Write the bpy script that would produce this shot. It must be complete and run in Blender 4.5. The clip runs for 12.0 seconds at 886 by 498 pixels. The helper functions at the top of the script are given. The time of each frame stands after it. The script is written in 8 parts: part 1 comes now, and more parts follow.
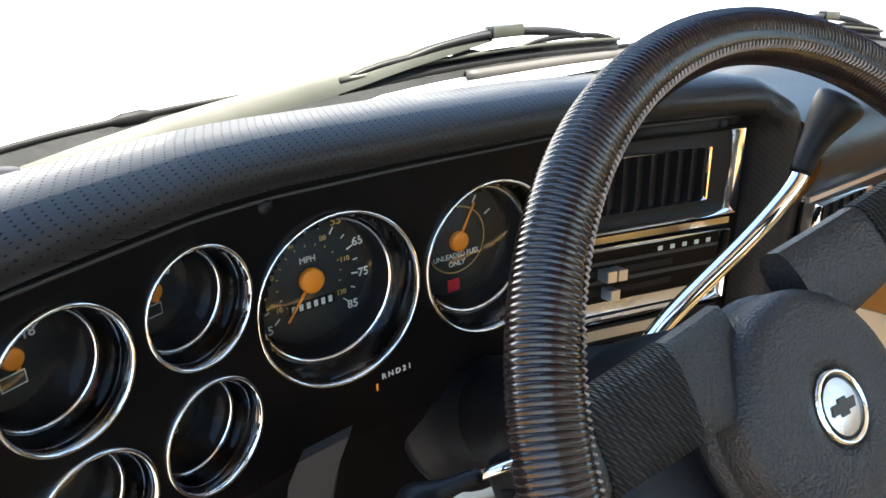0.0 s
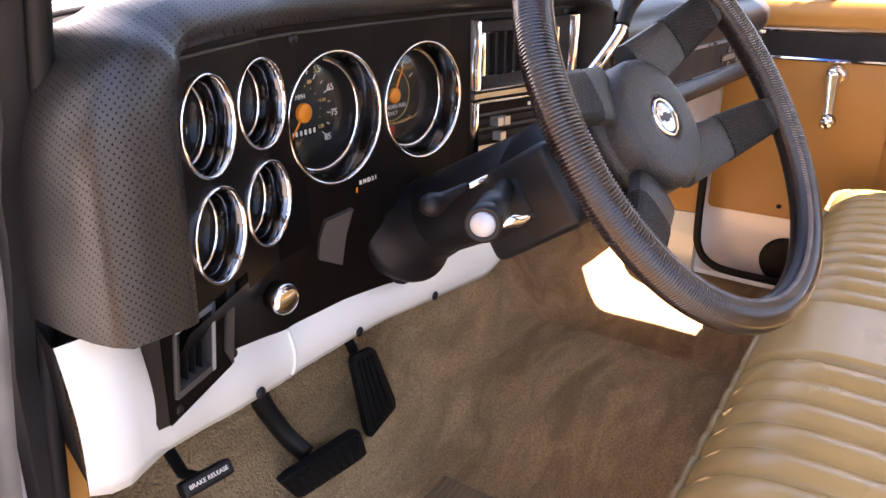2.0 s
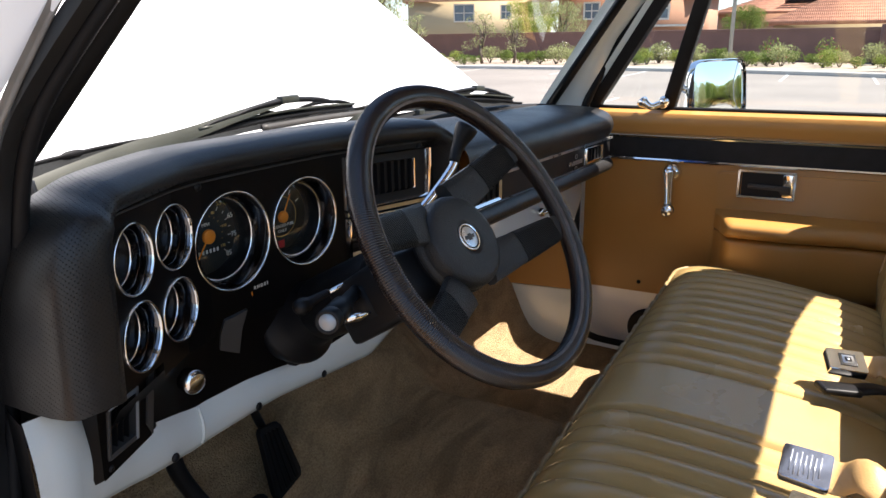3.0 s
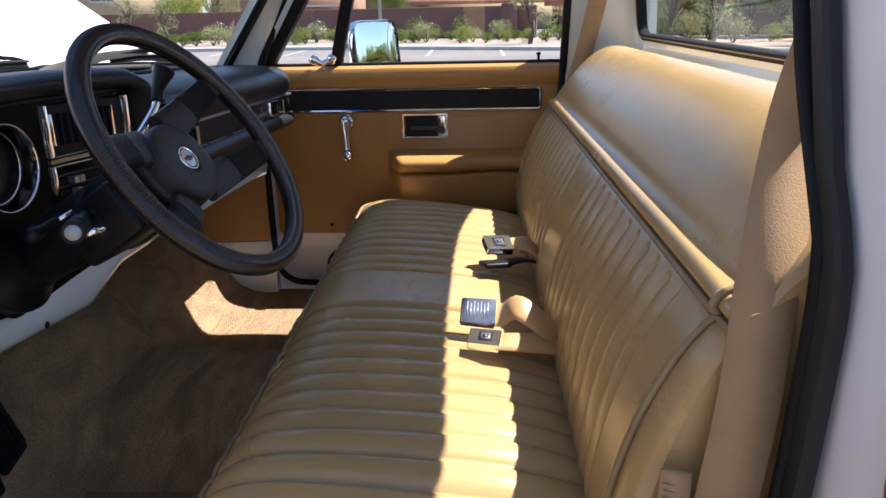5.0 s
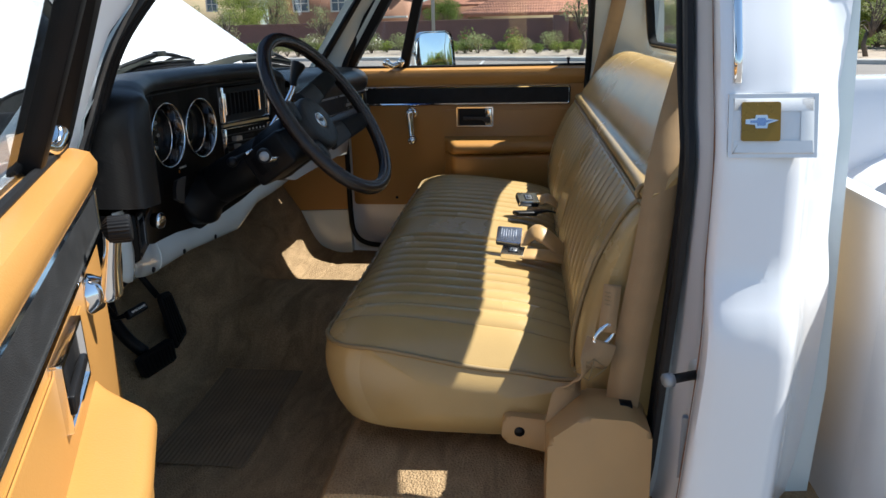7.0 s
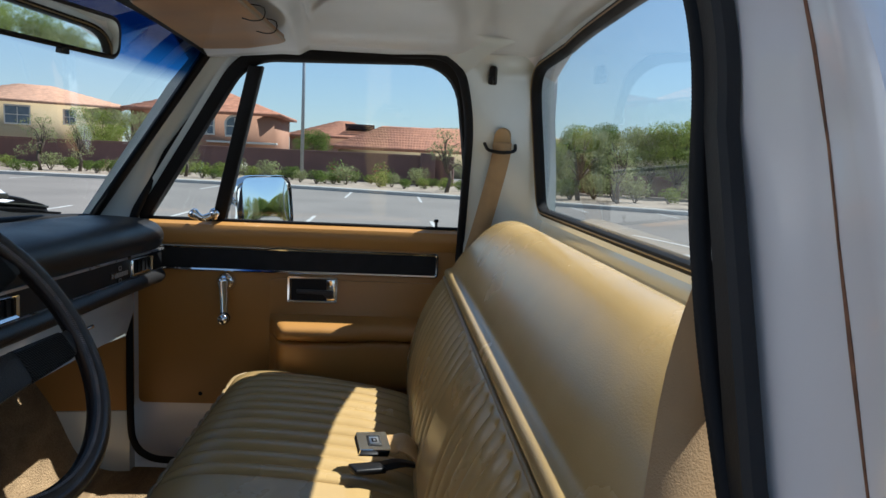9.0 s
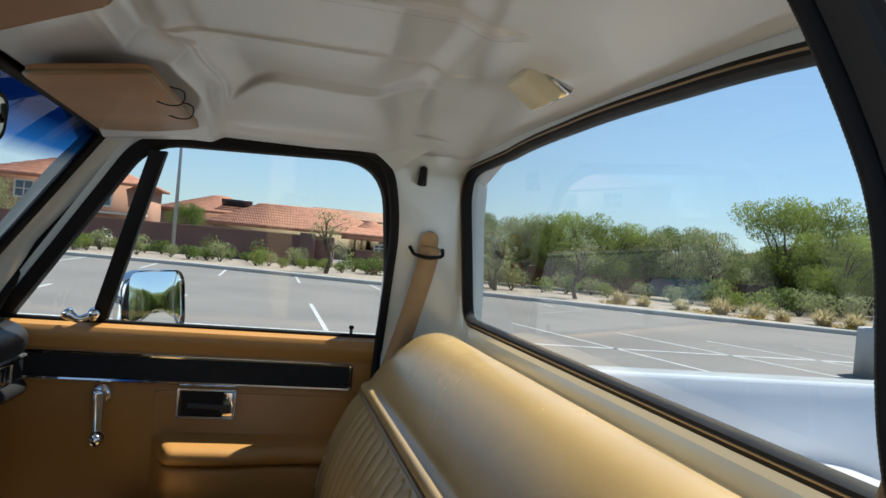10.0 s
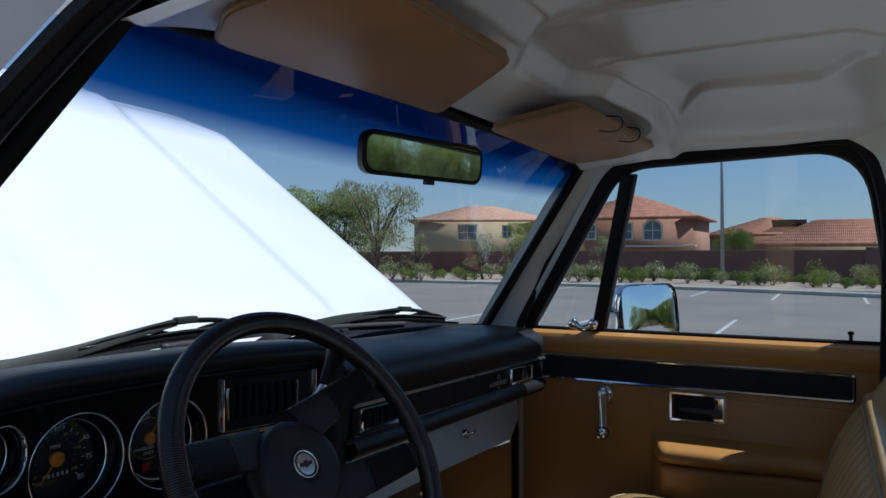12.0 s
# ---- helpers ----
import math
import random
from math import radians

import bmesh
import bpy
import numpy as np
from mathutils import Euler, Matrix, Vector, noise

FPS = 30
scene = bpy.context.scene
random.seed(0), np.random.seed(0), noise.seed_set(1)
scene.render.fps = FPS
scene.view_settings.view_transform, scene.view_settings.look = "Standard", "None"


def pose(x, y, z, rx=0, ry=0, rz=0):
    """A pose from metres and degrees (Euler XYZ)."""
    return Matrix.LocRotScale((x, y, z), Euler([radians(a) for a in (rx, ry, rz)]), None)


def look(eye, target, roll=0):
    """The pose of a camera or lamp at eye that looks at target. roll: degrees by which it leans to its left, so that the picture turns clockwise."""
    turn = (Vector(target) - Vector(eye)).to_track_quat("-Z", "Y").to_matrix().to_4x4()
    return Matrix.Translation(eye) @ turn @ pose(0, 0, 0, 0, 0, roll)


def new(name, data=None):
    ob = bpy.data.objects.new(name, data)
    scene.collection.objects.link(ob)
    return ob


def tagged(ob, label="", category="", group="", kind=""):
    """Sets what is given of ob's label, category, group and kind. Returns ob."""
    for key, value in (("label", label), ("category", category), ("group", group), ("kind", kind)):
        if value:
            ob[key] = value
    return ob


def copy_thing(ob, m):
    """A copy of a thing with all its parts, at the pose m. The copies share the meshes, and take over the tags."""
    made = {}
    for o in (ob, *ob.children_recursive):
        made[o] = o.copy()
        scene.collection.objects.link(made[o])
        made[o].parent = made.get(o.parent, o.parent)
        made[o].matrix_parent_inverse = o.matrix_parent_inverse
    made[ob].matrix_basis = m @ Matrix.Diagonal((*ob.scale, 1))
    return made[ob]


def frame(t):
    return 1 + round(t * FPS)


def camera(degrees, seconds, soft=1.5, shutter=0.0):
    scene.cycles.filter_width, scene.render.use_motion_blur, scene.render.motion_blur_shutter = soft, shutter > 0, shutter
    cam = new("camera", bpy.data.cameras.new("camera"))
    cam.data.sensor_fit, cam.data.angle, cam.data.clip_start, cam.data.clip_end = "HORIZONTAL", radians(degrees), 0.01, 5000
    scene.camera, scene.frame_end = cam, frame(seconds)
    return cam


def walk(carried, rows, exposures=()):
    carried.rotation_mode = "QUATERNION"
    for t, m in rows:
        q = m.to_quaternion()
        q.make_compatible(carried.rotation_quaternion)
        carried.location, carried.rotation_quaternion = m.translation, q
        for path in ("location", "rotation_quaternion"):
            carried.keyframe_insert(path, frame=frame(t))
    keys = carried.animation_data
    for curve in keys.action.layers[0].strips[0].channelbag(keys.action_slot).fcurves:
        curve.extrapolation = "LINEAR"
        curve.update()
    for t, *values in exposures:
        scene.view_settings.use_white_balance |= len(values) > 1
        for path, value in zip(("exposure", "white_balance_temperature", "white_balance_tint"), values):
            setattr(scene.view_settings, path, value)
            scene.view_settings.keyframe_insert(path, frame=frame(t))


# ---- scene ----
cam = camera(63.0, 12.0)
PATH = [
    (0, (-0.737, 0.067, 1.466), (0.455, 1.496, 0.731), -1.7),
    (0.5, (-0.815, 0.011, 1.473), (0.434, 1.410, 0.777), -0.6),
    (1, (-0.862, 0.018, 1.462), (0.454, 1.336, 0.734), -0.7),
    (1.5, (-0.897, 0.033, 1.433), (0.551, 1.175, 0.660), 0.5),
    (2, (-1.014, -0.011, 1.402), (0.521, 1.020, 0.640), -0.5),
    (2.2, (-1.052, -0.044, 1.428), (0.494, 0.986, 0.689), -0.8),
    (2.5, (-1.087, -0.109, 1.455), (0.487, 0.928, 0.789), -0.8),
    (3, (-1.148, -0.186, 1.498), (0.545, 0.715, 0.932), -0.8),
    (3.5, (-1.228, -0.168, 1.511), (0.565, 0.534, 0.971), -0.6),
    (3.7, (-1.252, -0.168, 1.510), (0.585, 0.421, 0.981), -0.0),
    (5.3, (-1.411, -0.220, 1.445), (0.484, -0.161, 0.807), -1.4),
    (5.5, (-1.491, -0.228, 1.449), (0.398, -0.120, 0.800), -1.7),
    (6, (-1.644, -0.229, 1.456), (0.239, -0.048, 0.807), -1.6),
    (6.5, (-1.763, -0.207, 1.433), (0.118, -0.024, 0.777), -1.8),
    (7, (-1.859, -0.239, 1.455), (0.038, -0.025, 0.859), -1.3),
    (7.2, (-1.856, -0.287, 1.501), (0.078, -0.052, 1.046), -1.7),
    (8.8, (-1.251, -0.264, 1.489), (0.732, -0.183, 1.238), 1.1),
    (9, (-1.162, -0.272, 1.500), (0.817, -0.421, 1.252), 2.7),
    (9.5, (-1.014, -0.238, 1.515), (0.944, -0.589, 1.307), 4.2),
    (10, (-0.992, -0.176, 1.547), (0.952, -0.646, 1.546), 5.1),
    (10.5, (-0.994, -0.182, 1.569), (0.966, -0.564, 1.679), 3.1),
    (11, (-1.004, -0.231, 1.579), (0.987, -0.155, 1.746), 1.5),
    (11.5, (-1.028, -0.295, 1.567), (0.892, 0.243, 1.720), 0.5),
    (12, (-1.075, -0.363, 1.515), (0.687, 0.584, 1.525), -0.1),
]
EXPOSURES = [
    (0, 3.45, 7100, 8), (0.5, 2.15, 7300, 10), (1, 1.3, 7400, 10), (1.5, 2.3, 7900, 22), (2, 3.95, 8000, 30), (2.2, 4.1, 7700, 26), (2.5, 3.65, 7600, 22), (3, 2.15, 6900, 14), (3.5, 1.1, 6700, 12),
    (5.3, 1.85, 6200, 20), (5.5, 1.85, 6200, 20), (6, 1.45, 6200, 11), (6.5, 1.45, 6300, 9), (7.2, 1.3, 6200, 6), (8.8, 1.05, 5900, 6), (9, 1.05, 6000, 6), (9.5, 1.15, 6700, 10),
    (10, 1.15, 6250, 6), (10.5, 1.1, 6200, 5), (11, 1.3, 6150, 7), (11.5, 1.0, 6100, 6), (12, 0.25, 5500, 8),
]
walk(cam, [(t, look(eye, target, roll)) for t, eye, target, roll in PATH], EXPOSURES)

# ---- light ----
SUN_TO = Vector((0.23, -0.62, 1.0)).normalized()
world = bpy.data.worlds.new("sky")
scene.world = world
world.use_nodes = True
wn = world.node_tree.nodes
sky = wn.new("ShaderNodeTexSky")
sky.sky_type = "NISHITA"
sky.sun_disc = False
sky.sun_elevation = math.asin(SUN_TO.z)
sky.sun_rotation = math.atan2(SUN_TO.x, SUN_TO.y)
sky.air_density, sky.dust_density, sky.ozone_density = 1.15, 0.0, 2.0
wn["Background"].inputs["Strength"].default_value = 0.085
haze = wn.new("ShaderNodeGamma")
haze.inputs["Gamma"].default_value = 0.6
grade = []
for factor in ((0.071, 0.073, 0.090), (5.3, 6.3, 6.7)):
    mul = wn.new("ShaderNodeMix")
    mul.data_type, mul.blend_type = "RGBA", "MULTIPLY"
    mul.inputs["Factor"].default_value = 1.0
    mul.inputs["B"].default_value = (*factor, 1)
    grade.append(mul)
wl = world.node_tree.links
wl.new(sky.outputs[0], grade[0].inputs["A"])
wl.new(grade[0].outputs["Result"], haze.inputs["Color"])
wl.new(haze.outputs[0], grade[1].inputs["A"])
wl.new(grade[1].outputs["Result"], wn["Background"].inputs["Color"])
sun_data = bpy.data.lights.new("sun", "SUN")
sun_data.energy, sun_data.angle, sun_data.color = 4.5, radians(0.5), (1.0, 0.965, 0.90)
sun = new("sun", sun_data)
sun.matrix_world = look(SUN_TO * 50, (0, 0, 0))


# ---- materials ----
def material(name, colour, rough=0.5, metal=0.0, vary=0.15, scale=8.0, fine=120.0, bump=0.1, depth=0.002, coat=0.0, spec=0.5,
             second=None, amount=0.5, pattern="noise", rough_vary=0.12):
    """A painted, moulded or woven surface: base colour with stains at one scale, grain and relief at another."""
    m = bpy.data.materials.new(name)
    m.use_nodes = True
    nt = m.node_tree
    b = nt.nodes["Principled BSDF"]
    tc = nt.nodes.new("ShaderNodeTexCoord")
    n1 = nt.nodes.new("ShaderNodeTexNoise")
    n1.inputs["Scale"].default_value, n1.inputs["Detail"].default_value = scale, 6
    nt.links.new(tc.outputs["Object"], n1.inputs["Vector"])
    ramp = nt.nodes.new("ShaderNodeValToRGB")
    lo = [c * (1 - vary) for c in colour]
    hi = [min(1, c * (1 + vary)) for c in colour]
    ramp.color_ramp.elements[0].position, ramp.color_ramp.elements[1].position = 0.3, 0.7
    ramp.color_ramp.elements[0].color, ramp.color_ramp.elements[1].color = (*lo, 1), (*hi, 1)
    nt.links.new(n1.outputs["Fac"], ramp.inputs["Fac"])
    colour_out = ramp.outputs["Color"]
    if pattern == "voronoi":
        n2 = nt.nodes.new("ShaderNodeTexVoronoi")
        n2.inputs["Scale"].default_value = fine
        fine_out = n2.outputs["Distance"]
    else:
        n2 = nt.nodes.new("ShaderNodeTexNoise")
        n2.inputs["Scale"].default_value, n2.inputs["Detail"].default_value = fine, 4
        fine_out = n2.outputs["Fac"]
    nt.links.new(tc.outputs["Object"], n2.inputs["Vector"])
    if second:
        mx = nt.nodes.new("ShaderNodeMix")
        mx.data_type = "RGBA"
        rr = nt.nodes.new("ShaderNodeValToRGB")
        rr.color_ramp.elements[0].position, rr.color_ramp.elements[1].position = 0.5 - 0.2, 0.5 + 0.2
        nt.links.new(fine_out, rr.inputs["Fac"])
        mul = nt.nodes.new("ShaderNodeMath")
        mul.operation = "MULTIPLY"
        mul.inputs[1].default_value = amount
        nt.links.new(rr.outputs["Color"], mul.inputs[0])
        nt.links.new(mul.outputs[0], mx.inputs["Factor"])
        nt.links.new(colour_out, mx.inputs["A"])
        mx.inputs["B"].default_value = (*second, 1)
        colour_out = mx.outputs["Result"]
    nt.links.new(colour_out, b.inputs["Base Color"])
    mr = nt.nodes.new("ShaderNodeMapRange")
    mr.inputs["To Min"].default_value, mr.inputs["To Max"].default_value = max(0.02, rough - rough_vary), min(1, rough + rough_vary)
    nt.links.new(n1.outputs["Fac"], mr.inputs["Value"])
    nt.links.new(mr.outputs[0], b.inputs["Roughness"])
    b.inputs["Metallic"].default_value = metal
    b.inputs["Specular IOR Level"].default_value = spec
    b.inputs["Coat Weight"].default_value = coat
    b.inputs["Coat Roughness"].default_value = 0.08
    if bump:
        bp = nt.nodes.new("ShaderNodeBump")
        bp.inputs["Strength"].default_value, bp.inputs["Distance"].default_value = bump, depth
        nt.links.new(fine_out, bp.inputs["Height"])
        nt.links.new(bp.outputs[0], b.inputs["Normal"])
    return m


def glass(name, tint=(0.93, 0.955, 0.96), gloss=0.035, band=None):
    """A thin pane: mostly clear, with Fresnel gloss, and a blue shade band towards its top if band gives its heights."""
    m = bpy.data.materials.new(name)
    m.use_nodes = True
    nt = m.node_tree
    nt.nodes.remove(nt.nodes["Principled BSDF"])
    out = nt.nodes["Material Output"]
    tr = nt.nodes.new("ShaderNodeBsdfTransparent")
    gl = nt.nodes.new("ShaderNodeBsdfGlossy")
    gl.inputs["Roughness"].default_value = 0.01
    mix = nt.nodes.new("ShaderNodeMixShader")
    lw = nt.nodes.new("ShaderNodeLayerWeight")
    lw.inputs["Blend"].default_value = 0.5
    pw = nt.nodes.new("ShaderNodeMath")
    pw.operation = "POWER"
    pw.inputs[1].default_value = 4.0
    nt.links.new(lw.outputs["Facing"], pw.inputs[0])
    ma = nt.nodes.new("ShaderNodeMath")
    ma.operation = "MULTIPLY_ADD"
    ma.inputs[1].default_value, ma.inputs[2].default_value = 0.45, gloss
    nt.links.new(pw.outputs[0], ma.inputs[0])
    nt.links.new(ma.outputs[0], mix.inputs[0])
    nt.links.new(tr.outputs[0], mix.inputs[1])
    nt.links.new(gl.outputs[0], mix.inputs[2])
    nt.links.new(mix.outputs[0], out.inputs["Surface"])
    tr.inputs["Color"].default_value = (*tint, 1)
    if band:
        tc = nt.nodes.new("ShaderNodeTexCoord")
        sp = nt.nodes.new("ShaderNodeSeparateXYZ")
        nt.links.new(tc.outputs["Object"], sp.inputs[0])
        mr = nt.nodes.new("ShaderNodeMapRange")
        mr.inputs["From Min"].default_value, mr.inputs["From Max"].default_value = band
        nt.links.new(sp.outputs["Z"], mr.inputs["Value"])
        rp = nt.nodes.new("ShaderNodeValToRGB")
        e = rp.color_ramp.elements
        e[0].position, e[0].color = 0.0, (*tint, 1)
        e[1].position, e[1].color = 1.0, (0.002, 0.013, 0.066, 1)
        mid = e.new(0.42)
        mid.color = (0.03, 0.15, 0.40, 1)
        nt.links.new(mr.outputs[0], rp.inputs["Fac"])
        nt.links.new(rp.outputs["Color"], tr.inputs["Color"])
    return m


M = dict(
    rust=material("rusty seam sealer", (0.20, 0.09, 0.045), 0.8, vary=0.5, scale=60, fine=300, bump=0.2),
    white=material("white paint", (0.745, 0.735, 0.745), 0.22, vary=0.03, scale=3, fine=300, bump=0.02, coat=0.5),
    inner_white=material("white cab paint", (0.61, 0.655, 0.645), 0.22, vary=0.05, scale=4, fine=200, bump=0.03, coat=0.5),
    ceiling_white=material("glossy off-white cab enamel", (0.615, 0.635, 0.64), 0.22, vary=0.04, scale=4, fine=30, bump=0.02, depth=0.001, coat=0.25, rough_vary=0.05),
    seat=material("tan vinyl", (0.385, 0.260, 0.108), 0.25, vary=0.09, scale=5, fine=420, bump=0.16, depth=0.0006, pattern="voronoi", spec=0.42),
    seat_dark=material("tan vinyl welt", (0.24, 0.165, 0.075), 0.45, vary=0.1, scale=9, fine=300, bump=0.1, depth=0.0005),
    door_tan=material("saddle tan door trim", (0.375, 0.183, 0.048), 0.40, vary=0.06, scale=4, fine=380, bump=0.2, depth=0.0006, pattern="voronoi"),
    carpet=material("tan carpet", (0.43, 0.295, 0.165), 0.95, vary=0.30, scale=9, fine=260, bump=1.0, depth=0.010, second=(0.15, 0.095, 0.05), amount=0.55, spec=0.1),
    mat=material("brown heel pad", (0.17, 0.115, 0.062), 0.85, vary=0.15, scale=12, fine=200, bump=0.3, depth=0.002),
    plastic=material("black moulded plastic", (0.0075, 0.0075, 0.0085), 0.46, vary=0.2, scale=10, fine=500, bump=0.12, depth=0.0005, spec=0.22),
    insert_black=material("black textured insert", (0.013, 0.013, 0.014), 0.75, vary=0.35, scale=30, fine=700, bump=0.6, depth=0.0008, spec=0.3, pattern="voronoi"),
    gloss_black=material("black cluster panel", (0.0045, 0.0038, 0.0038), 0.36, vary=0.2, scale=6, fine=600, bump=0.05, depth=0.0003, spec=0.10),
    # Dust plus sunlight put into the colour of a dark strip.
    dusty_lit_vinyl=material("dusty sunlit-grey vinyl", (0.19, 0.175, 0.16), 0.55, vary=0.35, scale=14, fine=260, bump=0.25, depth=0.0008, spec=0.4),
    worn_rubber=material("worn black rubber", (0.013, 0.0125, 0.013), 0.55, vary=0.35, scale=14, fine=300, bump=0.2, depth=0.0008, spec=0.35),
    cowl_pale=material("dusty beige cowl", (0.26, 0.245, 0.21), 0.6, vary=0.3, scale=9, fine=120, bump=0.2, depth=0.002, spec=0.3),
    cowl_dark=material("dusty dark cowl", (0.014, 0.015, 0.016), 0.7, vary=0.6, scale=9, fine=120, bump=0.3, depth=0.003, spec=0.2),
    wiper_metal=material("dull olive wiper arm", (0.030, 0.032, 0.026), 0.42, 0.2, vary=0.1, scale=20, fine=200, bump=0.02),
    grained=material("grained black horn pad", (0.019, 0.0195, 0.0195), 0.44, vary=0.25, scale=14, fine=600, bump=0.7, depth=0.0008, spec=0.4, pattern="voronoi"),
    rubber=material("black rubber seal", (0.006, 0.006, 0.007), 0.6, vary=0.25, scale=20, fine=300, bump=0.15, depth=0.0006, spec=0.2),
    chrome=material("chrome", (0.80, 0.80, 0.80), 0.07, 1.0, vary=0.04, scale=20, fine=300, bump=0.02, depth=0.0002, rough_vary=0.04),
    mirror=material("mirror glass", (0.86, 0.89, 0.88), 0.015, 1.0, vary=0.01, scale=5, fine=50, bump=0.0, rough_vary=0.01),
    belt=material("tan webbing", (0.34, 0.215, 0.105), 0.8, vary=0.08, scale=30, fine=700, bump=0.5, depth=0.0008),
    tan_plastic=material("tan plastic", (0.385, 0.232, 0.098), 0.5, vary=0.06, scale=9, fine=350, bump=0.08, depth=0.0006),
    asphalt=material("parking lot asphalt", (0.172, 0.155, 0.141), 0.9, vary=0.13, scale=0.35, fine=18, bump=0.25, depth=0.01, spec=0.2),
    line=material("white road paint", (0.38, 0.37, 0.355), 0.8, vary=0.25, scale=4, fine=60, bump=0.1),
    concrete=material("concrete kerb", (0.42, 0.40, 0.37), 0.85, vary=0.1, scale=2, fine=40, bump=0.2),
    gravel=material("tan gravel", (0.27, 0.215, 0.165), 0.95, vary=0.18, scale=1.2, fine=30, bump=0.6, depth=0.03),
    block=material("red block wall", (0.155, 0.085, 0.075), 0.9, vary=0.12, scale=1.5, fine=12, bump=0.3, depth=0.01),
    stucco_red=material("terracotta stucco", (0.36, 0.185, 0.115), 0.9, vary=0.05, scale=0.6, fine=25, bump=0.2, depth=0.01),
    stucco_tan=material("tan stucco", (0.42, 0.33, 0.20), 0.9, vary=0.05, scale=0.6, fine=25, bump=0.2, depth=0.01),
    tile=material("clay roof tile", (0.40, 0.17, 0.10), 0.85, vary=0.25, scale=2.2, fine=9, bump=0.2, depth=0.02),
    tile_pale=material("pale clay roof tile", (0.47, 0.27, 0.18), 0.85, vary=0.2, scale=2.2, fine=9, bump=0.2, depth=0.02),
    leaf=material("green leaves", (0.22, 0.26, 0.065), 0.8, spec=0.08, vary=0.45, scale=0.7, fine=6, bump=0.0),
    leaf_dark=material("dark green leaves", (0.13, 0.175, 0.045), 0.8, spec=0.08, vary=0.4, scale=0.8, fine=6, bump=0.0),
    leaf_grey=material("grey green leaves", (0.27, 0.285, 0.135), 0.8, spec=0.08, vary=0.35, scale=1.5, fine=8, bump=0.0),
    straw=material("straw grass", (0.50, 0.41, 0.22), 0.85, spec=0.1, vary=0.3, scale=3, fine=9, bump=0.0),
    flower=material("pink flowers", (0.45, 0.03, 0.10), 0.7, vary=0.3, scale=3, fine=9, bump=0.0),
    yellow=material("yellow flowers", (0.55, 0.36, 0.02), 0.7, vary=0.3, scale=3, fine=9, bump=0.0),
    bark=material("bark", (0.10, 0.075, 0.055), 0.9, vary=0.3, scale=6, fine=30, bump=0.5, depth=0.02),
    grey_metal=material("galvanised steel", (0.33, 0.35, 0.37), 0.5, 0.4, vary=0.1, scale=3, fine=60, bump=0.05),
    window_dark=material("far window glass", (0.10, 0.13, 0.16), 0.1, vary=0.2, scale=2, fine=20, bump=0.0),
    trim_pale=material("pale window trim", (0.60, 0.55, 0.47), 0.8, vary=0.05, scale=3, fine=30, bump=0.0),
    solar=material("solar panel", (0.02, 0.025, 0.04), 0.2, vary=0.1, scale=5, fine=30, bump=0.0),
    visor=material("tan visor vinyl", (0.31, 0.165, 0.066), 0.5, vary=0.22, scale=7, fine=350, bump=0.2, depth=0.0008),
    lens=material("cream lamp lens", (0.62, 0.56, 0.38), 0.35, vary=0.05, scale=20, fine=200, bump=0.15, depth=0.001),
    dial=material("gauge dial", (0.02, 0.022, 0.022), 0.6, vary=0.1, scale=30, fine=300, bump=0.0),
    orange=material("orange needle", (0.85, 0.26, 0.02), 0.5, vary=0.05, scale=30, fine=300, bump=0.0),
    ink=material("white dial print", (0.62, 0.62, 0.58), 0.6, vary=0.03, scale=30, fine=300, bump=0.0),
    ink_gold=material("gold dial print", (0.42, 0.28, 0.08), 0.6, vary=0.05, scale=30, fine=300, bump=0.0),
    red=material("red mark", (0.60, 0.02, 0.03), 0.5, vary=0.05, scale=30, fine=300, bump=0.0),
    badge_satin=material("satin badge plate", (0.66, 0.655, 0.655), 0.33, 0.15, vary=0.05, scale=20, fine=200, bump=0.02),
    gold=material("gold badge", (0.26, 0.14, 0.015), 0.3, 0.4, vary=0.06, scale=30, fine=300, bump=0.05),
    silver=material("satin silver", (0.62, 0.63, 0.65), 0.3, 0.9, vary=0.05, scale=20, fine=200, bump=0.02),
    wheel_skin=material("black laced leather", (0.014, 0.009, 0.0082), 0.21, vary=0.2, scale=25, fine=900, bump=0.1, depth=0.0004, spec=0.55),
    # Blue of the badge centre; on the buckle back it paints in reflected sky.
    steel_blue=material("blue-tinted bright steel", (0.26, 0.31, 0.44), 0.22, 0.9, vary=0.1, scale=40, fine=300, bump=0.02, depth=0.0003),
    faint_print=material("faint pressed print", (0.30, 0.33, 0.40), 0.4, 0.6, vary=0.3, scale=400, fine=900, bump=0.0),
    sleeve_tan=material("tan vinyl sleeve", (0.42, 0.255, 0.105), 0.42, vary=0.2, scale=22, fine=420, bump=0.2, depth=0.0006, pattern="voronoi"),
    smoked=material("smoked bright cone", (0.13, 0.13, 0.14), 0.12, 1.0, vary=0.1, scale=20, fine=300, bump=0.02, depth=0.0002, rough_vary=0.04),
    grey_plastic=material("dark grey plastic", (0.045, 0.042, 0.04), 0.5, vary=0.1, scale=10, fine=500, bump=0.1, depth=0.0004, spec=0.3),
    thread=material("grey lacing thread", (0.22, 0.19, 0.18), 0.45, vary=0.4, scale=60, fine=300, bump=0.0),
    clear=glass("window glass"),
    dial_glass=glass("gauge lens", (0.93, 0.95, 0.95)),
    windshield=glass("windshield glass", (0.945, 0.955, 0.96), band=(1.650, 1.722)),
)


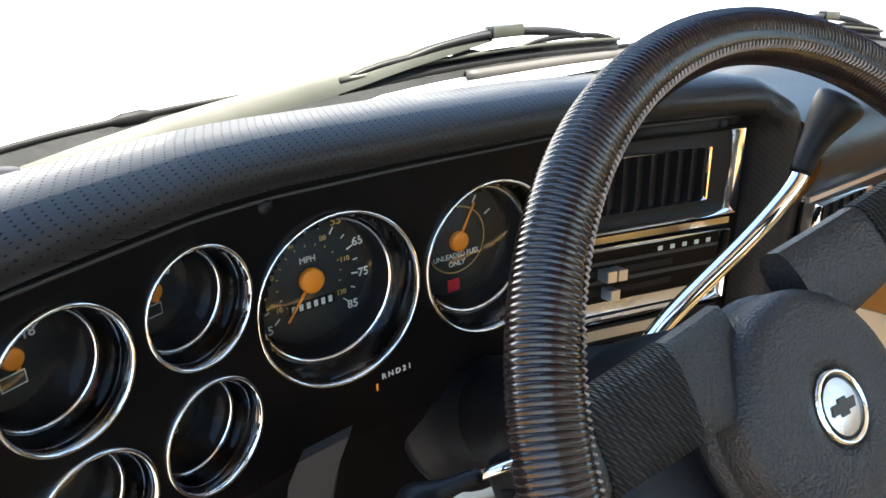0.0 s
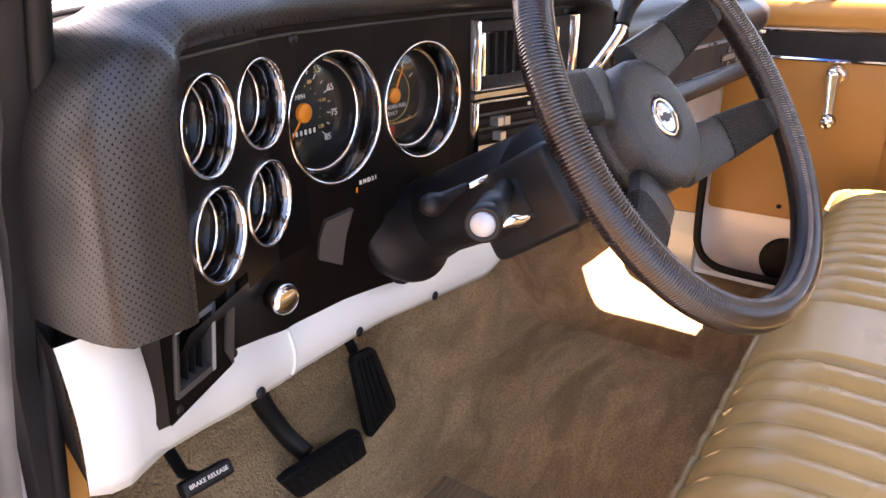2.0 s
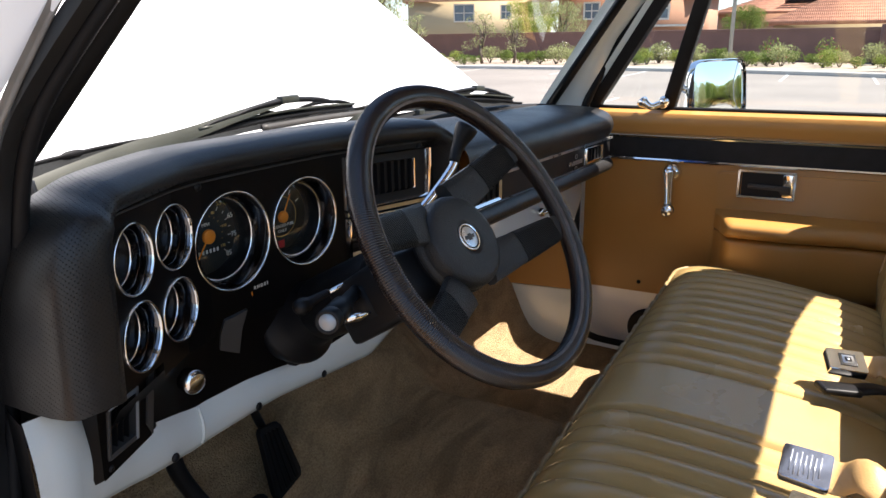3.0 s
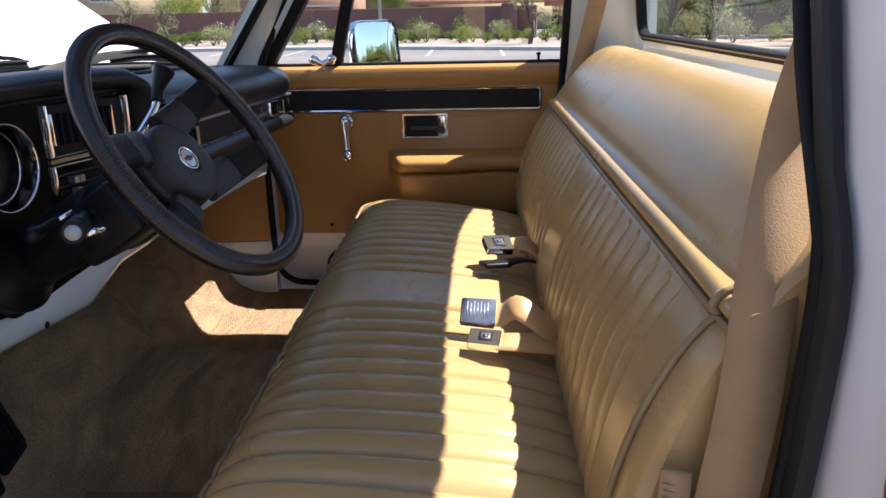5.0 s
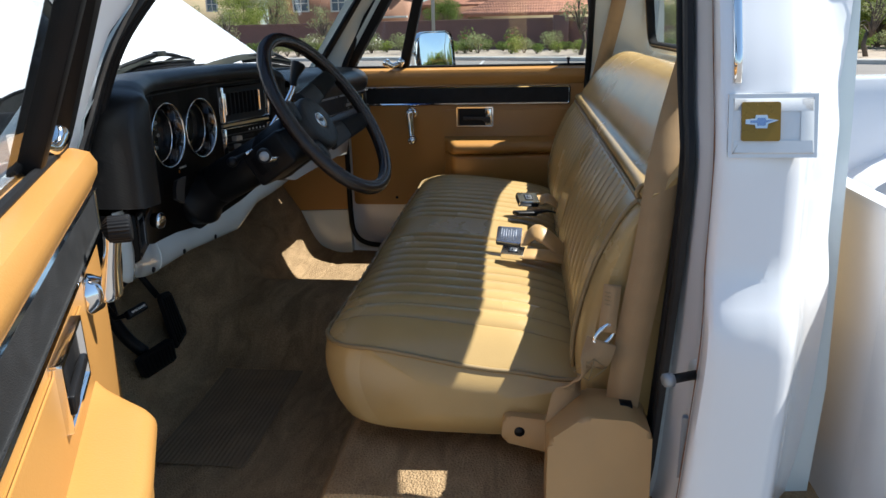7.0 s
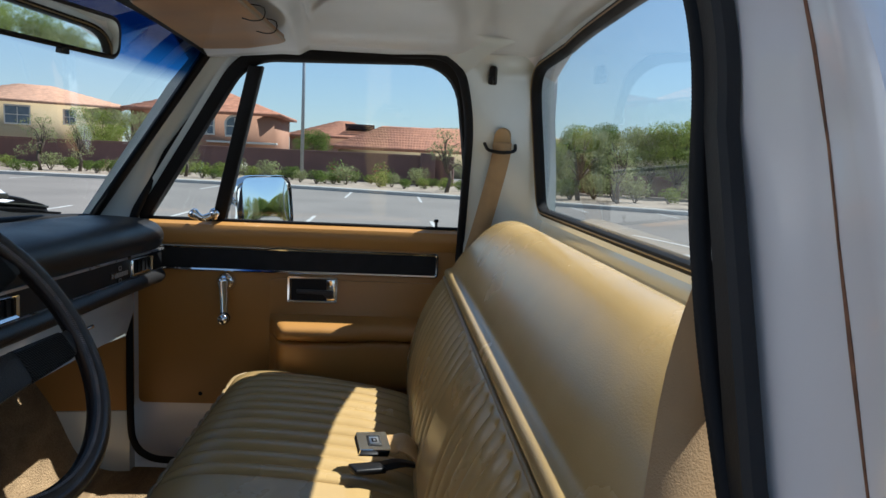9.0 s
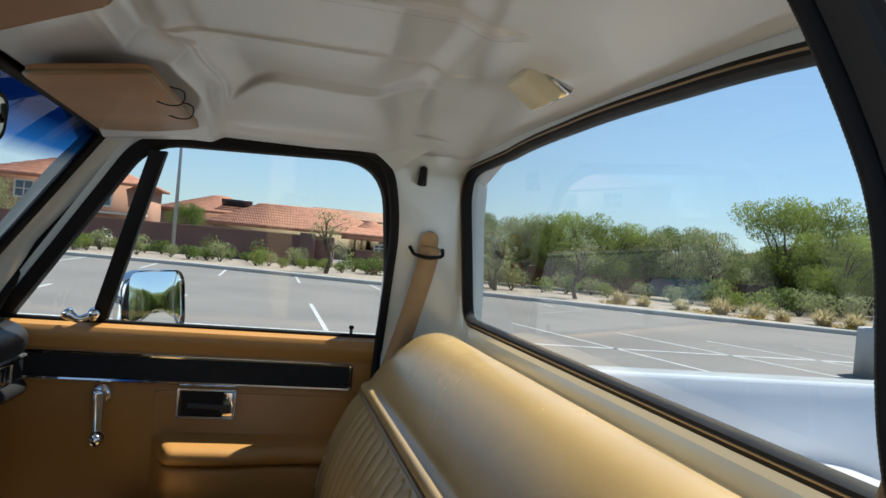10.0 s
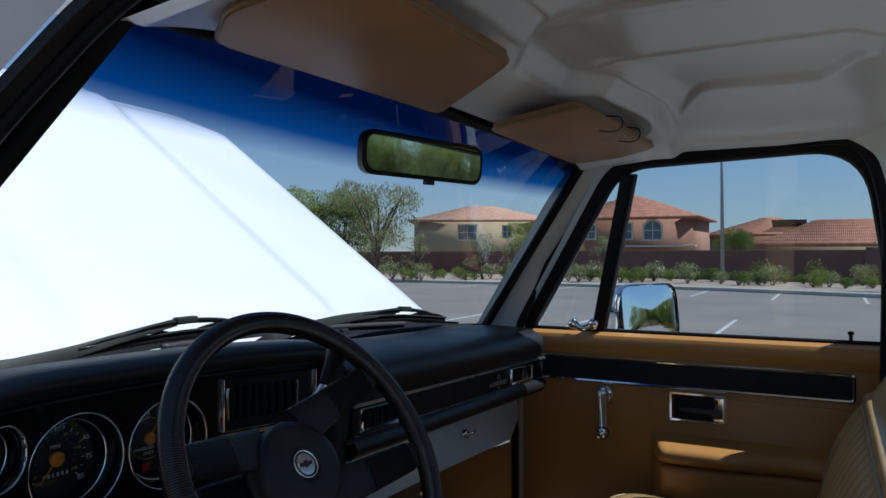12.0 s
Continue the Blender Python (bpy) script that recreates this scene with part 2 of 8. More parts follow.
def dash_pad_material():
    """Dark vinyl pressed with rows of small dimples."""
    m = material("dash pad vinyl", (0.0125, 0.0118, 0.0118), 0.44, spec=0.40, vary=0.15, scale=7, fine=450, bump=0.12, depth=0.0005, pattern="voronoi")
    nt = m.node_tree
    b = nt.nodes["Principled BSDF"]
    tc = nt.nodes.new("ShaderNodeTexCoord")
    sep = nt.nodes.new("ShaderNodeSeparateXYZ")
    nt.links.new(tc.outputs["Object"], sep.inputs[0])
    waves = []
    for kx, ky, kz in ((1.0, -1.0, 0.0), (0.0, 0.55, 1.0)):
        total = None
        for axis, k in (("X", kx), ("Y", ky), ("Z", kz)):
            mul = nt.nodes.new("ShaderNodeMath")
            mul.operation = "MULTIPLY_ADD"
            mul.inputs[1].default_value = k * 2 * math.pi / 0.0054
            nt.links.new(sep.outputs[axis], mul.inputs[0])
            if total is None:
                mul.inputs[2].default_value = 0.0
            else:
                nt.links.new(total, mul.inputs[2])
            total = mul.outputs[0]
        sn = nt.nodes.new("ShaderNodeMath")
        sn.operation = "SINE"
        nt.links.new(total, sn.inputs[0])
        waves.append(sn.outputs[0])
    v = nt.nodes.new("ShaderNodeMath")
    v.operation = "MULTIPLY"
    nt.links.new(waves[0], v.inputs[0])
    nt.links.new(waves[1], v.inputs[1])
    r = nt.nodes.new("ShaderNodeValToRGB")
    r.color_ramp.elements[0].position, r.color_ramp.elements[1].position = 0.76, 0.94
    r.color_ramp.elements[0].color, r.color_ramp.elements[1].color = (1, 1, 1, 1), (0, 0, 0, 1)
    nt.links.new(v.outputs[0], r.inputs["Fac"])
    bp = nt.nodes.new("ShaderNodeBump")
    bp.inputs["Strength"].default_value, bp.inputs["Distance"].default_value = 1.0, 0.0016
    nt.links.new(r.outputs["Color"], bp.inputs["Height"])
    sheen = nt.nodes.new("ShaderNodeMath")
    sheen.operation = "MULTIPLY"
    sheen.inputs[1].default_value = 0.38
    nt.links.new(r.outputs["Color"], sheen.inputs[0])
    nt.links.new(sheen.outputs[0], b.inputs["Specular IOR Level"])
    old = b.inputs["Normal"].links[0].from_node
    nt.links.new(old.outputs[0], bp.inputs["Normal"])
    nt.links.new(bp.outputs[0], b.inputs["Normal"])
    return m


M["pad"] = dash_pad_material()


def brush(m, turn, stretch):
    """Lays the large stains of a material in brushed streaks."""
    nt = m.node_tree
    n1 = nt.nodes["Noise Texture"]
    mp = nt.nodes.new("ShaderNodeMapping")
    mp.inputs["Rotation"].default_value = (0, 0, radians(turn))
    mp.inputs["Scale"].default_value = stretch
    nt.links.new(n1.inputs["Vector"].links[0].from_socket, mp.inputs["Vector"])
    nt.links.new(mp.outputs[0], n1.inputs["Vector"])
    n1.inputs["Distortion"].default_value = 1.2


brush(M["carpet"], 25, (0.8, 2.2, 1.2))


def let_light_through(m, share):
    """Thin leaves pass on a share of the light that falls on their back."""
    nt = m.node_tree
    b, out = nt.nodes["Principled BSDF"], nt.nodes["Material Output"]
    tl = nt.nodes.new("ShaderNodeBsdfTranslucent")
    nt.links.new(b.inputs["Base Color"].links[0].from_socket, tl.inputs["Color"])
    mix = nt.nodes.new("ShaderNodeMixShader")
    mix.inputs[0].default_value = share
    nt.links.new(b.outputs[0], mix.inputs[1])
    nt.links.new(tl.outputs[0], mix.inputs[2])
    nt.links.new(mix.outputs[0], out.inputs["Surface"])


for leafy in ("leaf", "leaf_dark", "leaf_grey", "straw"):
    let_light_through(M[leafy], 0.38)


def woven_material():
    """Fine black woven leather strips: two crossed waves as relief."""
    m = material("woven black leather", (0.020, 0.021, 0.021), 0.42, vary=0.3, scale=40, fine=900, bump=0.1, depth=0.0003, spec=0.4)
    nt = m.node_tree
    b = nt.nodes["Principled BSDF"]
    tc = nt.nodes.new("ShaderNodeTexCoord")
    total = None
    for turn, scale in ((35, 120.0), (-42, 190.0)):
        mp = nt.nodes.new("ShaderNodeMapping")
        mp.inputs["Rotation"].default_value = (radians(turn), radians(20), radians(turn))
        nt.links.new(tc.outputs["Object"], mp.inputs["Vector"])
        w = nt.nodes.new("ShaderNodeTexWave")
        w.inputs["Scale"].default_value, w.inputs["Distortion"].default_value, w.inputs["Detail"].default_value = scale, 2.5, 1.0
        nt.links.new(mp.outputs[0], w.inputs["Vector"])
        if total is None:
            total = w.outputs["Fac"]
        else:
            mul = nt.nodes.new("ShaderNodeMath")
            mul.operation = "MULTIPLY"
            nt.links.new(total, mul.inputs[0])
            nt.links.new(w.outputs["Fac"], mul.inputs[1])
            total = mul.outputs[0]
    bp = nt.nodes.new("ShaderNodeBump")
    bp.inputs["Strength"].default_value, bp.inputs["Distance"].default_value = 1.0, 0.0035
    nt.links.new(total, bp.inputs["Height"])
    gap = nt.nodes.new("ShaderNodeMath")
    gap.operation = "MULTIPLY"
    gap.inputs[1].default_value = 0.9
    nt.links.new(total, gap.inputs[0])
    nt.links.new(gap.outputs[0], b.inputs["Specular IOR Level"])
    nt.links.new(bp.outputs[0], b.inputs["Normal"])
    return m


M["woven"] = woven_material()


# ---- mesh helpers ----
XF = Matrix.Identity(4)


def part(name, bm, mat, parent=None, label="", smooth=40.0):
    """Links a bmesh as one mesh object; XF places and mirrors it. smooth: the angle below which edges are shaded smooth."""
    bm.transform(XF)
    if XF.determinant() < 0:
        bmesh.ops.reverse_faces(bm, faces=bm.faces)
    me = bpy.data.meshes.new(name)
    if smooth:
        lim = radians(smooth)
        for f in bm.faces:
            f.smooth = True
        for e in bm.edges:
            if len(e.link_faces) == 2 and e.calc_face_angle(0) > lim:
                e.smooth = False
    bm.to_mesh(me)
    bm.free()
    me.materials.append(M[mat] if isinstance(mat, str) else mat)
    ob = new(name, me)
    if parent is not None:
        ob.parent = parent
    if label:
        ob["label"] = label
    return ob


def thing(name, label, category, group="", kind="", at=(0, 0, 0)):
    """An empty that holds the parts of a thing; the parts are written in the place's own metres."""
    ob = new(name)
    ob.empty_display_size = 0.05
    return tagged(ob, label, category, group, kind)


def setting(name, bm, mat, label, category, smooth=40.0):
    return tagged(part(name, bm, mat, None, "", smooth), label, category, kind="structure")


def box(bm, x0, x1, y0, y1, z0, z1, bevel=0.0, seg=2, m=None):
    vs = [bm.verts.new((x, y, z)) for x in (x0, x1) for y in (y0, y1) for z in (z0, z1)]
    if m is not None:
        for v in vs:
            v.co = m @ v.co
    q = [(0, 1, 3, 2), (4, 6, 7, 5), (0, 4, 5, 1), (2, 3, 7, 6), (0, 2, 6, 4), (1, 5, 7, 3)]
    fs = [bm.faces.new([vs[i] for i in k]) for k in q]
    if bevel:
        es = list({e for f in fs for e in f.edges})
        bmesh.ops.bevel(bm, geom=es, offset=bevel, segments=seg, affect="EDGES", profile=0.5)
    return bm


def new_box(*a, **k):
    return box(bmesh.new(), *a, **k)


def grid(fn, nu, nv, bm=None, wrap_u=False, wrap_v=False, flip=False):
    """A surface from fn(u, v), both 0 to 1."""
    bm = bm or bmesh.new()
    cu, cv = (nu if wrap_u else nu + 1), (nv if wrap_v else nv + 1)
    vs = [[bm.verts.new(fn(i / nu, j / nv)) for j in range(cv)] for i in range(cu)]
    for i in range(nu):
        for j in range(nv):
            a, b, c, d = vs[i][j], vs[(i + 1) % cu][j], vs[(i + 1) % cu][(j + 1) % cv], vs[i][(j + 1) % cv]
            try:
                bm.faces.new((d, c, b, a) if flip else (a, b, c, d))
            except ValueError:
                pass
    return bm


def spline(points, n, closed=False):
    """n points along a smooth (Catmull-Rom) curve through the points."""
    p = [Vector(q) for q in points]
    k = len(p)
    out = []
    total = k if closed else k - 1
    for s in range(n):
        t = s / n * total if closed else s / (n - 1) * total
        i = min(int(t), total - 1)
        f = t - i
        g = (lambda j: p[j % k]) if closed else (lambda j: p[max(0, min(k - 1, j))])
        a, b, c, d = g(i - 1), g(i), g(i + 1), g(i + 2)
        out.append(0.5 * (2 * b + (c - a) * f + (2 * a - 5 * b + 4 * c - d) * f * f + (3 * b - a - 3 * c + d) * f ** 3))
    return out


def tube(path, radius, sides=12, closed=False, bm=None, caps=True, flat=1.0, up=None):
    """A round or flattened rod along a path; radius may be a list."""
    bm = bm or bmesh.new()
    p = [Vector(q) for q in path]
    n = len(p)
    rings = []
    ref = Vector(up) if up else None
    for i in range(n):
        a = p[(i - 1) % n] if closed or i else p[i]
        b = p[(i + 1) % n] if closed or i < n - 1 else p[i]
        d = (b - a).normalized()
        if ref is None:
            ref = d.orthogonal()
        side = d.cross(ref)
        if side.length < 1e-6:
            side = d.orthogonal()
        side.normalize()
        if up is None:
            ref = side.cross(d).normalized()
            nrm = ref
        else:
            nrm = side.cross(d).normalized()
        r = radius[i] if isinstance(radius, (list, tuple)) else radius
        rings.append([bm.verts.new(p[i] + side * r * math.cos(2 * math.pi * k / sides) + nrm * r * flat * math.sin(2 * math.pi * k / sides)) for k in range(sides)])
    m = n if closed else n - 1
    for i in range(m):
        A, B = rings[i], rings[(i + 1) % n]
        for k in range(sides):
            bm.faces.new((A[k], A[(k + 1) % sides], B[(k + 1) % sides], B[k]))
    if caps and not closed:
        bm.faces.new(rings[0][::-1])
        bm.faces.new(rings[-1])
    return bm


def ribbon(path, width, thick, side, bm=None):
    """A flat strap along a path, its width along side."""
    bm = bm or bmesh.new()
    p = [Vector(q) for q in path]
    s = Vector(side).normalized()
    rings = []
    for i in range(len(p)):
        d = (p[min(i + 1, len(p) - 1)] - p[max(i - 1, 0)]).normalized()
        w = (s - d * s.dot(d)).normalized()
        n = d.cross(w) * thick / 2
        w = w * width / 2
        rings.append([bm.verts.new(p[i] + q) for q in (-w - n, w - n, w + n, -w + n)])
    for a, b in zip(rings, rings[1:]):
        for k in range(4):
            bm.faces.new((a[k], a[(k + 1) % 4], b[(k + 1) % 4], b[k]))
    bm.faces.new(rings[0][::-1])
    bm.faces.new(rings[-1])
    return bm


def lathe(profile, m, n=32, bm=None, close=False):
    """Turns (radius, height) points round the local z of m."""
    bm = bm or bmesh.new()
    rings = []
    for r, h in profile:
        if r < 1e-5:
            rings.append([bm.verts.new(m @ Vector((0, 0, h)))])
        else:
            rings.append([bm.verts.new(m @ Vector((r * math.cos(2 * math.pi * k / n), r * math.sin(2 * math.pi * k / n), h))) for k in range(n)])
    for a, b in zip(rings, rings[1:]):
        for k in range(n):
            if len(a) == 1 and len(b) == 1:
                continue
            if len(a) == 1:
                bm.faces.new((a[0], b[k], b[(k + 1) % n]))
            elif len(b) == 1:
                bm.faces.new((a[k], a[(k + 1) % n], b[0])[::-1])
            else:
                bm.faces.new((a[k], b[k], b[(k + 1) % n], a[(k + 1) % n]))
    return bm


def prism(outline, fn0, fn1, bm=None, bevel=0.0, seg=2):
    """A plate between two images of a 2D outline."""
    bm = bm or bmesh.new()
    a = [bm.verts.new(fn0(*q)) for q in outline]
    b = [bm.verts.new(fn1(*q)) for q in outline]
    n = len(a)
    fs = [bm.faces.new(a[::-1]), bm.faces.new(b)]
    for i in range(n):
        fs.append(bm.faces.new((a[i], a[(i + 1) % n], b[(i + 1) % n], b[i])))
    if bevel:
        es = [e for f in fs[:2] for e in f.edges]
        bmesh.ops.bevel(bm, geom=es, offset=bevel, segments=seg, affect="EDGES", profile=0.5)
    bmesh.ops.recalc_face_normals(bm, faces=bm.faces)
    return bm


def rounded(points, r, n=5):
    """Rounds the corners of a closed 2D outline; r: one radius or one a corner."""
    out = []
    k = len(points)
    for i, q in enumerate(points):
        rad = r[i] if isinstance(r, (list, tuple)) else r
        p, a, b = Vector(q), Vector(points[i - 1]), Vector(points[(i + 1) % k])
        u, w = (a - p), (b - p)
        lim = 0.45 * min(u.length, w.length)
        c = min(rad, lim)
        s, e = p + u.normalized() * c, p + w.normalized() * c
        if c < 1e-4:
            out.append(tuple(p))
            continue
        for j in range(n + 1):
            t = j / n
            out.append(tuple((1 - t) ** 2 * s + 2 * t * (1 - t) * p + t * t * e))
    return out


def frame_sweep(outline, place, section, bm=None, closed=True):
    """A moulding round a 2D outline. place(u, v, depth) gives the point; section: (offset outwards, depth) points."""
    bm = bm or bmesh.new()
    p = [Vector(q) for q in outline]
    n = len(p)
    area = sum(p[i].x * p[(i + 1) % n].y - p[(i + 1) % n].x * p[i].y for i in range(n))
    sg = 1 if area > 0 else -1
    rings = []
    for i in range(n):
        a = p[i - 1] if closed or i else p[i]
        b = p[(i + 1) % n] if closed or i < n - 1 else p[i]
        d = (b - a)
        d = d.normalized() if d.length > 1e-9 else Vector((1, 0))
        nrm = Vector((d.y, -d.x)) * sg
        rings.append([bm.verts.new(place(*(p[i] + nrm * o), dp)) for o, dp in section])
    m = n if closed else n - 1
    s = len(section)
    for i in range(m):
        A, B = rings[i], rings[(i + 1) % n]
        for k in range(s - 1):
            bm.faces.new((A[k], A[k + 1], B[k + 1], B[k]))
    bmesh.ops.recalc_face_normals(bm, faces=bm.faces)
    return bm


def lerp_table(table, x):
    """Linear look-up in rows of (x, y)."""
    if x <= table[0][0]:
        return table[0][1]
    for (a, p), (b, q) in zip(table, table[1:]):
        if x <= b:
            return p + (q - p) * (x - a) / (b - a)
    return table[-1][1]


def smoothstep(a, b, x):
    t = max(0.0, min(1.0, (x - a) / (b - a)))
    return t * t * (3 - 2 * t)


def writing(text, m, size, mat, parent, label="", depth=0.0004, align="CENTER", name="lettering"):
    """Raised letters in the built-in font, as a mesh, in the plane of m."""
    cu = bpy.data.curves.new("letters", "FONT")
    cu.body, cu.size, cu.extrude, cu.align_x, cu.align_y = text, size, depth, align, "CENTER"
    tmp = bpy.data.objects.new("letters", cu)
    me = bpy.data.meshes.new_from_object(tmp)
    bpy.data.objects.remove(tmp)
    bpy.data.curves.remove(cu)
    bm = bmesh.new()
    bm.from_mesh(me)
    bpy.data.meshes.remove(me)
    bm.transform(m)
    return part(name, bm, mat, parent, label, smooth=0)


# ---- outside: ground, kerb, wall ----
KERB = [(-75, -14.0), (-45, 3.5), (-30, 11.5), (-17.5, 17.9), (-14.8, 19.3), (-11.7, 21.0), (-9.4, 22.5), (-6.5, 24.1), (-3, 25.8), (0, 27.3), (4, 29.0), (9, 29.8), (12, 30.1), (30, 31.5), (75, 34.0)]


def kerb_x(y, off=0.0):
    return lerp_table(KERB, y) + off * 1.05


def wall_line(y, off=0.0):
    return 28.5 + 0.32 * y + off * 1.05


def strip(y0, y1, off0, off1, z0, z1, n=40, bevel=0.0, line=kerb_x):
    bm = bmesh.new()
    prof = [(off0, z0), (off0, z1 - bevel), (off0 + bevel, z1), (off1 - bevel, z1), (off1, z1 - bevel), (off1, z0)] if bevel else [(off0, z0), (off0, z1), (off1, z1), (off1, z0)]
    rings = []
    for i in range(n + 1):
        y = y0 + (y1 - y0) * i / n
        rings.append([bm.verts.new((line(y, o), y - 0.32 * o * 0.95, z)) for o, z in prof])
    for a, b in zip(rings, rings[1:]):
        for k in range(len(prof) - 1):
            bm.faces.new((a[k], b[k], b[k + 1], a[k + 1]))
    bm.faces.new(rings[0])
    bm.faces.new(rings[-1][::-1])
    bmesh.ops.recalc_face_normals(bm, faces=bm.faces)
    return bm


def ground_fn(u, v):
    # fine near the truck, coarse to the horizon
    a, b = 2 * u - 1, 2 * v - 1
    return Vector((900 * a * abs(a) + 0, 900 * b * abs(b), 0.0))


setting("ground", grid(ground_fn, 40, 40), "asphalt", "sunlit grey asphalt of a wide empty parking lot", "ground", 0)
setting("kerb", strip(-60, 70, 0.0, 0.22, 0.0, 0.15, 60, 0.03), "concrete", "pale concrete kerb along the planted strip", "kerb")
setting("planting_bed", strip(-60, 70, 0.22, 16.0, 0.0, 0.14, 60), "gravel", "tan gravel bed between the kerb and the block wall", "planting bed")


def wall_run(name, y0, y1, off, h, label):
    bm = strip(y0, y1, off, off + 0.2, 0.1, h, 30, line=wall_line)
    w = setting(name, bm, "block", label, "wall")
    part("cap", strip(y0, y1, off - 0.03, off + 0.23, h + 0.004, h + 0.09, 30, 0.01, line=wall_line), "block", w)
    return w


wall_run("wall_far", -1.4, 70, 6.2, 1.52, "long reddish concrete block wall behind the shrubs")
wall_run("wall_low", -60, -2.2, 7.6, 1.02, "lower reddish block wall with a stepped cap")
pier = setting("wall_pier", new_box(34.1, 34.75, -2.35, -1.65, 0.1, 1.72, bevel=0.02), "block", "square block pier where the wall steps", "pier")


def stall_line(x0, x1, y, w=0.085):
    bm = bmesh.new()
    box(bm, x0, x1, y - w / 2, y + w / 2, 0.0005, 0.0045)
    return bm


for yy, x0, x1 in ((7.2, 11.2, 16.4), (4.4, 11.2, 16.6), (1.52, 11.2, 16.2), (-1.25, 11.2, 16.0), (-3.9, 11.0, 15.6)):
    setting("parking_line", stall_line(x0, x1, yy), "line", "worn white parking stall line on the asphalt", "parking line", 0)
for (xa, ya), (xb, yb) in (((14.6, -5.70), (7.9, -7.25)), ((13.95, -7.99), (8.4, -9.80)), ((13.4, -9.91), (8.6, -11.95)), ((12.9, -12.1), (8.8, -14.1))):
    dx, dy = xb - xa, yb - ya
    ln = math.hypot(dx, dy)
    XF = pose(xa, ya, 0, 0, 0, math.degrees(math.atan2(dy, dx)))
    setting("parking_line", stall_line(0, ln, 0), "line", "worn white parking stall line on the asphalt", "parking line", 0)
XF = Matrix.Identity(4)
for yy, xx in ((14.2, 27.5), (9.6, 26.2), (6.6, 25.5), (3.9, 24.8), (1.3, 24.0), (-1.3, 23.2), (-3.9, 22.4), (-6.6, 21.6), (-9.2, 20.6), (-11.9, 19.8), (-14.6, 18.8)):
    setting("parking_line", stall_line(xx, xx + 4.2, yy), "line", "worn white parking stall line on the asphalt", "parking line", 0)
setting("parking_line", new_box(11.05, 11.16, -14, 10, 0.0005, 0.0045), "line", "long white line across the heads of the stalls", "parking line", 0)


# ---- outside: houses ----
def roof_tiles_material(m, scale):
    """Rows of barrel tiles as relief."""
    nt = m.node_tree
    b = nt.nodes["Principled BSDF"]
    tc = nt.nodes.new("ShaderNodeTexCoord")
    w = nt.nodes.new("ShaderNodeTexWave")
    w.wave_type, w.bands_direction = "BANDS", "Y"
    w.inputs["Scale"].default_value, w.inputs["Distortion"].default_value = scale, 0.6
    nt.links.new(tc.outputs["Object"], w.inputs["Vector"])
    bp = nt.nodes.new("ShaderNodeBump")
    bp.inputs["Strength"].default_value, bp.inputs["Distance"].default_value = 0.5, 0.05
    nt.links.new(w.outputs["Fac"], bp.inputs["Height"])
    nt.links.new(bp.outputs[0], b.inputs["Normal"])


roof_tiles_material(M["tile"], 2.6)
roof_tiles_material(M["tile_pale"], 2.6)


def hip_roof(w, d, z0, h, over=0.6, ridge=None, thick=0.18, rows=9):
    """A hip roof over a w by d plan, in stepped courses with an eave board."""
    bm = bmesh.new()
    ridge = (w - d) / 2 if ridge is None else ridge
    rings = []
    for r in range(rows + 1):
        f = r / rows
        for up in ((0.0, 0.05) if r < rows else (0.0,)):
            a = (w / 2 + over) * (1 - f) + max(ridge, 0.05) * f
            b = (d / 2 + over) * (1 - f) + 0.03 * f
            z = z0 + h * f + up
            rings.append([bm.verts.new((x, y, z)) for x, y in ((-a, -b), (a, -b), (a, b), (-a, b))])
    low = [bm.verts.new((v.co.x, v.co.y, z0 - thick)) for v in rings[0]]
    rings.insert(0, low)
    bm.faces.new(low[::-1])
    for a, b in zip(rings, rings[1:]):
        for k in range(4):
            bm.faces.new((a[k], a[(k + 1) % 4], b[(k + 1) % 4], b[k]))
    bm.faces.new(rings[-1])
    return bm


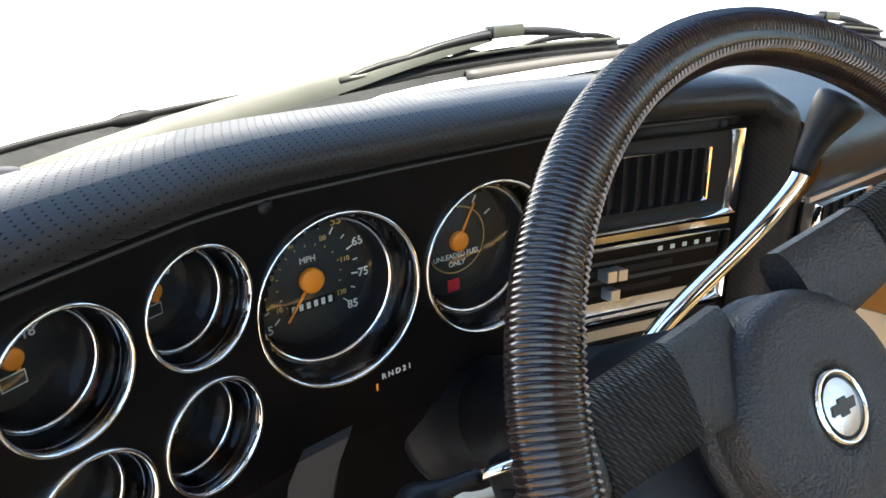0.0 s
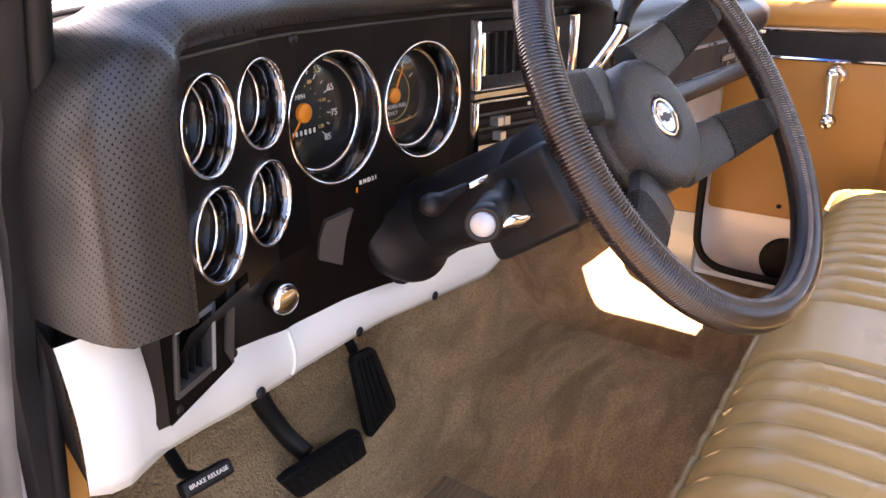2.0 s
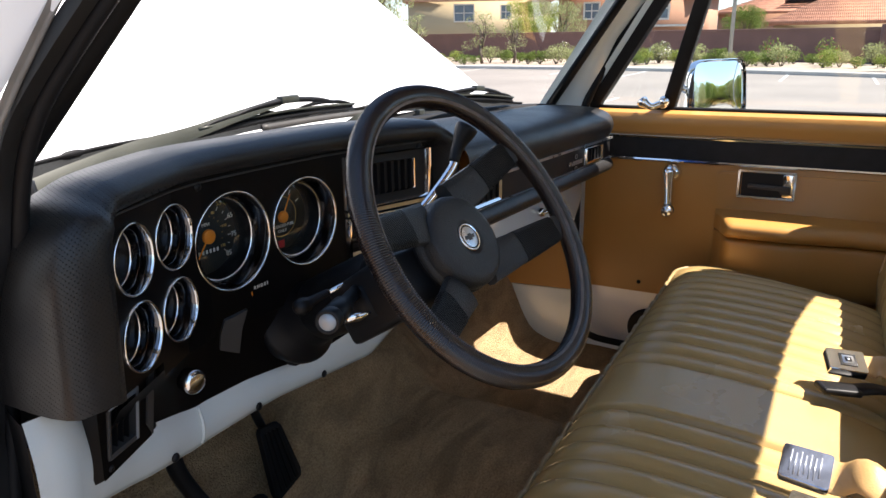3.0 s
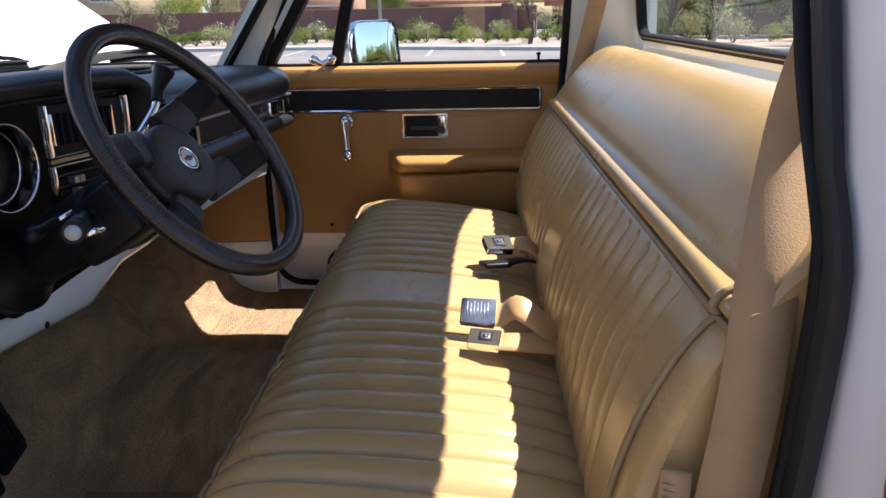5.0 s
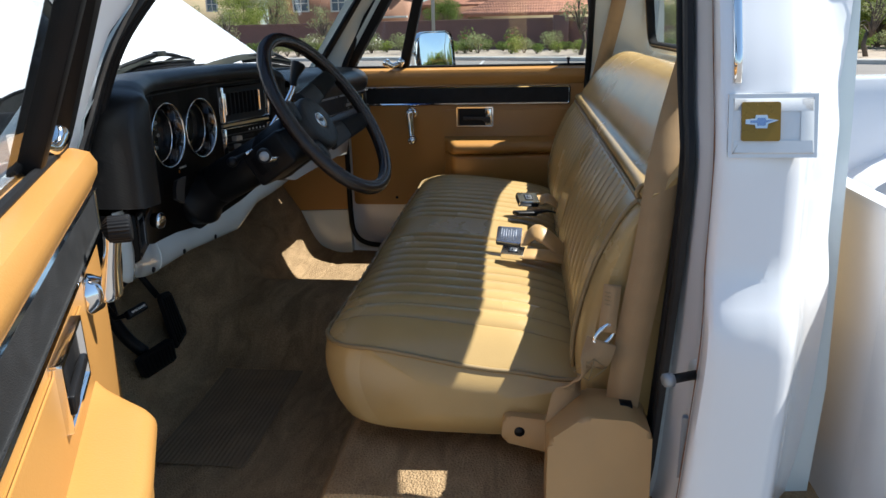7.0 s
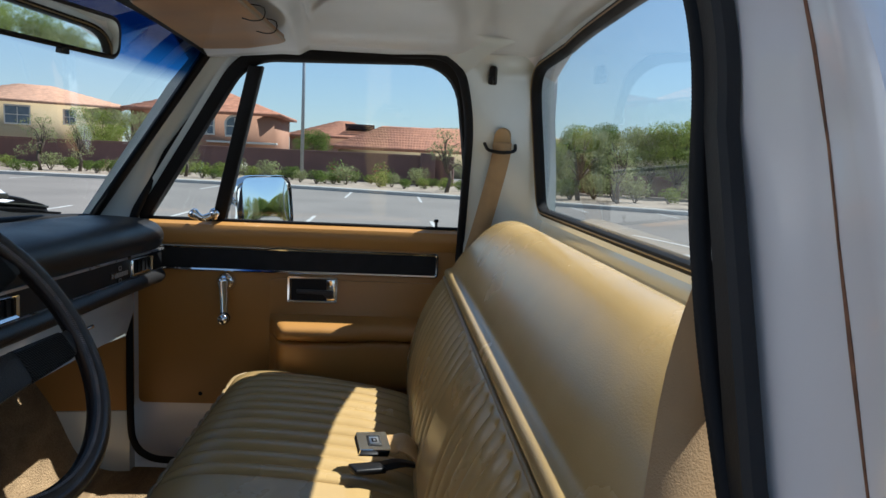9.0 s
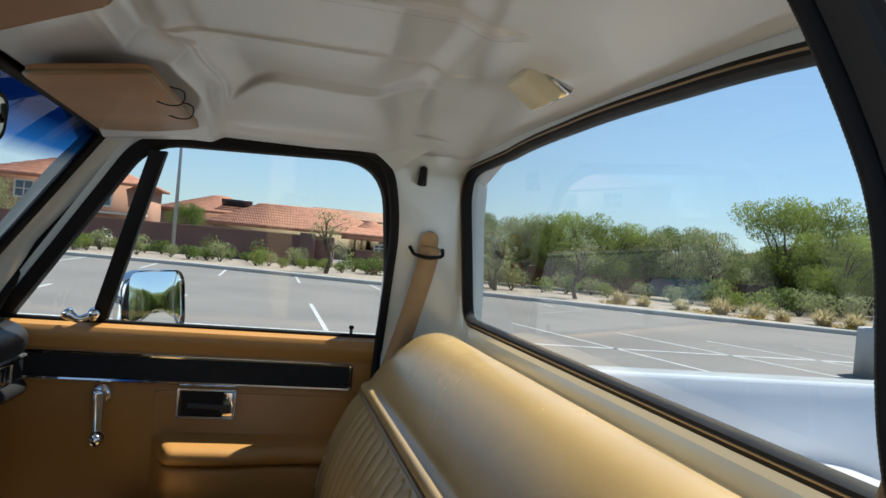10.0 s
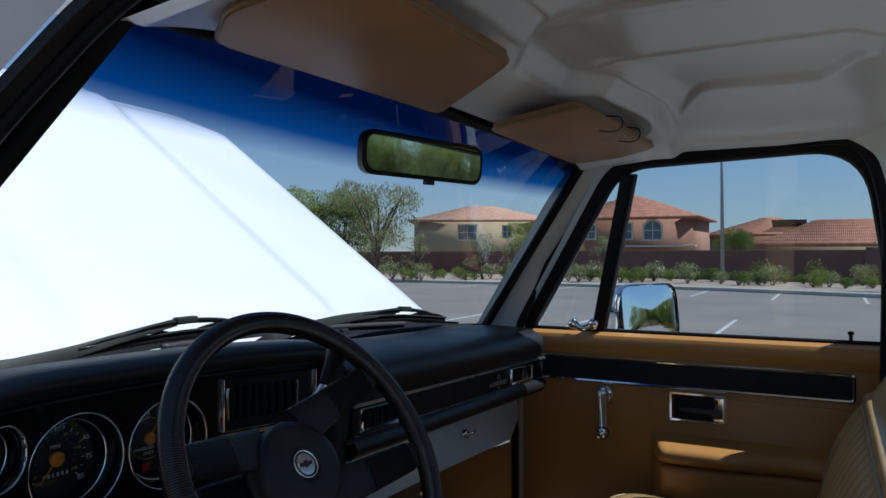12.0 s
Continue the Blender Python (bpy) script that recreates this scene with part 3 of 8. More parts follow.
def house(at, turn, w, d, eave, roof_h, wall_mat, roof_mat, label, windows=(), ridge=None, ledge=None, chimney=False):
    global XF
    XF = pose(at[0], at[1], 0, 0, 0, turn)
    h = thing("house", label, "house", "houses behind the wall")
    part("wall", new_box(-w / 2, w / 2, -d / 2, d / 2, -0.1, eave), wall_mat, h)
    part("roof", hip_roof(w, d, eave + 0.1, roof_h, ridge=ridge), roof_mat, h, "clay tile hip roof")
    for kind, u, z, ww, hh, face in windows:
        bm = bmesh.new()
        if kind == "arch":
            pts = [(-ww / 2, -hh / 2), (ww / 2, -hh / 2)] + [(ww / 2 * math.cos(a), hh * 0.12 + hh * 0.4 * math.sin(a)) for a in np.linspace(0, math.pi, 12)]
        else:
            pts = [(-ww / 2, -hh / 2), (ww / 2, -hh / 2), (ww / 2, hh / 2), (-ww / 2, hh / 2)]
        place = (lambda p, q, dd: Vector((u + p, -d / 2 - dd, z + q))) if face == "front" else (lambda p, q, dd: Vector((-w / 2 - dd, u + p, z + q)))
        wd = part("window", prism(pts, lambda p, q: place(p, q, 0.01), lambda p, q: place(p, q, 0.05)), "window_dark", h)
        part("frame", frame_sweep(pts, place, [(-0.02, 0.02), (-0.02, 0.1), (0.16, 0.1), (0.16, 0.02)]), "trim_pale", wd)
        part("bar", prism([(-0.04, -hh / 2), (0.04, -hh / 2), (0.04, hh * 0.45), (-0.04, hh * 0.45)], lambda p, q: place(p, q, 0.05), lambda p, q: place(p, q, 0.08)), "trim_pale", wd)
        part("bar", prism([(-ww / 2, -0.04), (ww / 2, -0.04), (ww / 2, 0.04), (-ww / 2, 0.04)], lambda p, q: place(p, q, 0.05), lambda p, q: place(p, q, 0.085)), "trim_pale", wd)
    if ledge:
        part("ledge", new_box(ledge[0], ledge[1], -d / 2 - 0.5, -d / 2, ledge[2], ledge[2] + 0.16, bevel=0.03), "trim_pale", h, "pale moulded ledge over the lower storey")
    XF = Matrix.Identity(4)
    return h


# fronts face the lot (local -y turned towards -x by 90 degrees)
house((65.0, 15.4), -90, 11.6, 9.0, 4.35, 2.25, "stucco_red", "tile", "two-storey terracotta stucco house with a red tile roof",
      [("arch", 2.6, 3.35, 1.4, 1.5, "front"), ("square", 0.3, 3.3, 1.1, 1.3, "front"), ("square", -2.9, 3.3, 1.2, 1.2, "front")], ridge=0.1, ledge=(0.4, 6.1, 1.95))
house((76.5, 36.2), -64, 15.0, 11.0, 5.0, 1.9, "stucco_tan", "tile_pale", "two-storey pale tan stucco house with a low tile roof",
      [("square", -1.6, 3.75, 2.0, 1.6, "front"), ("square", 2.8, 3.8, 0.9, 1.3, "front"), ("arch", 2.4, 3.6, 1.2, 1.8, "side")], ridge=1.4)
house((84.0, 5.4), -90, 11.0, 10.0, 3.2, 1.95, "stucco_red", "tile", "red tile roof of a house farther behind", ridge=0.6)
house((61.0, -2.6), -90, 13.0, 12.0, 1.95, 1.95, "stucco_tan", "tile", "single-storey house with a long red tile roof", ridge=3.2)
house((58.0, -8.2), -90, 4.0, 6.0, 1.7, 1.5, "stucco_tan", "tile", "gabled wing of the single-storey house", [("square", 0.4, 1.1, 0.7, 0.5, "front")], ridge=0.2)
house((95.0, -12.0), -90, 22.0, 12.0, 4.0, 1.4, "stucco_tan", "tile_pale", "pale roof of a far house", ridge=6.0)
house((70.0, -58.0), -50, 14.0, 11.0, 3.1, 1.8, "stucco_tan", "tile", "far house beyond the trees", ridge=2.0)
XF = pose(80.6, 3.4, 4.15, 0, 22.0, 0)
sp = tagged(part("solar_panel", new_box(-1.5, 1.5, -1.6, 1.6, 0.02, 0.08), "solar"), "dark solar panels on a red tile roof", "solar panel")
XF = Matrix.Identity(4)


# ---- outside: street lamps ----
def lamp_post(x, y, h, label, base=False):
    lp = thing("street_lamp", label, "street lamp", "lamp posts of the lot")
    part("pole", tube([(x, y, 0.1), (x, y, h)], [0.09, 0.06], 12), "grey_metal", lp)
    part("arm", tube([(x, y, h - 0.1), (x - 0.5, y, h + 0.05), (x - 1.2, y, h + 0.1)], 0.035, 8), "grey_metal", lp)
    part("lamp_head", new_box(x - 1.75, x - 1.1, y - 0.16, y + 0.16, h + 0.03, h + 0.17, bevel=0.03), "grey_metal", lp)
    if base:
        part("base", lathe([(0.0, 0.0), (0.32, 0.0), (0.32, 0.8), (0.29, 0.84), (0.0, 0.84)], pose(x, y, 0.0), 20), "concrete", lp, "round concrete footing")
    return lp


lamp_post(34.2, 4.05, 9.5, "tall slim grey lamp post by the block wall")
lamp_post(9.35, -10.5, 8.5, "dark lamp post on a round concrete footing in the lot", True)


# ---- outside: plants ----
def leaf_cloud(bm, blobs, count, size, rng, droop=0.0, solid=0.75):
    """Many small leaf sprays scattered through ellipsoid clumps (centre, radii)."""
    vol = [b[1][0] * b[1][1] * b[1][2] for b in blobs]
    tot = sum(vol)
    for (c, r), v in zip(blobs, vol):
        for _ in range(max(6, int(count * v / tot))):
            d = Vector((rng.gauss(0, 1), rng.gauss(0, 1), rng.gauss(0, 1))).normalized() * (rng.random() ** (1 / 3) * (1 - solid) + solid * rng.random() ** 0.35)
            p = Vector(c) + Vector((d.x * r[0], d.y * r[1], d.z * r[2]))
            s = size * rng.uniform(0.5, 1.4)
            e = Euler((rng.uniform(0, 6.28), rng.uniform(0, 6.28), rng.uniform(0, 6.28))).to_matrix()
            a, b = e @ Vector((s, 0, 0)), e @ Vector((0, s * 0.45, 0))
            dn = Vector((0, 0, -droop * s))
            vs = [bm.verts.new(q) for q in (p - a * 0.5, p + b * 0.5 + dn * 0.3, p + a * 0.6 + dn, p - b * 0.5 + dn * 0.3)]
            bm.faces.new(vs)
    return bm


def tree(seed, h, spread, leaf_mat, label, leaves=2600, size=0.16, trunk_h=0.35, airy=0.75, droop=0.0):
    rng = random.Random(seed)
    t = thing("tree", label, "tree", "trees round the lot")
    fork = h * trunk_h
    bm = tube([(0, 0, -0.05), (0.06 * h * rng.uniform(-1, 1), 0.04 * h * rng.uniform(-1, 1), fork * 0.6), (0.05 * h * rng.uniform(-1, 1), 0.05 * h * rng.uniform(-1, 1), fork)],
              [0.035 * h, 0.028 * h, 0.022 * h], 9)
    top = Vector((0, 0, fork))
    blobs = []
    for k in range(15):
        a = k * 2.4 + rng.uniform(-0.4, 0.4)
        rr = spread * rng.uniform(0.25, 0.8)
        end = Vector((rr * math.cos(a), rr * math.sin(a), h * rng.uniform(0.34, 0.90)))
        mid = (top + end) / 2 + Vector((rng.uniform(-.2, .2), rng.uniform(-.2, .2), 0.1 * h))
        tube(spline([(0, 0, fork * 0.85), mid, end], 6), [0.016 * h, 0.013 * h, 0.01 * h, 0.008 * h, 0.006 * h, 0.003 * h], 6, bm=bm)
        q = spread * rng.uniform(0.30, 0.46)
        blobs.append((end, (q, q, q * rng.uniform(0.55, 0.85))))
        for _ in range(2):
            o = Vector((rng.uniform(-0.34, 0.34), rng.uniform(-0.34, 0.34), rng.uniform(-0.28, 0.14))) * spread
            q2 = spread * rng.uniform(0.16, 0.28)
            blobs.append((end + o, (q2, q2, q2 * 0.8)))
    part("trunk", bm, "bark", t)
    part("crown", leaf_cloud(bmesh.new(), blobs, leaves, size, rng, droop, airy), leaf_mat, t, smooth=0)
    return t


def bush(seed, r, h, leaf_mat, label, leaves=900, size=0.07, flowers=None):
    rng = random.Random(seed)
    t = thing("shrub", label, "shrub", "shrubs along the wall")
    blobs = [((rng.uniform(-.4, .4) * r, rng.uniform(-.4, .4) * r, h * rng.uniform(0.35, 0.62)), (r * rng.uniform(.5, .8), r * rng.uniform(.5, .8), h * rng.uniform(.3, .45))) for _ in range(5)]
    bm = bmesh.new()
    for k in range(5):
        a = k * 1.3
        tube([(0, 0, -0.03), (0.4 * r * math.cos(a), 0.4 * r * math.sin(a), h * 0.5)], [0.02, 0.008], 5, bm=bm)
    part("stem", bm, "bark", t)
    part("foliage", leaf_cloud(bmesh.new(), blobs, leaves, size, rng, 0, 0.8), leaf_mat, t, smooth=0)
    if flowers:
        fl_ = part("flowers", leaf_cloud(bmesh.new(), [(b[0] + Vector((0, 0, 0)) if isinstance(b[0], Vector) else Vector(b[0]), tuple(1.08 * q for q in b[1])) for b in blobs[:3]], 60, 0.09, rng), flowers, t, smooth=0)
        fl_["kind"] = "stuff"
    return t


def grass_tuft(seed):
    rng = random.Random(seed)
    t = thing("grass_clump", "straw-coloured ornamental grass clump by the kerb", "grass", "ornamental grasses")
    bm = bmesh.new()
    for _ in range(420):
        a, l, lean = rng.uniform(0, 6.28), rng.uniform(0.35, 0.95), rng.uniform(0.2, 1.0)
        d = Vector((math.cos(a), math.sin(a), 0))
        s = Vector((-d.y, d.x, 0)) * 0.007
        b0 = 0.16 * rng.random()
        p0, p1, p2 = d * b0, d * (b0 + lean * l * 0.45) + Vector((0, 0, l * (0.72 - 0.2 * lean))), d * (b0 + lean * l) + Vector((0, 0, l * (1.0 - lean * 0.62)))
        v = [bm.verts.new(q) for q in (p0 - s, p0 + s, p1 + s * 1.6, p1 - s * 1.6, p2)]
        bm.faces.new(v[:4])
        bm.faces.new((v[3], v[2], v[4]))
    part("blades", bm, "straw", t, smooth=0)
    return t


RNG = random.Random(7)
mesquite = [tree(s, 4.6, 2.6, "leaf", "green mesquite tree with a spreading airy crown", 21000, 0.10, 0.2, 0.7) for s in (11, 12)]
acacia = tree(13, 4.8, 2.3, "leaf_grey", "grey-green acacia with thin drooping sprays", 8000, 0.10, 0.25, 0.55, 0.9)
dark = tree(14, 4.4, 2.5, "leaf_dark", "dense dark green tree behind the wall", 21000, 0.10, 0.14, 0.75)
sapling = tree(15, 2.4, 0.8, "leaf_grey", "young staked sapling in the gravel bed", 1100, 0.07, 0.35, 0.5)
protos = mesquite + [acacia, dark]


def at_angle(az, dist):
    """A ground place by its bearing from the cab, in degrees from straight out of the passenger side."""
    return -1.0 + dist * math.cos(radians(az)), -0.25 + dist * math.sin(radians(az))


placed = set()


def plant(proto, az, dist, s=1.0, turn=0.0):
    x, y = at_angle(az, dist)
    m = pose(x, y, 0.12 if 27 < dist < 60 else 0.0, 0, 0, turn)
    m2 = m @ Matrix.Scale(s, 4)
    if proto.name not in placed:
        placed.add(proto.name)
        proto.matrix_basis = m2
        return proto
    c = copy_thing(proto, m)
    c.scale = (s, s, s)
    return c


k = 0
for az, dist, s in ((-13.5, 33, .85), (-15.5, 35, .95), (-17.5, 34, .85), (-20, 35, .92), (-22, 34, .95), (-24.5, 35, 1.0), (-27, 34, .9), (-29.5, 35, .95), (-31.5, 34, .88), (-33.8, 34, .95),
                    (-38.6, 38, 1.38), (-40.9, 38, 1.42), (-42.5, 34, .95), (-45.5, 37, 1.05), (-49, 36, .95), (-51, 33, 1.0), (-53, 34, 1.1), (-55.5, 32, 1.0), (-58, 33, 1.05), (-60.5, 32, 1.1), (-63, 33, 1.0), (-66, 34, 1.1), (-56.5, 37, 1.2), (-61.5, 38, 1.25), (-68, 38, 1.2), (-71, 42, 1.2), (-78, 40, 1.1), (-86, 42, 1.2), (-94, 40, 1.2),
                    (-102, 44, 1.2), (-110, 42, 1.1), (-82, 46, 1.3), (-90, 47, 1.3), (-98, 50, 1.3)):
    s *= 0.78 if az > -70 else 0.85
    dist *= 1.0 if az > -70 else 2.6
    plant(protos[(k * 7 + k // 3) % 4] if az != -38.6 else mesquite[0], az, dist, s, 57 * k)
    k += 1
for az, dist, s in ((33.4, 46, 1.28), (36.2, 50, 1.2), (38.4, 48, 1.18), (40.8, 52, 1.25), (43.5, 50, 1.3), (47, 52, 1.3), (52, 54, 1.3), (21.3, 52, .78), (19.0, 54, .8), (6.2, 47, .62), (60, 56, 1.3), (70, 60, 1.4), (80, 60, 1.4)):
    plant(acacia if 33 < az < 34 else protos[(k * 5) % 4] if az != 6.2 else dark, az, dist, s, 83 * k)
    k += 1
az = -11.5
while az > -72:
    plant(RNG.choice((dark, mesquite[1], dark)), az, RNG.uniform(38, 41), RNG.uniform(.52, .72), 91 * k)
    az -= RNG.uniform(1.6, 2.6)
    k += 1
for az, dist in ((33.4, 38.5), (30.2, 37.5), (25.0, 37), (22.6, 37), (-4.4, 29.2), (-14.8, 28.2), (-24.2, 26.8), (-17.8, 27.6), (15.5, 35.0)):
    plant(sapling, az, dist, RNG.uniform(.85, 1.15), 70 * k)
    k += 1
shrubs = [bush(21, 0.62, 0.85, "leaf_grey", "grey-green rounded shrub in the gravel bed"), bush(22, 0.5, 0.7, "leaf", "small green shrub in the gravel bed"),
          bush(23, 0.45, 0.62, "leaf_dark", "dark clipped shrub in the gravel bed")]
bougain = bush(24, 0.75, 1.15, "leaf_dark", "dark shrub with pink flowers against the wall", 520, 0.1, "flower")
oleander = bush(25, 0.5, 1.1, "leaf_grey", "shrub with pale flower heads against the wall", 420, 0.09, "trim_pale")
az = 33.0
while az > -13.5:
    d = RNG.choice((31.3, 32.0, 33.6, 34.4)) * (1 + 0.0055 * max(az, 0)) * (1 - 0.006 * max(-az, 0))
    plant(RNG.choice(shrubs), az, d, RNG.uniform(.75, 1.2), 40 * k)
    az -= RNG.uniform(0.55, 1.25)
    k += 1
for az, d, p in ((0.5, 33.2, bougain), (4.1, 34.0, bougain), (16.5, 36.6, oleander), (11.8, 35.6, oleander), (19.0, 37.2, oleander), (-8.0, 31.4, bougain)):
    plant(p, az, d, 1.0, 31 * k)
    k += 1
az = -12.5
while az > -62:
    plant(RNG.choice(shrubs + [shrubs[0]]), az, RNG.uniform(28.5, 32.5), RNG.uniform(.9, 1.9), 40 * k)
    az -= RNG.uniform(1.2, 2.6)
    k += 1
tuft = grass_tuft(31)
az = -27.5
while az > -56:
    plant(tuft, az, RNG.uniform(26.0, 27.0), RNG.uniform(.7, 1.25), 77 * k)
    az -= RNG.uniform(1.2, 2.9)
    k += 1
yellow_patch = bush(33, 0.8, 0.3, "yellow", "low mat of yellow flowers by the kerb", 300, 0.07)
for az in (-26.8, -33.5, -37.0, -43.0, -47.5):
    plant(yellow_patch, az, 26.3, 1.0, 17 * az)


# ---- cab shell ----
def win_x(z):
    """Half width of the side glass plane at height z."""
    return 0.872 - (z - 1.30) * 0.43


OUTER = [(0.45, 0.93), (0.8, 0.985), (1.06, 0.998), (1.10, 0.985), (1.14, 0.968), (1.3, 0.955), (1.41, 0.925), (1.55, 0.87), (1.72, 0.79), (1.8, 0.74)]


def outer_x(z):
    return lerp_table(OUTER, z)


OPENING = rounded([(0.446, 0.55), (0.446, 1.25), (0.345, 1.454), (0.225, 1.60), (0.085, 1.742), (-0.425, 1.756), (-0.468, 1.60), (-0.470, 1.20), (-0.452, 0.90), (-0.44, 0.72), (-0.36, 0.55)], [0.04, 0.10, 0.08, 0.10, 0.11, 0.11, 0.08, 0.2, 0.1, 0.10, 0.05], 8)
WINDOW = rounded([(0.397, 1.293), (0.092, 1.722), (-0.425, 1.738), (-0.500, 1.293)], [0.035, 0.07, 0.11, 0.05], 8)


def side_place(y, z, d):
    """Plane of the door opening; d is inwards."""
    x = 0.828 if z < 1.28 else 0.828 - (z - 1.28) * 0.37
    x += 0.05 * smoothstep(-0.30, 0.15, y) * smoothstep(1.20, 1.46, z)
    return Vector((x - d, y, z))


def post_lean(y, z):
    """How far the driver's rear door post leans in beside the window."""
    return 0.030 * smoothstep(0.0, -0.30, y) * smoothstep(1.22, 1.42, z) * smoothstep(1.61, 1.45, z)


def driver_place(y, z, d):
    """The same plane at the driver's side, where the front post leans out towards the sill."""
    lean = lerp_table([(0.9, 0.03), (1.1, 0.006), (1.23, -0.015), (1.31, -0.030), (1.5, -0.026)], z)
    if d < 0:
        d *= 1 + 0.9 * smoothstep(0.1, -0.3, y)
    return side_place(y, z, d) + Vector((lean * smoothstep(0.33, 0.44, y) - post_lean(y, z), 0, 0))


def ruled(a, b, n=24, m=6, bulge=0.0, axis=Vector((0, 0, 1))):
    def fn(u, v):
        i = u * (len(a) - 1)
        k = min(int(i), len(a) - 2)
        f = i - k
        p = Vector(a[k]).lerp(Vector(a[k + 1]), f)
        q = Vector(b[k]).lerp(Vector(b[k + 1]), f)
        return p.lerp(q, v) + axis * bulge * math.sin(math.pi * v)
    return grid(fn, n, m)


WS_BASE = [(0.802, 0.517, 1.300), (0.72, 0.555, 1.305), (0.45, 0.60, 1.315), (0.0, 0.635, 1.32)]
WS_TOP = [(0.650, 0.182, 1.728), (0.59, 0.192, 1.738), (0.35, 0.20, 1.748), (0.0, 0.21, 1.752)]


def ws_edge(pts, n):
    full = pts + [(-x, y, z) for x, y, z in pts[-2::-1]]
    return spline(full, n)


def windshield_fn(u, v, out=0.0):
    b, t = ws_edge(WS_BASE, 41), ws_edge(WS_TOP, 41)
    i = round(u * 40)
    return b[i].lerp(t[i], v) + Vector((0, 0.03, 0.025)) * math.sin(math.pi * v) * 0.4


ws = thing("windshield", "curved windshield with a deep blue shade band along its top", "windshield", kind="structure")
pane = part("pane", grid(windshield_fn, 40, 12), "windshield", ws)
pane.visible_shadow = False
seal_path = ws_edge(WS_BASE, 25) + ws_edge(WS_TOP, 25)[::-1]
part("seal", tube([p + Vector((0, -0.004, 0)) for p in seal_path], 0.012, 8, closed=True), "rubber", ws, "black rubber windshield seal")

OUT_POST = [(0.446, 1.24), (0.40, 1.345), (0.345, 1.454), (0.225, 1.60), (0.10, 1.727)]
for side, nm in ((1, "passenger"), (-1, "driver")):
    XF = Matrix.Diagonal((side, 1, 1, 1))
    door_line = [side_place(y, z, 0.0) for y, z in ((0.45, 1.20), (0.41, 1.33), (0.32, 1.485), (0.195, 1.632), (0.085, 1.735))]
    ws_line = [Vector(q) for q in ((0.82, 0.56, 1.25), (0.80, 0.515, 1.31), (0.740, 0.380, 1.49), (0.685, 0.262, 1.645), (0.648, 0.175, 1.74))]
    bm = ruled(door_line, ws_line, 24, 8, 0.012, Vector((-0.6, -0.6, 0)))
    grid(lambda u, v: Vector((0.03, 0.03, 0.005)) + (lambda p: p)(Vector(door_line[min(3, int(u * 4))]).lerp(Vector(door_line[min(4, int(u * 4) + 1)]), u * 4 - min(3, int(u * 4))).lerp(
        Vector(ws_line[min(3, int(u * 4))]).lerp(Vector(ws_line[min(4, int(u * 4) + 1)]), u * 4 - min(3, int(u * 4))), v)), 16, 4, bm=bm)
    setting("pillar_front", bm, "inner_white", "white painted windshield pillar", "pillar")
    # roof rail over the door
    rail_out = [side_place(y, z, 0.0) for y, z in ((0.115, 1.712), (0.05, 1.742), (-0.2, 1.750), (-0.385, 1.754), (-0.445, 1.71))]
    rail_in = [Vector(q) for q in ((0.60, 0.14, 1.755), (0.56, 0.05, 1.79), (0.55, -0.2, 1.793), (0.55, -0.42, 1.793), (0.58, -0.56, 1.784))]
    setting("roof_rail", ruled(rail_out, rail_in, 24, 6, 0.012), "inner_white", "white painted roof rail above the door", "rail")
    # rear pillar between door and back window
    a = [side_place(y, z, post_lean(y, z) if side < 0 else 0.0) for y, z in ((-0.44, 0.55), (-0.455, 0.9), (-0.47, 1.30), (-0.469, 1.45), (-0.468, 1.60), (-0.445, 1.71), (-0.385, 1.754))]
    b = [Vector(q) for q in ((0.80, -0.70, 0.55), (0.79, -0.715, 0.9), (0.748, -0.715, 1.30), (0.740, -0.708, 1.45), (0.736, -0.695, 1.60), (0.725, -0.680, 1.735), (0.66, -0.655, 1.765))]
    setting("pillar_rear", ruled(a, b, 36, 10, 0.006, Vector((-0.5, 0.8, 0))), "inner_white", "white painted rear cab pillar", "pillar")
    if side > 0:
        part("weatherstrip", tube([side_place(y, z, 0.002 - 0.010 * smoothstep(1.68, 1.74, z)) for y, z in OPENING], 0.0115, 10, closed=True), "rubber", bpy.data.objects["pillar_front"], "black rubber door weatherstrip")
        part("lower_strip", tube(spline([(0.795, 0.416, 1.22), (0.795, 0.416, 1.0), (0.795, 0.415, 0.76), (0.797, 0.405, 0.685), (0.803, 0.37, 0.645), (0.812, 0.30, 0.630), (0.82, 0.10, 0.626)], 48), 0.010, 8), "rubber", bpy.data.objects["pillar_front"], "black rubber strip beside the kick panel")
    else:
        ws_ = part("weatherstrip", frame_sweep(OPENING, driver_place, [(0.006, -0.013), (-0.002, -0.0125), (-0.0055, -0.010), (-0.0045, -0.004), (-0.003, 0.005), (0.001, 0.0075), (0.006, 0.0075)]), "worn_rubber", bpy.data.objects["pillar_front.001"], "flat black rubber door weatherstrip")
        loop = []
        for k in range(len(OPENING)):
            a_, b_ = Vector(OPENING[k]), Vector(OPENING[(k + 1) % len(OPENING)])
            m_ = max(1, round((b_ - a_).length / 0.0015))
            loop += [a_.lerp(b_, j / m_) for j in range(m_)]
        part("ribbed_bead", tube([driver_place(q.x, q.y, 0.0135) for q in loop], [0.0076 if k % 2 else 0.0073 for k in range(len(loop))], 8, closed=True), "rubber", ws_, "ribbed rubber bead", 70)
        front_post = [(0.446, 0.60 + 0.05 * k) for k in range(13)] + [(0.444, 1.235), (0.437, 1.268), (0.424, 1.297)] + [(0.41 - 0.0155 * k, 1.325 + 0.029 * k) for k in range(9)]
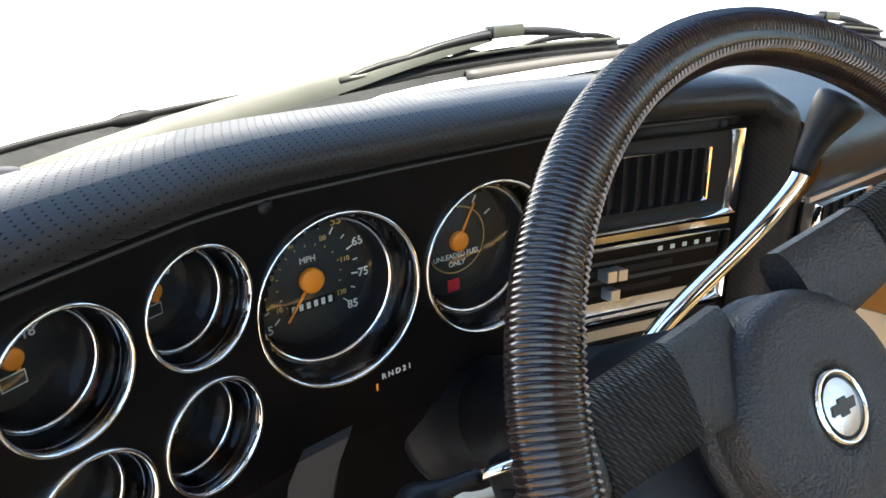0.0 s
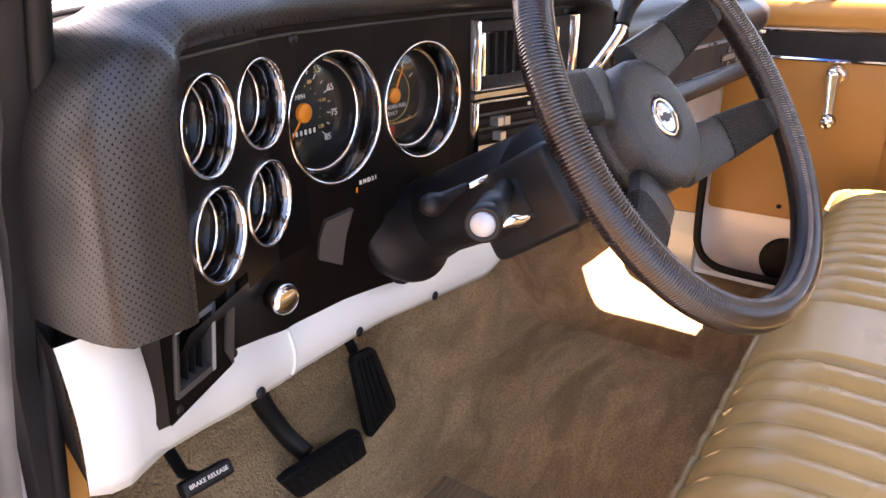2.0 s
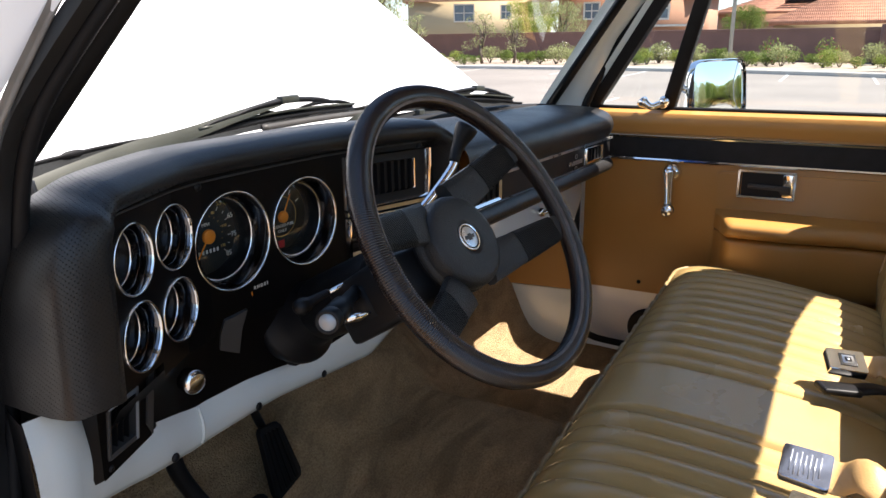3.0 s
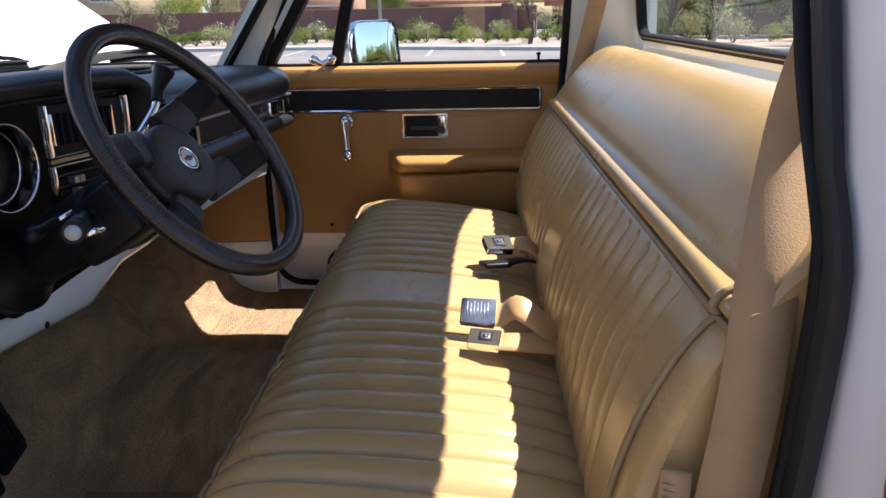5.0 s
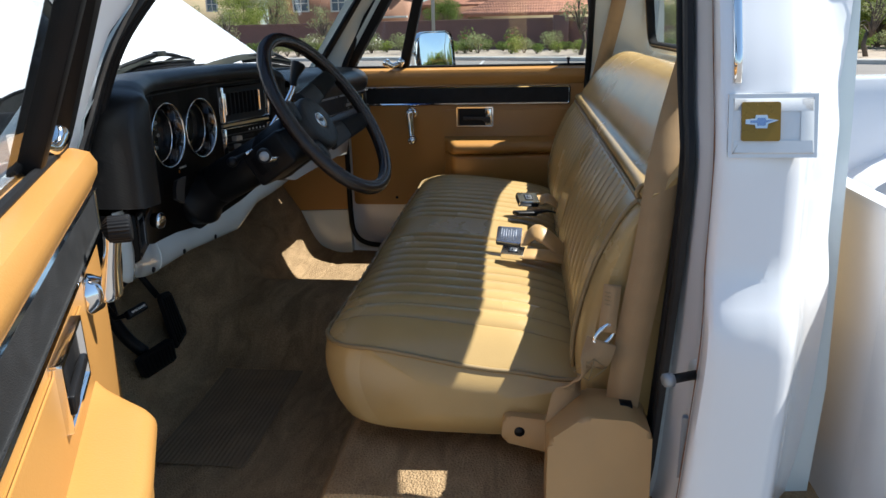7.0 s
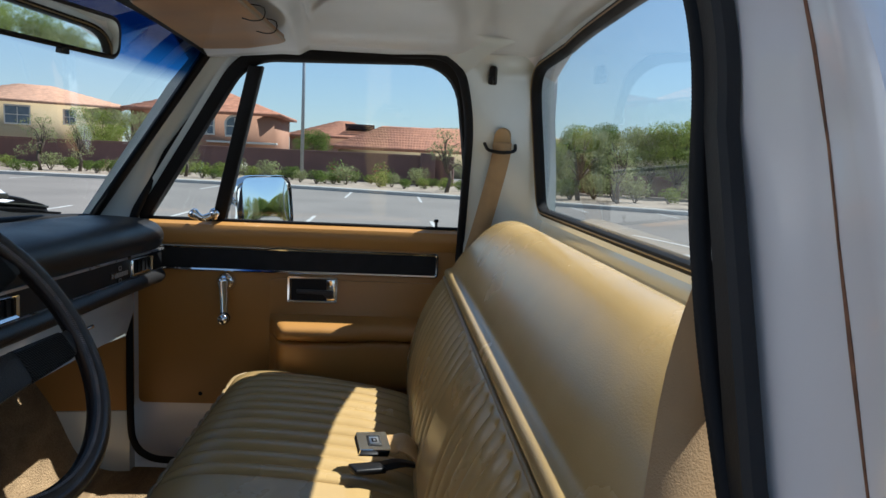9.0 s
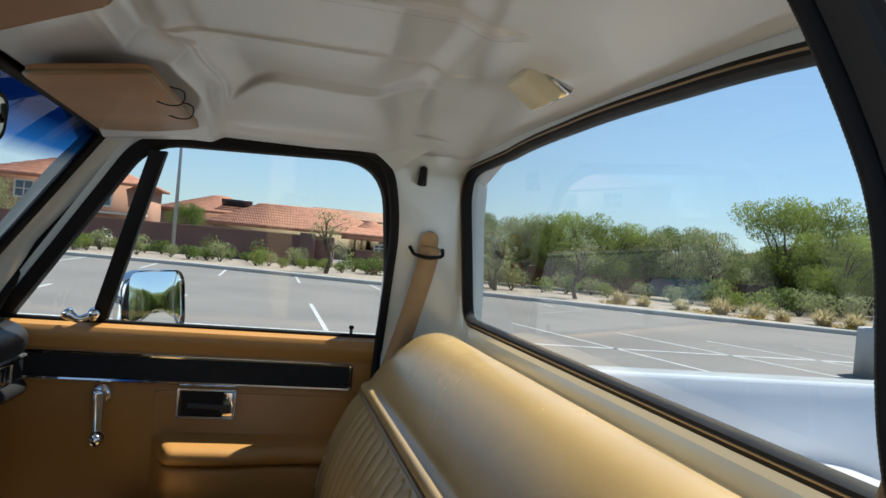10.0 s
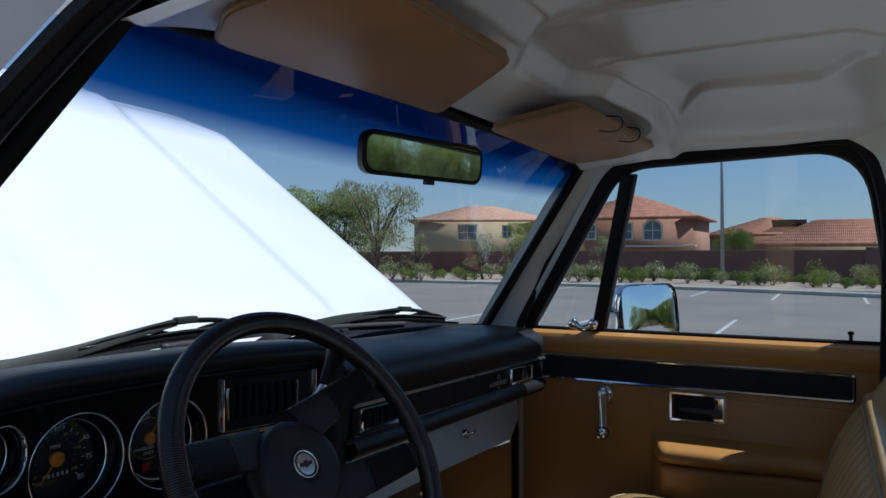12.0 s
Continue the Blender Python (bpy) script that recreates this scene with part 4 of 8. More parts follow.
        # Paler than the rear seal: dust, and sunlight held in its colour.
        part("jamb_strip", grid(lambda u, v: driver_place(front_post[round(v * 24)][0] - 0.0052 - 0.0015 * math.sin(math.pi * min(1.0, 2.2 * u)), front_post[round(v * 24)][1], -0.0125 - (0.023 - 0.012 * smoothstep(1.12, 1.40, front_post[round(v * 24)][1])) * u), 10, 24), "dusty_lit_vinyl", ws_, "dusty sunlit-grey vinyl strip along the front door jamb")
        for z_ in (1.18, 0.98, 0.78):
            part("screw_hole", lathe([(0.0, 0.0004), (0.0028, 0.0004), (0.0034, 0.0)], Matrix.Translation(driver_place(0.4405, z_, -0.024)) @ pose(0, -0.0018, 0, 90, 0, 0), 10), "rubber", ws_)
        # painted outer face of the post
        setting("pillar_outer", grid(lambda u, v: (lambda i, f: driver_place(*Vector(OUT_POST[i]).lerp(Vector(OUT_POST[i + 1]), f), 0.0))(min(3, int(v * 4)), v * 4 - min(3, int(v * 4))) + Vector((0.016 + 0.045 * u, 0.008 + 0.03 * u, 0.004 * u)), 6, 24), "white", "glossy white painted outer face of the windshield pillar", "pillar")
    # jamb and outer corner behind the door

    def corner(u, v, side=side):
        z = 0.5 + 1.27 * v
        ox = outer_x(z)
        y_edge = lerp_table([(0.5, -0.42), (0.75, -0.465), (1.0, -0.478), (1.3, -0.482), (1.5, -0.48), (1.62, -0.47), (1.77, -0.43)], z)
        ix = (0.828 if z < 1.28 else 0.828 - (z - 1.28) * 0.37) - (post_lean(-0.4, z) if side < 0 else 0.0)
        pts = [(ix - 0.005, min(-0.42, y_edge + 0.004)), (ix + (ox - ix) * 0.55, y_edge - 0.005), (ox - 0.012, y_edge + 0.005), (ox, y_edge - 0.012), (ox - 0.003, -0.535), (ox - 0.014, -0.578), (ox - 0.055, -0.604), (max(ox - 0.13, 0.752), -0.638), (max(ox - 0.20, 0.742), -0.695)]
        return spline([(p[0], p[1], z) for p in pts], 22)[round(u * 21)]
    cp = setting("cab_corner", grid(corner, 21, 40, flip=True), "white", "glossy white painted outer corner of the cab", "cab body", 50)
    part("seam", tube([corner(3 / 21, 0.05 + 0.9 * k / 24) + Vector((0, 0.0006, 0)) for k in range(25)], [0.0007 + 0.0006 * (k % 3 == 0) for k in range(25)], 6), "rust", cp, "rust-stained body seam")
    # hinge pillar ahead of the door
    setting("hinge_pillar", grid(lambda u, v: Vector((0.828 + 0.095 * u, 0.458 + 0.016 * u * u, 0.52 + 0.80 * v)), 8, 12), "white", "white painted front door pillar", "pillar")
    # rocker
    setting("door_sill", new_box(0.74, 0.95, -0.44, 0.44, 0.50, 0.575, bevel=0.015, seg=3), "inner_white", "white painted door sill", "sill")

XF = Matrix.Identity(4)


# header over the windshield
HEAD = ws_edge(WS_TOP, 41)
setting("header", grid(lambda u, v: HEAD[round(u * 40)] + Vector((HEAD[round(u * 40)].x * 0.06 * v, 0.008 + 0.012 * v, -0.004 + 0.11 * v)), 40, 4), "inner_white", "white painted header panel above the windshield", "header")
# ceiling with pressed pads
def ceiling_z(x, y):
    """A shallow dome: a stepped visor recess in front, one pressed field with two ribs, a plain strip behind."""
    ax = abs(x)
    fx = 1 - min(1.0, ax / 0.70) ** 5
    edge = -0.034 + 0.055 * smoothstep(0.20, 0.08, ax) - 0.030 * smoothstep(0.20, 0.44, x)
    if y > -0.2:
        fy = 0.56 * min(1.0, (0.175 - y) / 0.17) + 0.44 * smoothstep(edge + 0.030, edge - 0.004, y)
    else:
        fy = 0.50 + 0.50 * smoothstep(-0.66, -0.48, y)
    z = 1.742 + 0.080 * (0.25 + 0.75 * fx) * (0.10 + 0.90 * fy) * (1 if fx > 0 else 0)
    z -= min(0.030, 0.026 * (ax / 0.62) ** 6) * (1 - 0.75 * smoothstep(-0.40, -0.60, y))
    # rolled lip along the recess
    z -= 0.0045 * math.exp(-((y - edge + 0.010) / 0.0055) ** 2) * smoothstep(0.14, 0.19, ax) * smoothstep(0.56, 0.50, ax)
    # pressed field with a bowed side and a rounded rear corner
    side = (0.345 if x > 0 else 0.46) + 0.22 * smoothstep(-0.17, -0.03, y) + 0.015 * smoothstep(-0.20, -0.30, y) - 0.13 * smoothstep(-0.34, -0.415, y)
    rear = -0.408 + 0.055 * smoothstep(0.02, -0.50, x)
    e = smoothstep(side + 0.016, side - 0.016, ax) * smoothstep(rear - 0.030, rear + 0.024, y) * smoothstep(edge + 0.01, edge - 0.07, y)
    z += 0.015 * e
    rib = smoothstep(-0.48, -0.44, y) * smoothstep(edge - 0.01, edge - 0.04, y)
    z -= 0.0065 * (smoothstep(0.0185, 0.0135, abs(x + 0.122)) + 0.7 * math.exp(-((x - 0.124) / 0.0045) ** 2)) * rib
    return z


ceil = grid(lambda u, v: Vector((-0.66 + 1.32 * u, 0.175 - 0.835 * v, ceiling_z(-0.66 + 1.32 * u, 0.175 - 0.835 * v))), 400, 210)
setting("ceiling", ceil, "ceiling_white", "glossy off-white painted steel cab ceiling with pressed ribs", "ceiling", 60)
roof = grid(lambda u, v: Vector((-0.75 + 1.50 * u, 0.24 - 0.925 * v, 1.86 - 0.11 * abs(2 * u - 1) ** 2.6 - 0.05 * abs(2 * v - 1) ** 4)), 30, 20)
setting("roof", roof, "white", "white painted cab roof", "roof")

# back wall round the rear window
RW = rounded([(-0.722, 1.372), (0.722, 1.372), (0.715, 1.735), (0.35, 1.766), (0.0, 1.773), (-0.35, 1.766), (-0.715, 1.735)], [0.05, 0.05, 0.09, 0.1, 0.1, 0.1, 0.09], 7)


def back_y(z, x=0.0):
    bow = 0.028 * smoothstep(0.45, 0.74, abs(x))
    return bow + (-0.69 + (z - 1.38) * 0.115 if z > 1.38 else -0.69 - (1.38 - z) * 0.05)


def rear_ring():
    bm = bmesh.new()
    big = []
    for x, z in RW:
        dx, dz = x, z - 1.555
        s = min(0.742 / abs(dx) if abs(dx) > 1e-6 else 9e9, (0.24 if dz > 0 else 1.02) / abs(dz) if abs(dz) > 1e-6 else 9e9)
        big.append((dx * s, 1.555 + dz * s))
    inner = [bm.verts.new((x, back_y(z, x) - 0.008, z)) for x, z in RW]
    lip = [bm.verts.new((x * 1.004, back_y(z, x), z)) for x, z in RW]
    outer = [bm.verts.new((x, back_y(max(z, 1.0), x), z)) for x, z in big]
    n = len(RW)
    for i in range(n):
        j = (i + 1) % n
        bm.faces.new((inner[i], inner[j], lip[j], lip[i]))
        bm.faces.new((lip[i], lip[j], outer[j], outer[i]))
    bmesh.ops.recalc_face_normals(bm, faces=bm.faces)
    return bm


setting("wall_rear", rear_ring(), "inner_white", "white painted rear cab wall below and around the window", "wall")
setting("window_ledge", prism([(-0.705, 1.29), (-0.666, 1.29), (-0.669, 1.325), (-0.678, 1.350), (-0.705, 1.361)], lambda y, z: Vector((-0.74, y, z)), lambda y, z: Vector((0.74, y, z))), "inner_white",
        "pressed white ledge below the rear window", "ledge")
rw = thing("rear_window", "wide flat rear window in a black rubber seal", "window", kind="structure")
p = part("pane", prism(RW, lambda x, z: Vector((x, back_y(z, x) - 0.004, z)), lambda x, z: Vector((x, back_y(z, x) - 0.007, z))), "clear", rw)
p.visible_shadow = False
part("seal", frame_sweep(RW, lambda x, z, d: Vector((x, back_y(z, x) + d, z)), [(-0.010, -0.018), (-0.011, -0.004), (-0.006, 0.006), (0.002, 0.008), (0.008, 0.004), (0.009, -0.004)]), "rubber", rw, "black rubber window seal")
part("bead", frame_sweep(RW, lambda x, z, d: Vector((x, back_y(z, x) + d, z)), [(-0.0015, 0.0072), (-0.001, 0.009), (0.001, 0.009), (0.0015, 0.0072)]), "seat_dark", rw, "thin gold bead along the seal")


# floor with tunnel and toe board
def floor_z(x, y):
    z = 0.60 + 0.13 * math.exp(-((x - 0.05) / 0.20) ** 4) * smoothstep(-0.5, 0.35, y)
    toe = smoothstep(0.52, 0.62, y) * (y - 0.52)
    z += toe * (1.15 if y > 0.52 else 0)
    z += 0.10 * smoothstep(0.55, 0.75, x) * smoothstep(0.45, 0.7, y) + 0.05 * smoothstep(-0.62, -0.8, x) * smoothstep(0.3, 0.6, y)
    # raised seat platform
    z += 0.112 * smoothstep(0.145, 0.075, y) * (1 - smoothstep(-0.5, 0.35, y) * math.exp(-((x - 0.05) / 0.20) ** 4))
    # carpet hangs down over the sill
    z -= 0.10 * (x < -0.86)
    return z + 0.004 * noise.noise(Vector((x * 6, y * 6, 0)))


fl = grid(lambda u, v: Vector((-0.87 + 1.70 * u, -0.72 + 1.66 * v, floor_z(-0.87 + 1.70 * u, -0.72 + 1.66 * v))), 150, 120)
setting("floor", fl, "carpet", "tan cut-pile carpet over floor, tunnel and toe board", "carpet", 0)
pad_mesh = grid(lambda u, v: (lambda x, y: Vector((x, y, floor_z(x, y) + 0.005 + 0.0007 * math.sin(v * 2 * math.pi * 20))))(-0.645 + 0.42 * u, 0.315 + 0.205 * v), 20, 120)
part("heel_pad", pad_mesh, "mat", bpy.data.objects["floor"], "brown ribbed heel pad moulded into the carpet")
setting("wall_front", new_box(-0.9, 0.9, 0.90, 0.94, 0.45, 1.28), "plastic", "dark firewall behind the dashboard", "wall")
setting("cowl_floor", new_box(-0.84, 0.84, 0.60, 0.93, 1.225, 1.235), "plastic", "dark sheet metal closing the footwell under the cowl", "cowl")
for side in (1, -1):
    XF = Matrix.Diagonal((side, 1, 1, 1))
    kp = thing("kick_panel", "side kick panel, tan above and white painted below", "kick panel", kind="structure")
    part("lower_panel", prism(rounded([(0.42 if side > 0 else 0.478, 0.58), (0.42 if side > 0 else 0.478, 0.775), (0.92, 0.765), (0.92, 0.58)], 0.01), lambda y, z: Vector((0.80 - 0.05 * (y - 0.42), y, z)), lambda y, z: Vector((0.84, y, z))), "inner_white", kp, "white painted lower panel")
    part("upper_panel", prism([(0.42 if side > 0 else 0.478, 0.779), (0.42 if side > 0 else 0.478, 1.24), (0.92, 1.24), (0.92, 0.769)], lambda y, z: Vector((0.795 - 0.05 * (y - 0.42), y, z)), lambda y, z: Vector((0.84, y, z))), "door_tan", kp)
XF = Matrix.Identity(4)


# ---- doors ----
def door(xf, label, crank=0.0, fwd=0.0):
    """A cab door; fwd shifts handle, crank and armrest towards the hinge."""
    global XF
    XF = xf
    d = thing("door", label, "door", "cab doors")
    nose = 0.408 - 0.3 * fwd
    out = rounded([(0.425, 0.545), (0.425, 1.285), (-0.495, 1.285), (-0.47, 0.74), (-0.37, 0.545)], [0.03, 0.03, 0.03, 0.2, 0.06], 6)
    part("shell", prism(out, lambda y, z: Vector((0.853, y, z)), lambda y, z: Vector((outer_x(z) - 0.004, y, z)), bevel=0.008), "white", d, "white painted steel door shell")
    # tan trim
    trim = rounded([(nose, 0.787), (nose, 1.268), (-0.488, 1.268), (-0.478, 0.95), (-0.462, 0.787)], 0.012, 4)
    t = part("trim_panel", prism(trim, lambda y, z: Vector((0.840, y, z)), lambda y, z: Vector((0.8528, y, z)), bevel=0.004), "door_tan", d)
    part("screw", lathe([(0.0, 0.004), (0.005, 0.003), (0.006, 0.0)], pose(0.840, 0.24, 0.815, 0, -90, 0), 10), "plastic", t)
    sill = [(0.836, 1.240), (0.824, 1.262), (0.822, 1.278), (0.830, 1.293), (0.850, 1.300), (0.876, 1.300), (0.884, 1.290), (0.884, 1.262)]
    part("sill_cap", prism(sill, lambda x, z: Vector((x, nose + 0.006, z)), lambda x, z: Vector((x, -0.490, z))), "door_tan", d, "padded tan sill cap")
    st = rounded([(nose, 1.172 + 0.1 * fwd), (nose, 1.229 + 0.1 * fwd), (-0.405, 1.229 + 0.1 * fwd), (-0.405, 1.172 + 0.1 * fwd)], [0.001, 0.001, 0.006, 0.006], 4)
    s = part("insert", prism(st, lambda y, z: Vector((0.8345, y, z)), lambda y, z: Vector((0.8399, y, z))), "insert_black", d, "black textured insert band")
    part("moulding", frame_sweep(st, lambda y, z, q: Vector((0.8399 - q, y, z)), [(-0.0005, 0.004), (-0.001, 0.008), (0.003, 0.0095), (0.006, 0.007), (0.006, 0.0)]), "chrome", s, "thin bright moulding")
    # armrest section
    ar = rounded([(0.055 + 1.15 * fwd, 0.845), (0.055 + 1.15 * fwd, 1.150), (-0.408, 1.150), (-0.408, 0.845)], 0.012, 4)
    a = part("armrest_panel", prism(ar, lambda y, z: Vector((0.8345, y, z)), lambda y, z: Vector((0.8398, y, z)), bevel=0.003), "door_tan", d)
    # armrest: a padded ledge over a bulged panel

    def swell(u, v, prof, deep):
        y = 0.050 - 0.455 * u + 1.15 * fwd * (1 - u)
        e = (smoothstep(0, 0.10, u) if not fwd else min(1.0, u / 0.14)) * smoothstep(1.0, 0.94, u)
        i = v * (len(prof) - 1)
        k = min(int(i), len(prof) - 2)
        x, z = Vector(prof[k]).lerp(Vector(prof[k + 1]), i - k)
        return Vector((0.836 - (1.08 if fwd else 1.75) * x * (0.10 + 0.90 * e) * deep(u), y, z))
    ledge = spline([(0.0, 1.052, 0), (0.03, 1.047, 0), (0.055, 1.040, 0), (0.064, 1.028, 0), (0.063, 1.010, 0), (0.054, 1.000, 0), (0.045, 0.998, 0), (0.0, 0.996, 0)], 24)
    part("armrest", grid(lambda u, v: swell(u, v, [q.to_2d() for q in ledge], lambda t: 1.0 - 0.25 * smoothstep(0.35, 0.75, t)), 40, 23), "door_tan", a, "padded tan armrest")
    belly = spline([(0.0, 0.9955, 0), (0.046, 0.994, 0), (0.052, 0.970, 0), (0.050, 0.92, 0), (0.042, 0.875, 0), (0.025, 0.852, 0), (0.0, 0.846, 0)], 20)
    part("pocket", grid(lambda u, v: swell(u, v, [q.to_2d() for q in belly], lambda t: 1.0 - 0.25 * smoothstep(0.35, 0.75, t)), 40, 19), "door_tan", a)
    # inside handle
    hb = [(fwd + 0.004, 1.160), (fwd + 0.004, 1.086), (fwd - 0.134, 1.086), (fwd - 0.134, 1.160)]
    h = part("handle_bezel", frame_sweep(rounded(hb, 0.004, 3), lambda y, z, q: Vector((0.8398 - q, y, z)), [(-0.010, 0.001), (-0.009, 0.006), (-0.006, 0.012), (-0.001, 0.012), (0.0, 0.0)]), "chrome", d, "bright square handle bezel")
    part("recess", prism([(-0.006, 1.151), (-0.006, 1.095), (-0.126, 1.095), (-0.126, 1.151)], lambda y, z: Vector((0.8335, y + fwd, z)), lambda y, z: Vector((0.8345, y + fwd, z))), "plastic", h)
    part("lever", prism(rounded([(-0.022, 1.112), (-0.022, 1.124), (-0.122, 1.122), (-0.122, 1.102), (-0.10, 1.102), (-0.098, 1.112)], 0.002, 3), lambda y, z: Vector((0.824, y + fwd, z)), lambda y, z: Vector((0.832, y + fwd, z)), bevel=0.002), "plastic" if fwd else "grey_plastic", h, "black pull lever" if fwd else "dark grey pull lever")
    part("end_plate", prism(rounded([(-0.103, 1.152), (-0.103, 1.094), (-0.128, 1.094), (-0.128, 1.152)], 0.002, 2), lambda y, z: Vector((0.829, y + fwd, z)), lambda y, z: Vector((0.836, y + fwd, z)), bevel=0.0015), "plastic" if fwd else "chrome", h)
    # window crank
    turn = Matrix.Translation((0, 0.171 + 0.65 * fwd, 1.136)) @ Matrix.Rotation(radians(crank), 4, "X") @ Matrix.Translation((0, -0.171, -1.136))
    c = part("window_crank", lathe([(0.0, 0.022), (0.013, 0.022), (0.020, 0.018), (0.0255, 0.007), (0.027, 0.003), (0.027, 0.0)], pose(0.8398, 0.171 + 0.65 * fwd, 1.136, 0, -90, 0), 28), "chrome", d, "chrome window crank")
    reach = 0.90 if crank else 1.0
    part("arm", tube([turn @ Vector((q.x, q.y, 1.136 + (q.z - 1.136) * reach)) for q in spline([(0.814, 0.171, 1.150), (0.811, 0.171, 1.136), (0.806, 0.169, 1.10), (0.800, 0.167, 1.065), (0.797, 0.165, 1.042)], 16)], [0.010, 0.016, 0.019, 0.019, 0.0175, 0.016, 0.015, 0.014, 0.0135, 0.013, 0.0125, 0.0125, 0.013, 0.014, 0.015, 0.011], 14, flat=0.55), "chrome", c)
    kn_ = turn @ pose(0.800 + 0.1 * fwd, 0.165, 1.136 - 0.091 * reach, 0, -90, 0)
    if crank:
        grip = bmesh.new()
        rings_ = []
        for rr, hh in ((0.0, 0.034), (0.015, 0.034), (0.0175, 0.032), (0.018, 0.029), (0.0175, 0.008), (0.014, 0.004), (0.010, 0.0)):
            rings_.append([grip.verts.new(kn_ @ Vector(((rr - 0.0008 * (q % 2)) * math.cos(2 * math.pi * q / 48), (rr - 0.0008 * (q % 2)) * math.sin(2 * math.pi * q / 48), hh))) for q in range(48)])
        for A, B in zip(rings_[1:], rings_[2:]):
            for q in range(48):
                grip.faces.new((A[q], B[q], B[(q + 1) % 48], A[(q + 1) % 48]))
        grip.faces.new(rings_[1][::-1])
        for v_ in rings_[0]:
            grip.verts.remove(v_)
        bmesh.ops.recalc_face_normals(grip, faces=grip.faces)
        part("knob", grip, "plastic", c, "ribbed black crank knob", 25)
    else:
        part("knob", lathe([(0.0, 0.040), (0.009, 0.039), (0.0145, 0.034), (0.016, 0.026), (0.0155, 0.020)], kn_, 20), "chrome", c)
        part("knob_collar", lathe([(0.0155, 0.020), (0.0165, 0.018), (0.0160, 0.010), (0.011, 0.003), (0.009, 0.0)], kn_, 20), "plastic", c)
    # frame, glass, vent wing
    part("window_frame", frame_sweep(WINDOW, lambda y, z, q: Vector((win_x(z) + 0.018 - q, y, z)), [(-0.002, -0.012), (-0.002, 0.02), (0.026, 0.028), (0.040, 0.03), (0.046, 0.0), (0.046, -0.012)]), "inner_white", d, "white painted window frame")
    part("seal", frame_sweep(WINDOW, lambda y, z, q: Vector((win_x(z) + 0.018 - q, y, z)), [(-0.006, 0.006), (-0.006, 0.020), (-0.002, 0.030), (0.012, 0.033), (0.025, 0.033), (0.026, 0.026)]), "rubber", d, "black rubber glass run")
    part("sill_seal", tube([(win_x(1.304) - 0.010, 0.385 - 0.87 * k / 20, 1.303) for k in range(21)], 0.006, 8), "rubber", d, "black rubber sill seal")
    g = part("pane", prism(WINDOW, lambda y, z: Vector((win_x(z), y, z)), lambda y, z: Vector((win_x(z) + 0.004, y, z))), "clear", d)
    g.visible_shadow = False
    bar = [(0.218, 1.30), (0.182, 1.30), (0.055, 1.705), (0.090, 1.705)]
    part("vent_bar", prism(bar, lambda y, z: Vector((win_x(z) - 0.014, y, z)), lambda y, z: Vector((win_x(z) + 0.022, y, z)), bevel=0.004), "rubber", d, "black vent window division bar")
    off = Vector((0.35 * fwd, 0.6 * fwd, 0.05 * fwd))
    lt = part("vent_latch", tube([off + q for q in spline([(0.848, 0.205, 1.312), (0.838, 0.212, 1.318), (0.826, 0.232, 1.310), (0.822, 0.250, 1.318), (0.824, 0.262, 1.328)], 14)], [0.011, 0.012, 0.011, 0.010, 0.009, 0.009, 0.009, 0.009, 0.010, 0.011, 0.013, 0.015, 0.015, 0.011], 12), "chrome", d, "chrome vent window latch")
    part("cap", lathe([(0.0, 0.012), (0.010, 0.010), (0.014, 0.0), (0.014, -0.006), (0.0, -0.007)], pose(0.834 + off.x, 0.204 + off.y, 1.325 + off.z, 0, -60, 0), 16), "chrome", lt)
    lk = part("lock_pin", tube([(0.862, -0.402, 1.296), (0.862, -0.402, 1.322)], 0.004, 8), "plastic", d, "black lock pin")
    part("cap", lathe([(0.0, 0.008), (0.006, 0.007), (0.007, 0.0), (0.0, -0.002)], pose(0.862, -0.402, 1.322), 12), "plastic", lk)
    # outside mirror
    cen = Vector((1.012, 0.095, 1.342))
    ux = Vector((0.90, -0.435, 0.0)).normalized()
    uz = Vector((0.048, 0.100, 0.994))
    un = Vector((-0.43, -0.90, 0.150)).normalized()
    mo = rounded([(-0.122, -0.082), (0.122, -0.082), (0.122, 0.082), (-0.122, 0.082)], 0.046, 7)
    shell = bmesh.new()
    prev = None
    for off, dep in ((0.0, 0.010), (0.004, 0.0), (0.0, -0.02), (-0.012, -0.045), (-0.035, -0.062), (-0.075, -0.07)):
        ring = [shell.verts.new(cen + ux * (p * (1 + off / 0.122)) + uz * (q * (1 + off / 0.082 * 0.8)) + un * dep) for p, q in mo]
        if prev:
            for i in range(len(ring)):
                j = (i + 1) % len(ring)
                shell.faces.new((prev[i], prev[j], ring[j], ring[i]))
        prev = ring
    shell.faces.new(prev)
    bmesh.ops.recalc_face_normals(shell, faces=shell.faces)
    mm = part("side_mirror", shell, "chrome", d, "square chrome side mirror")
    cap = bmesh.new()
    rings_ = [[cap.verts.new(cen + ux * (p * 0.965 * f) + uz * (q * 0.955 * f) + un * (0.003 + 0.010 * (1 - f * f) * 0.6)) for p, q in mo] for f in (1.0, 0.88, 0.75, 0.62, 0.48, 0.34, 0.2, 0.08)]
    for A, B in zip(rings_, rings_[1:]):
        for i in range(len(A)):
            cap.faces.new((A[i], A[(i + 1) % len(A)], B[(i + 1) % len(A)], B[i]))
    cap.faces.new(rings_[-1])
    bmesh.ops.recalc_face_normals(cap, faces=cap.faces)
    part("glass", cap, "mirror", mm, "slightly convex mirror glass")
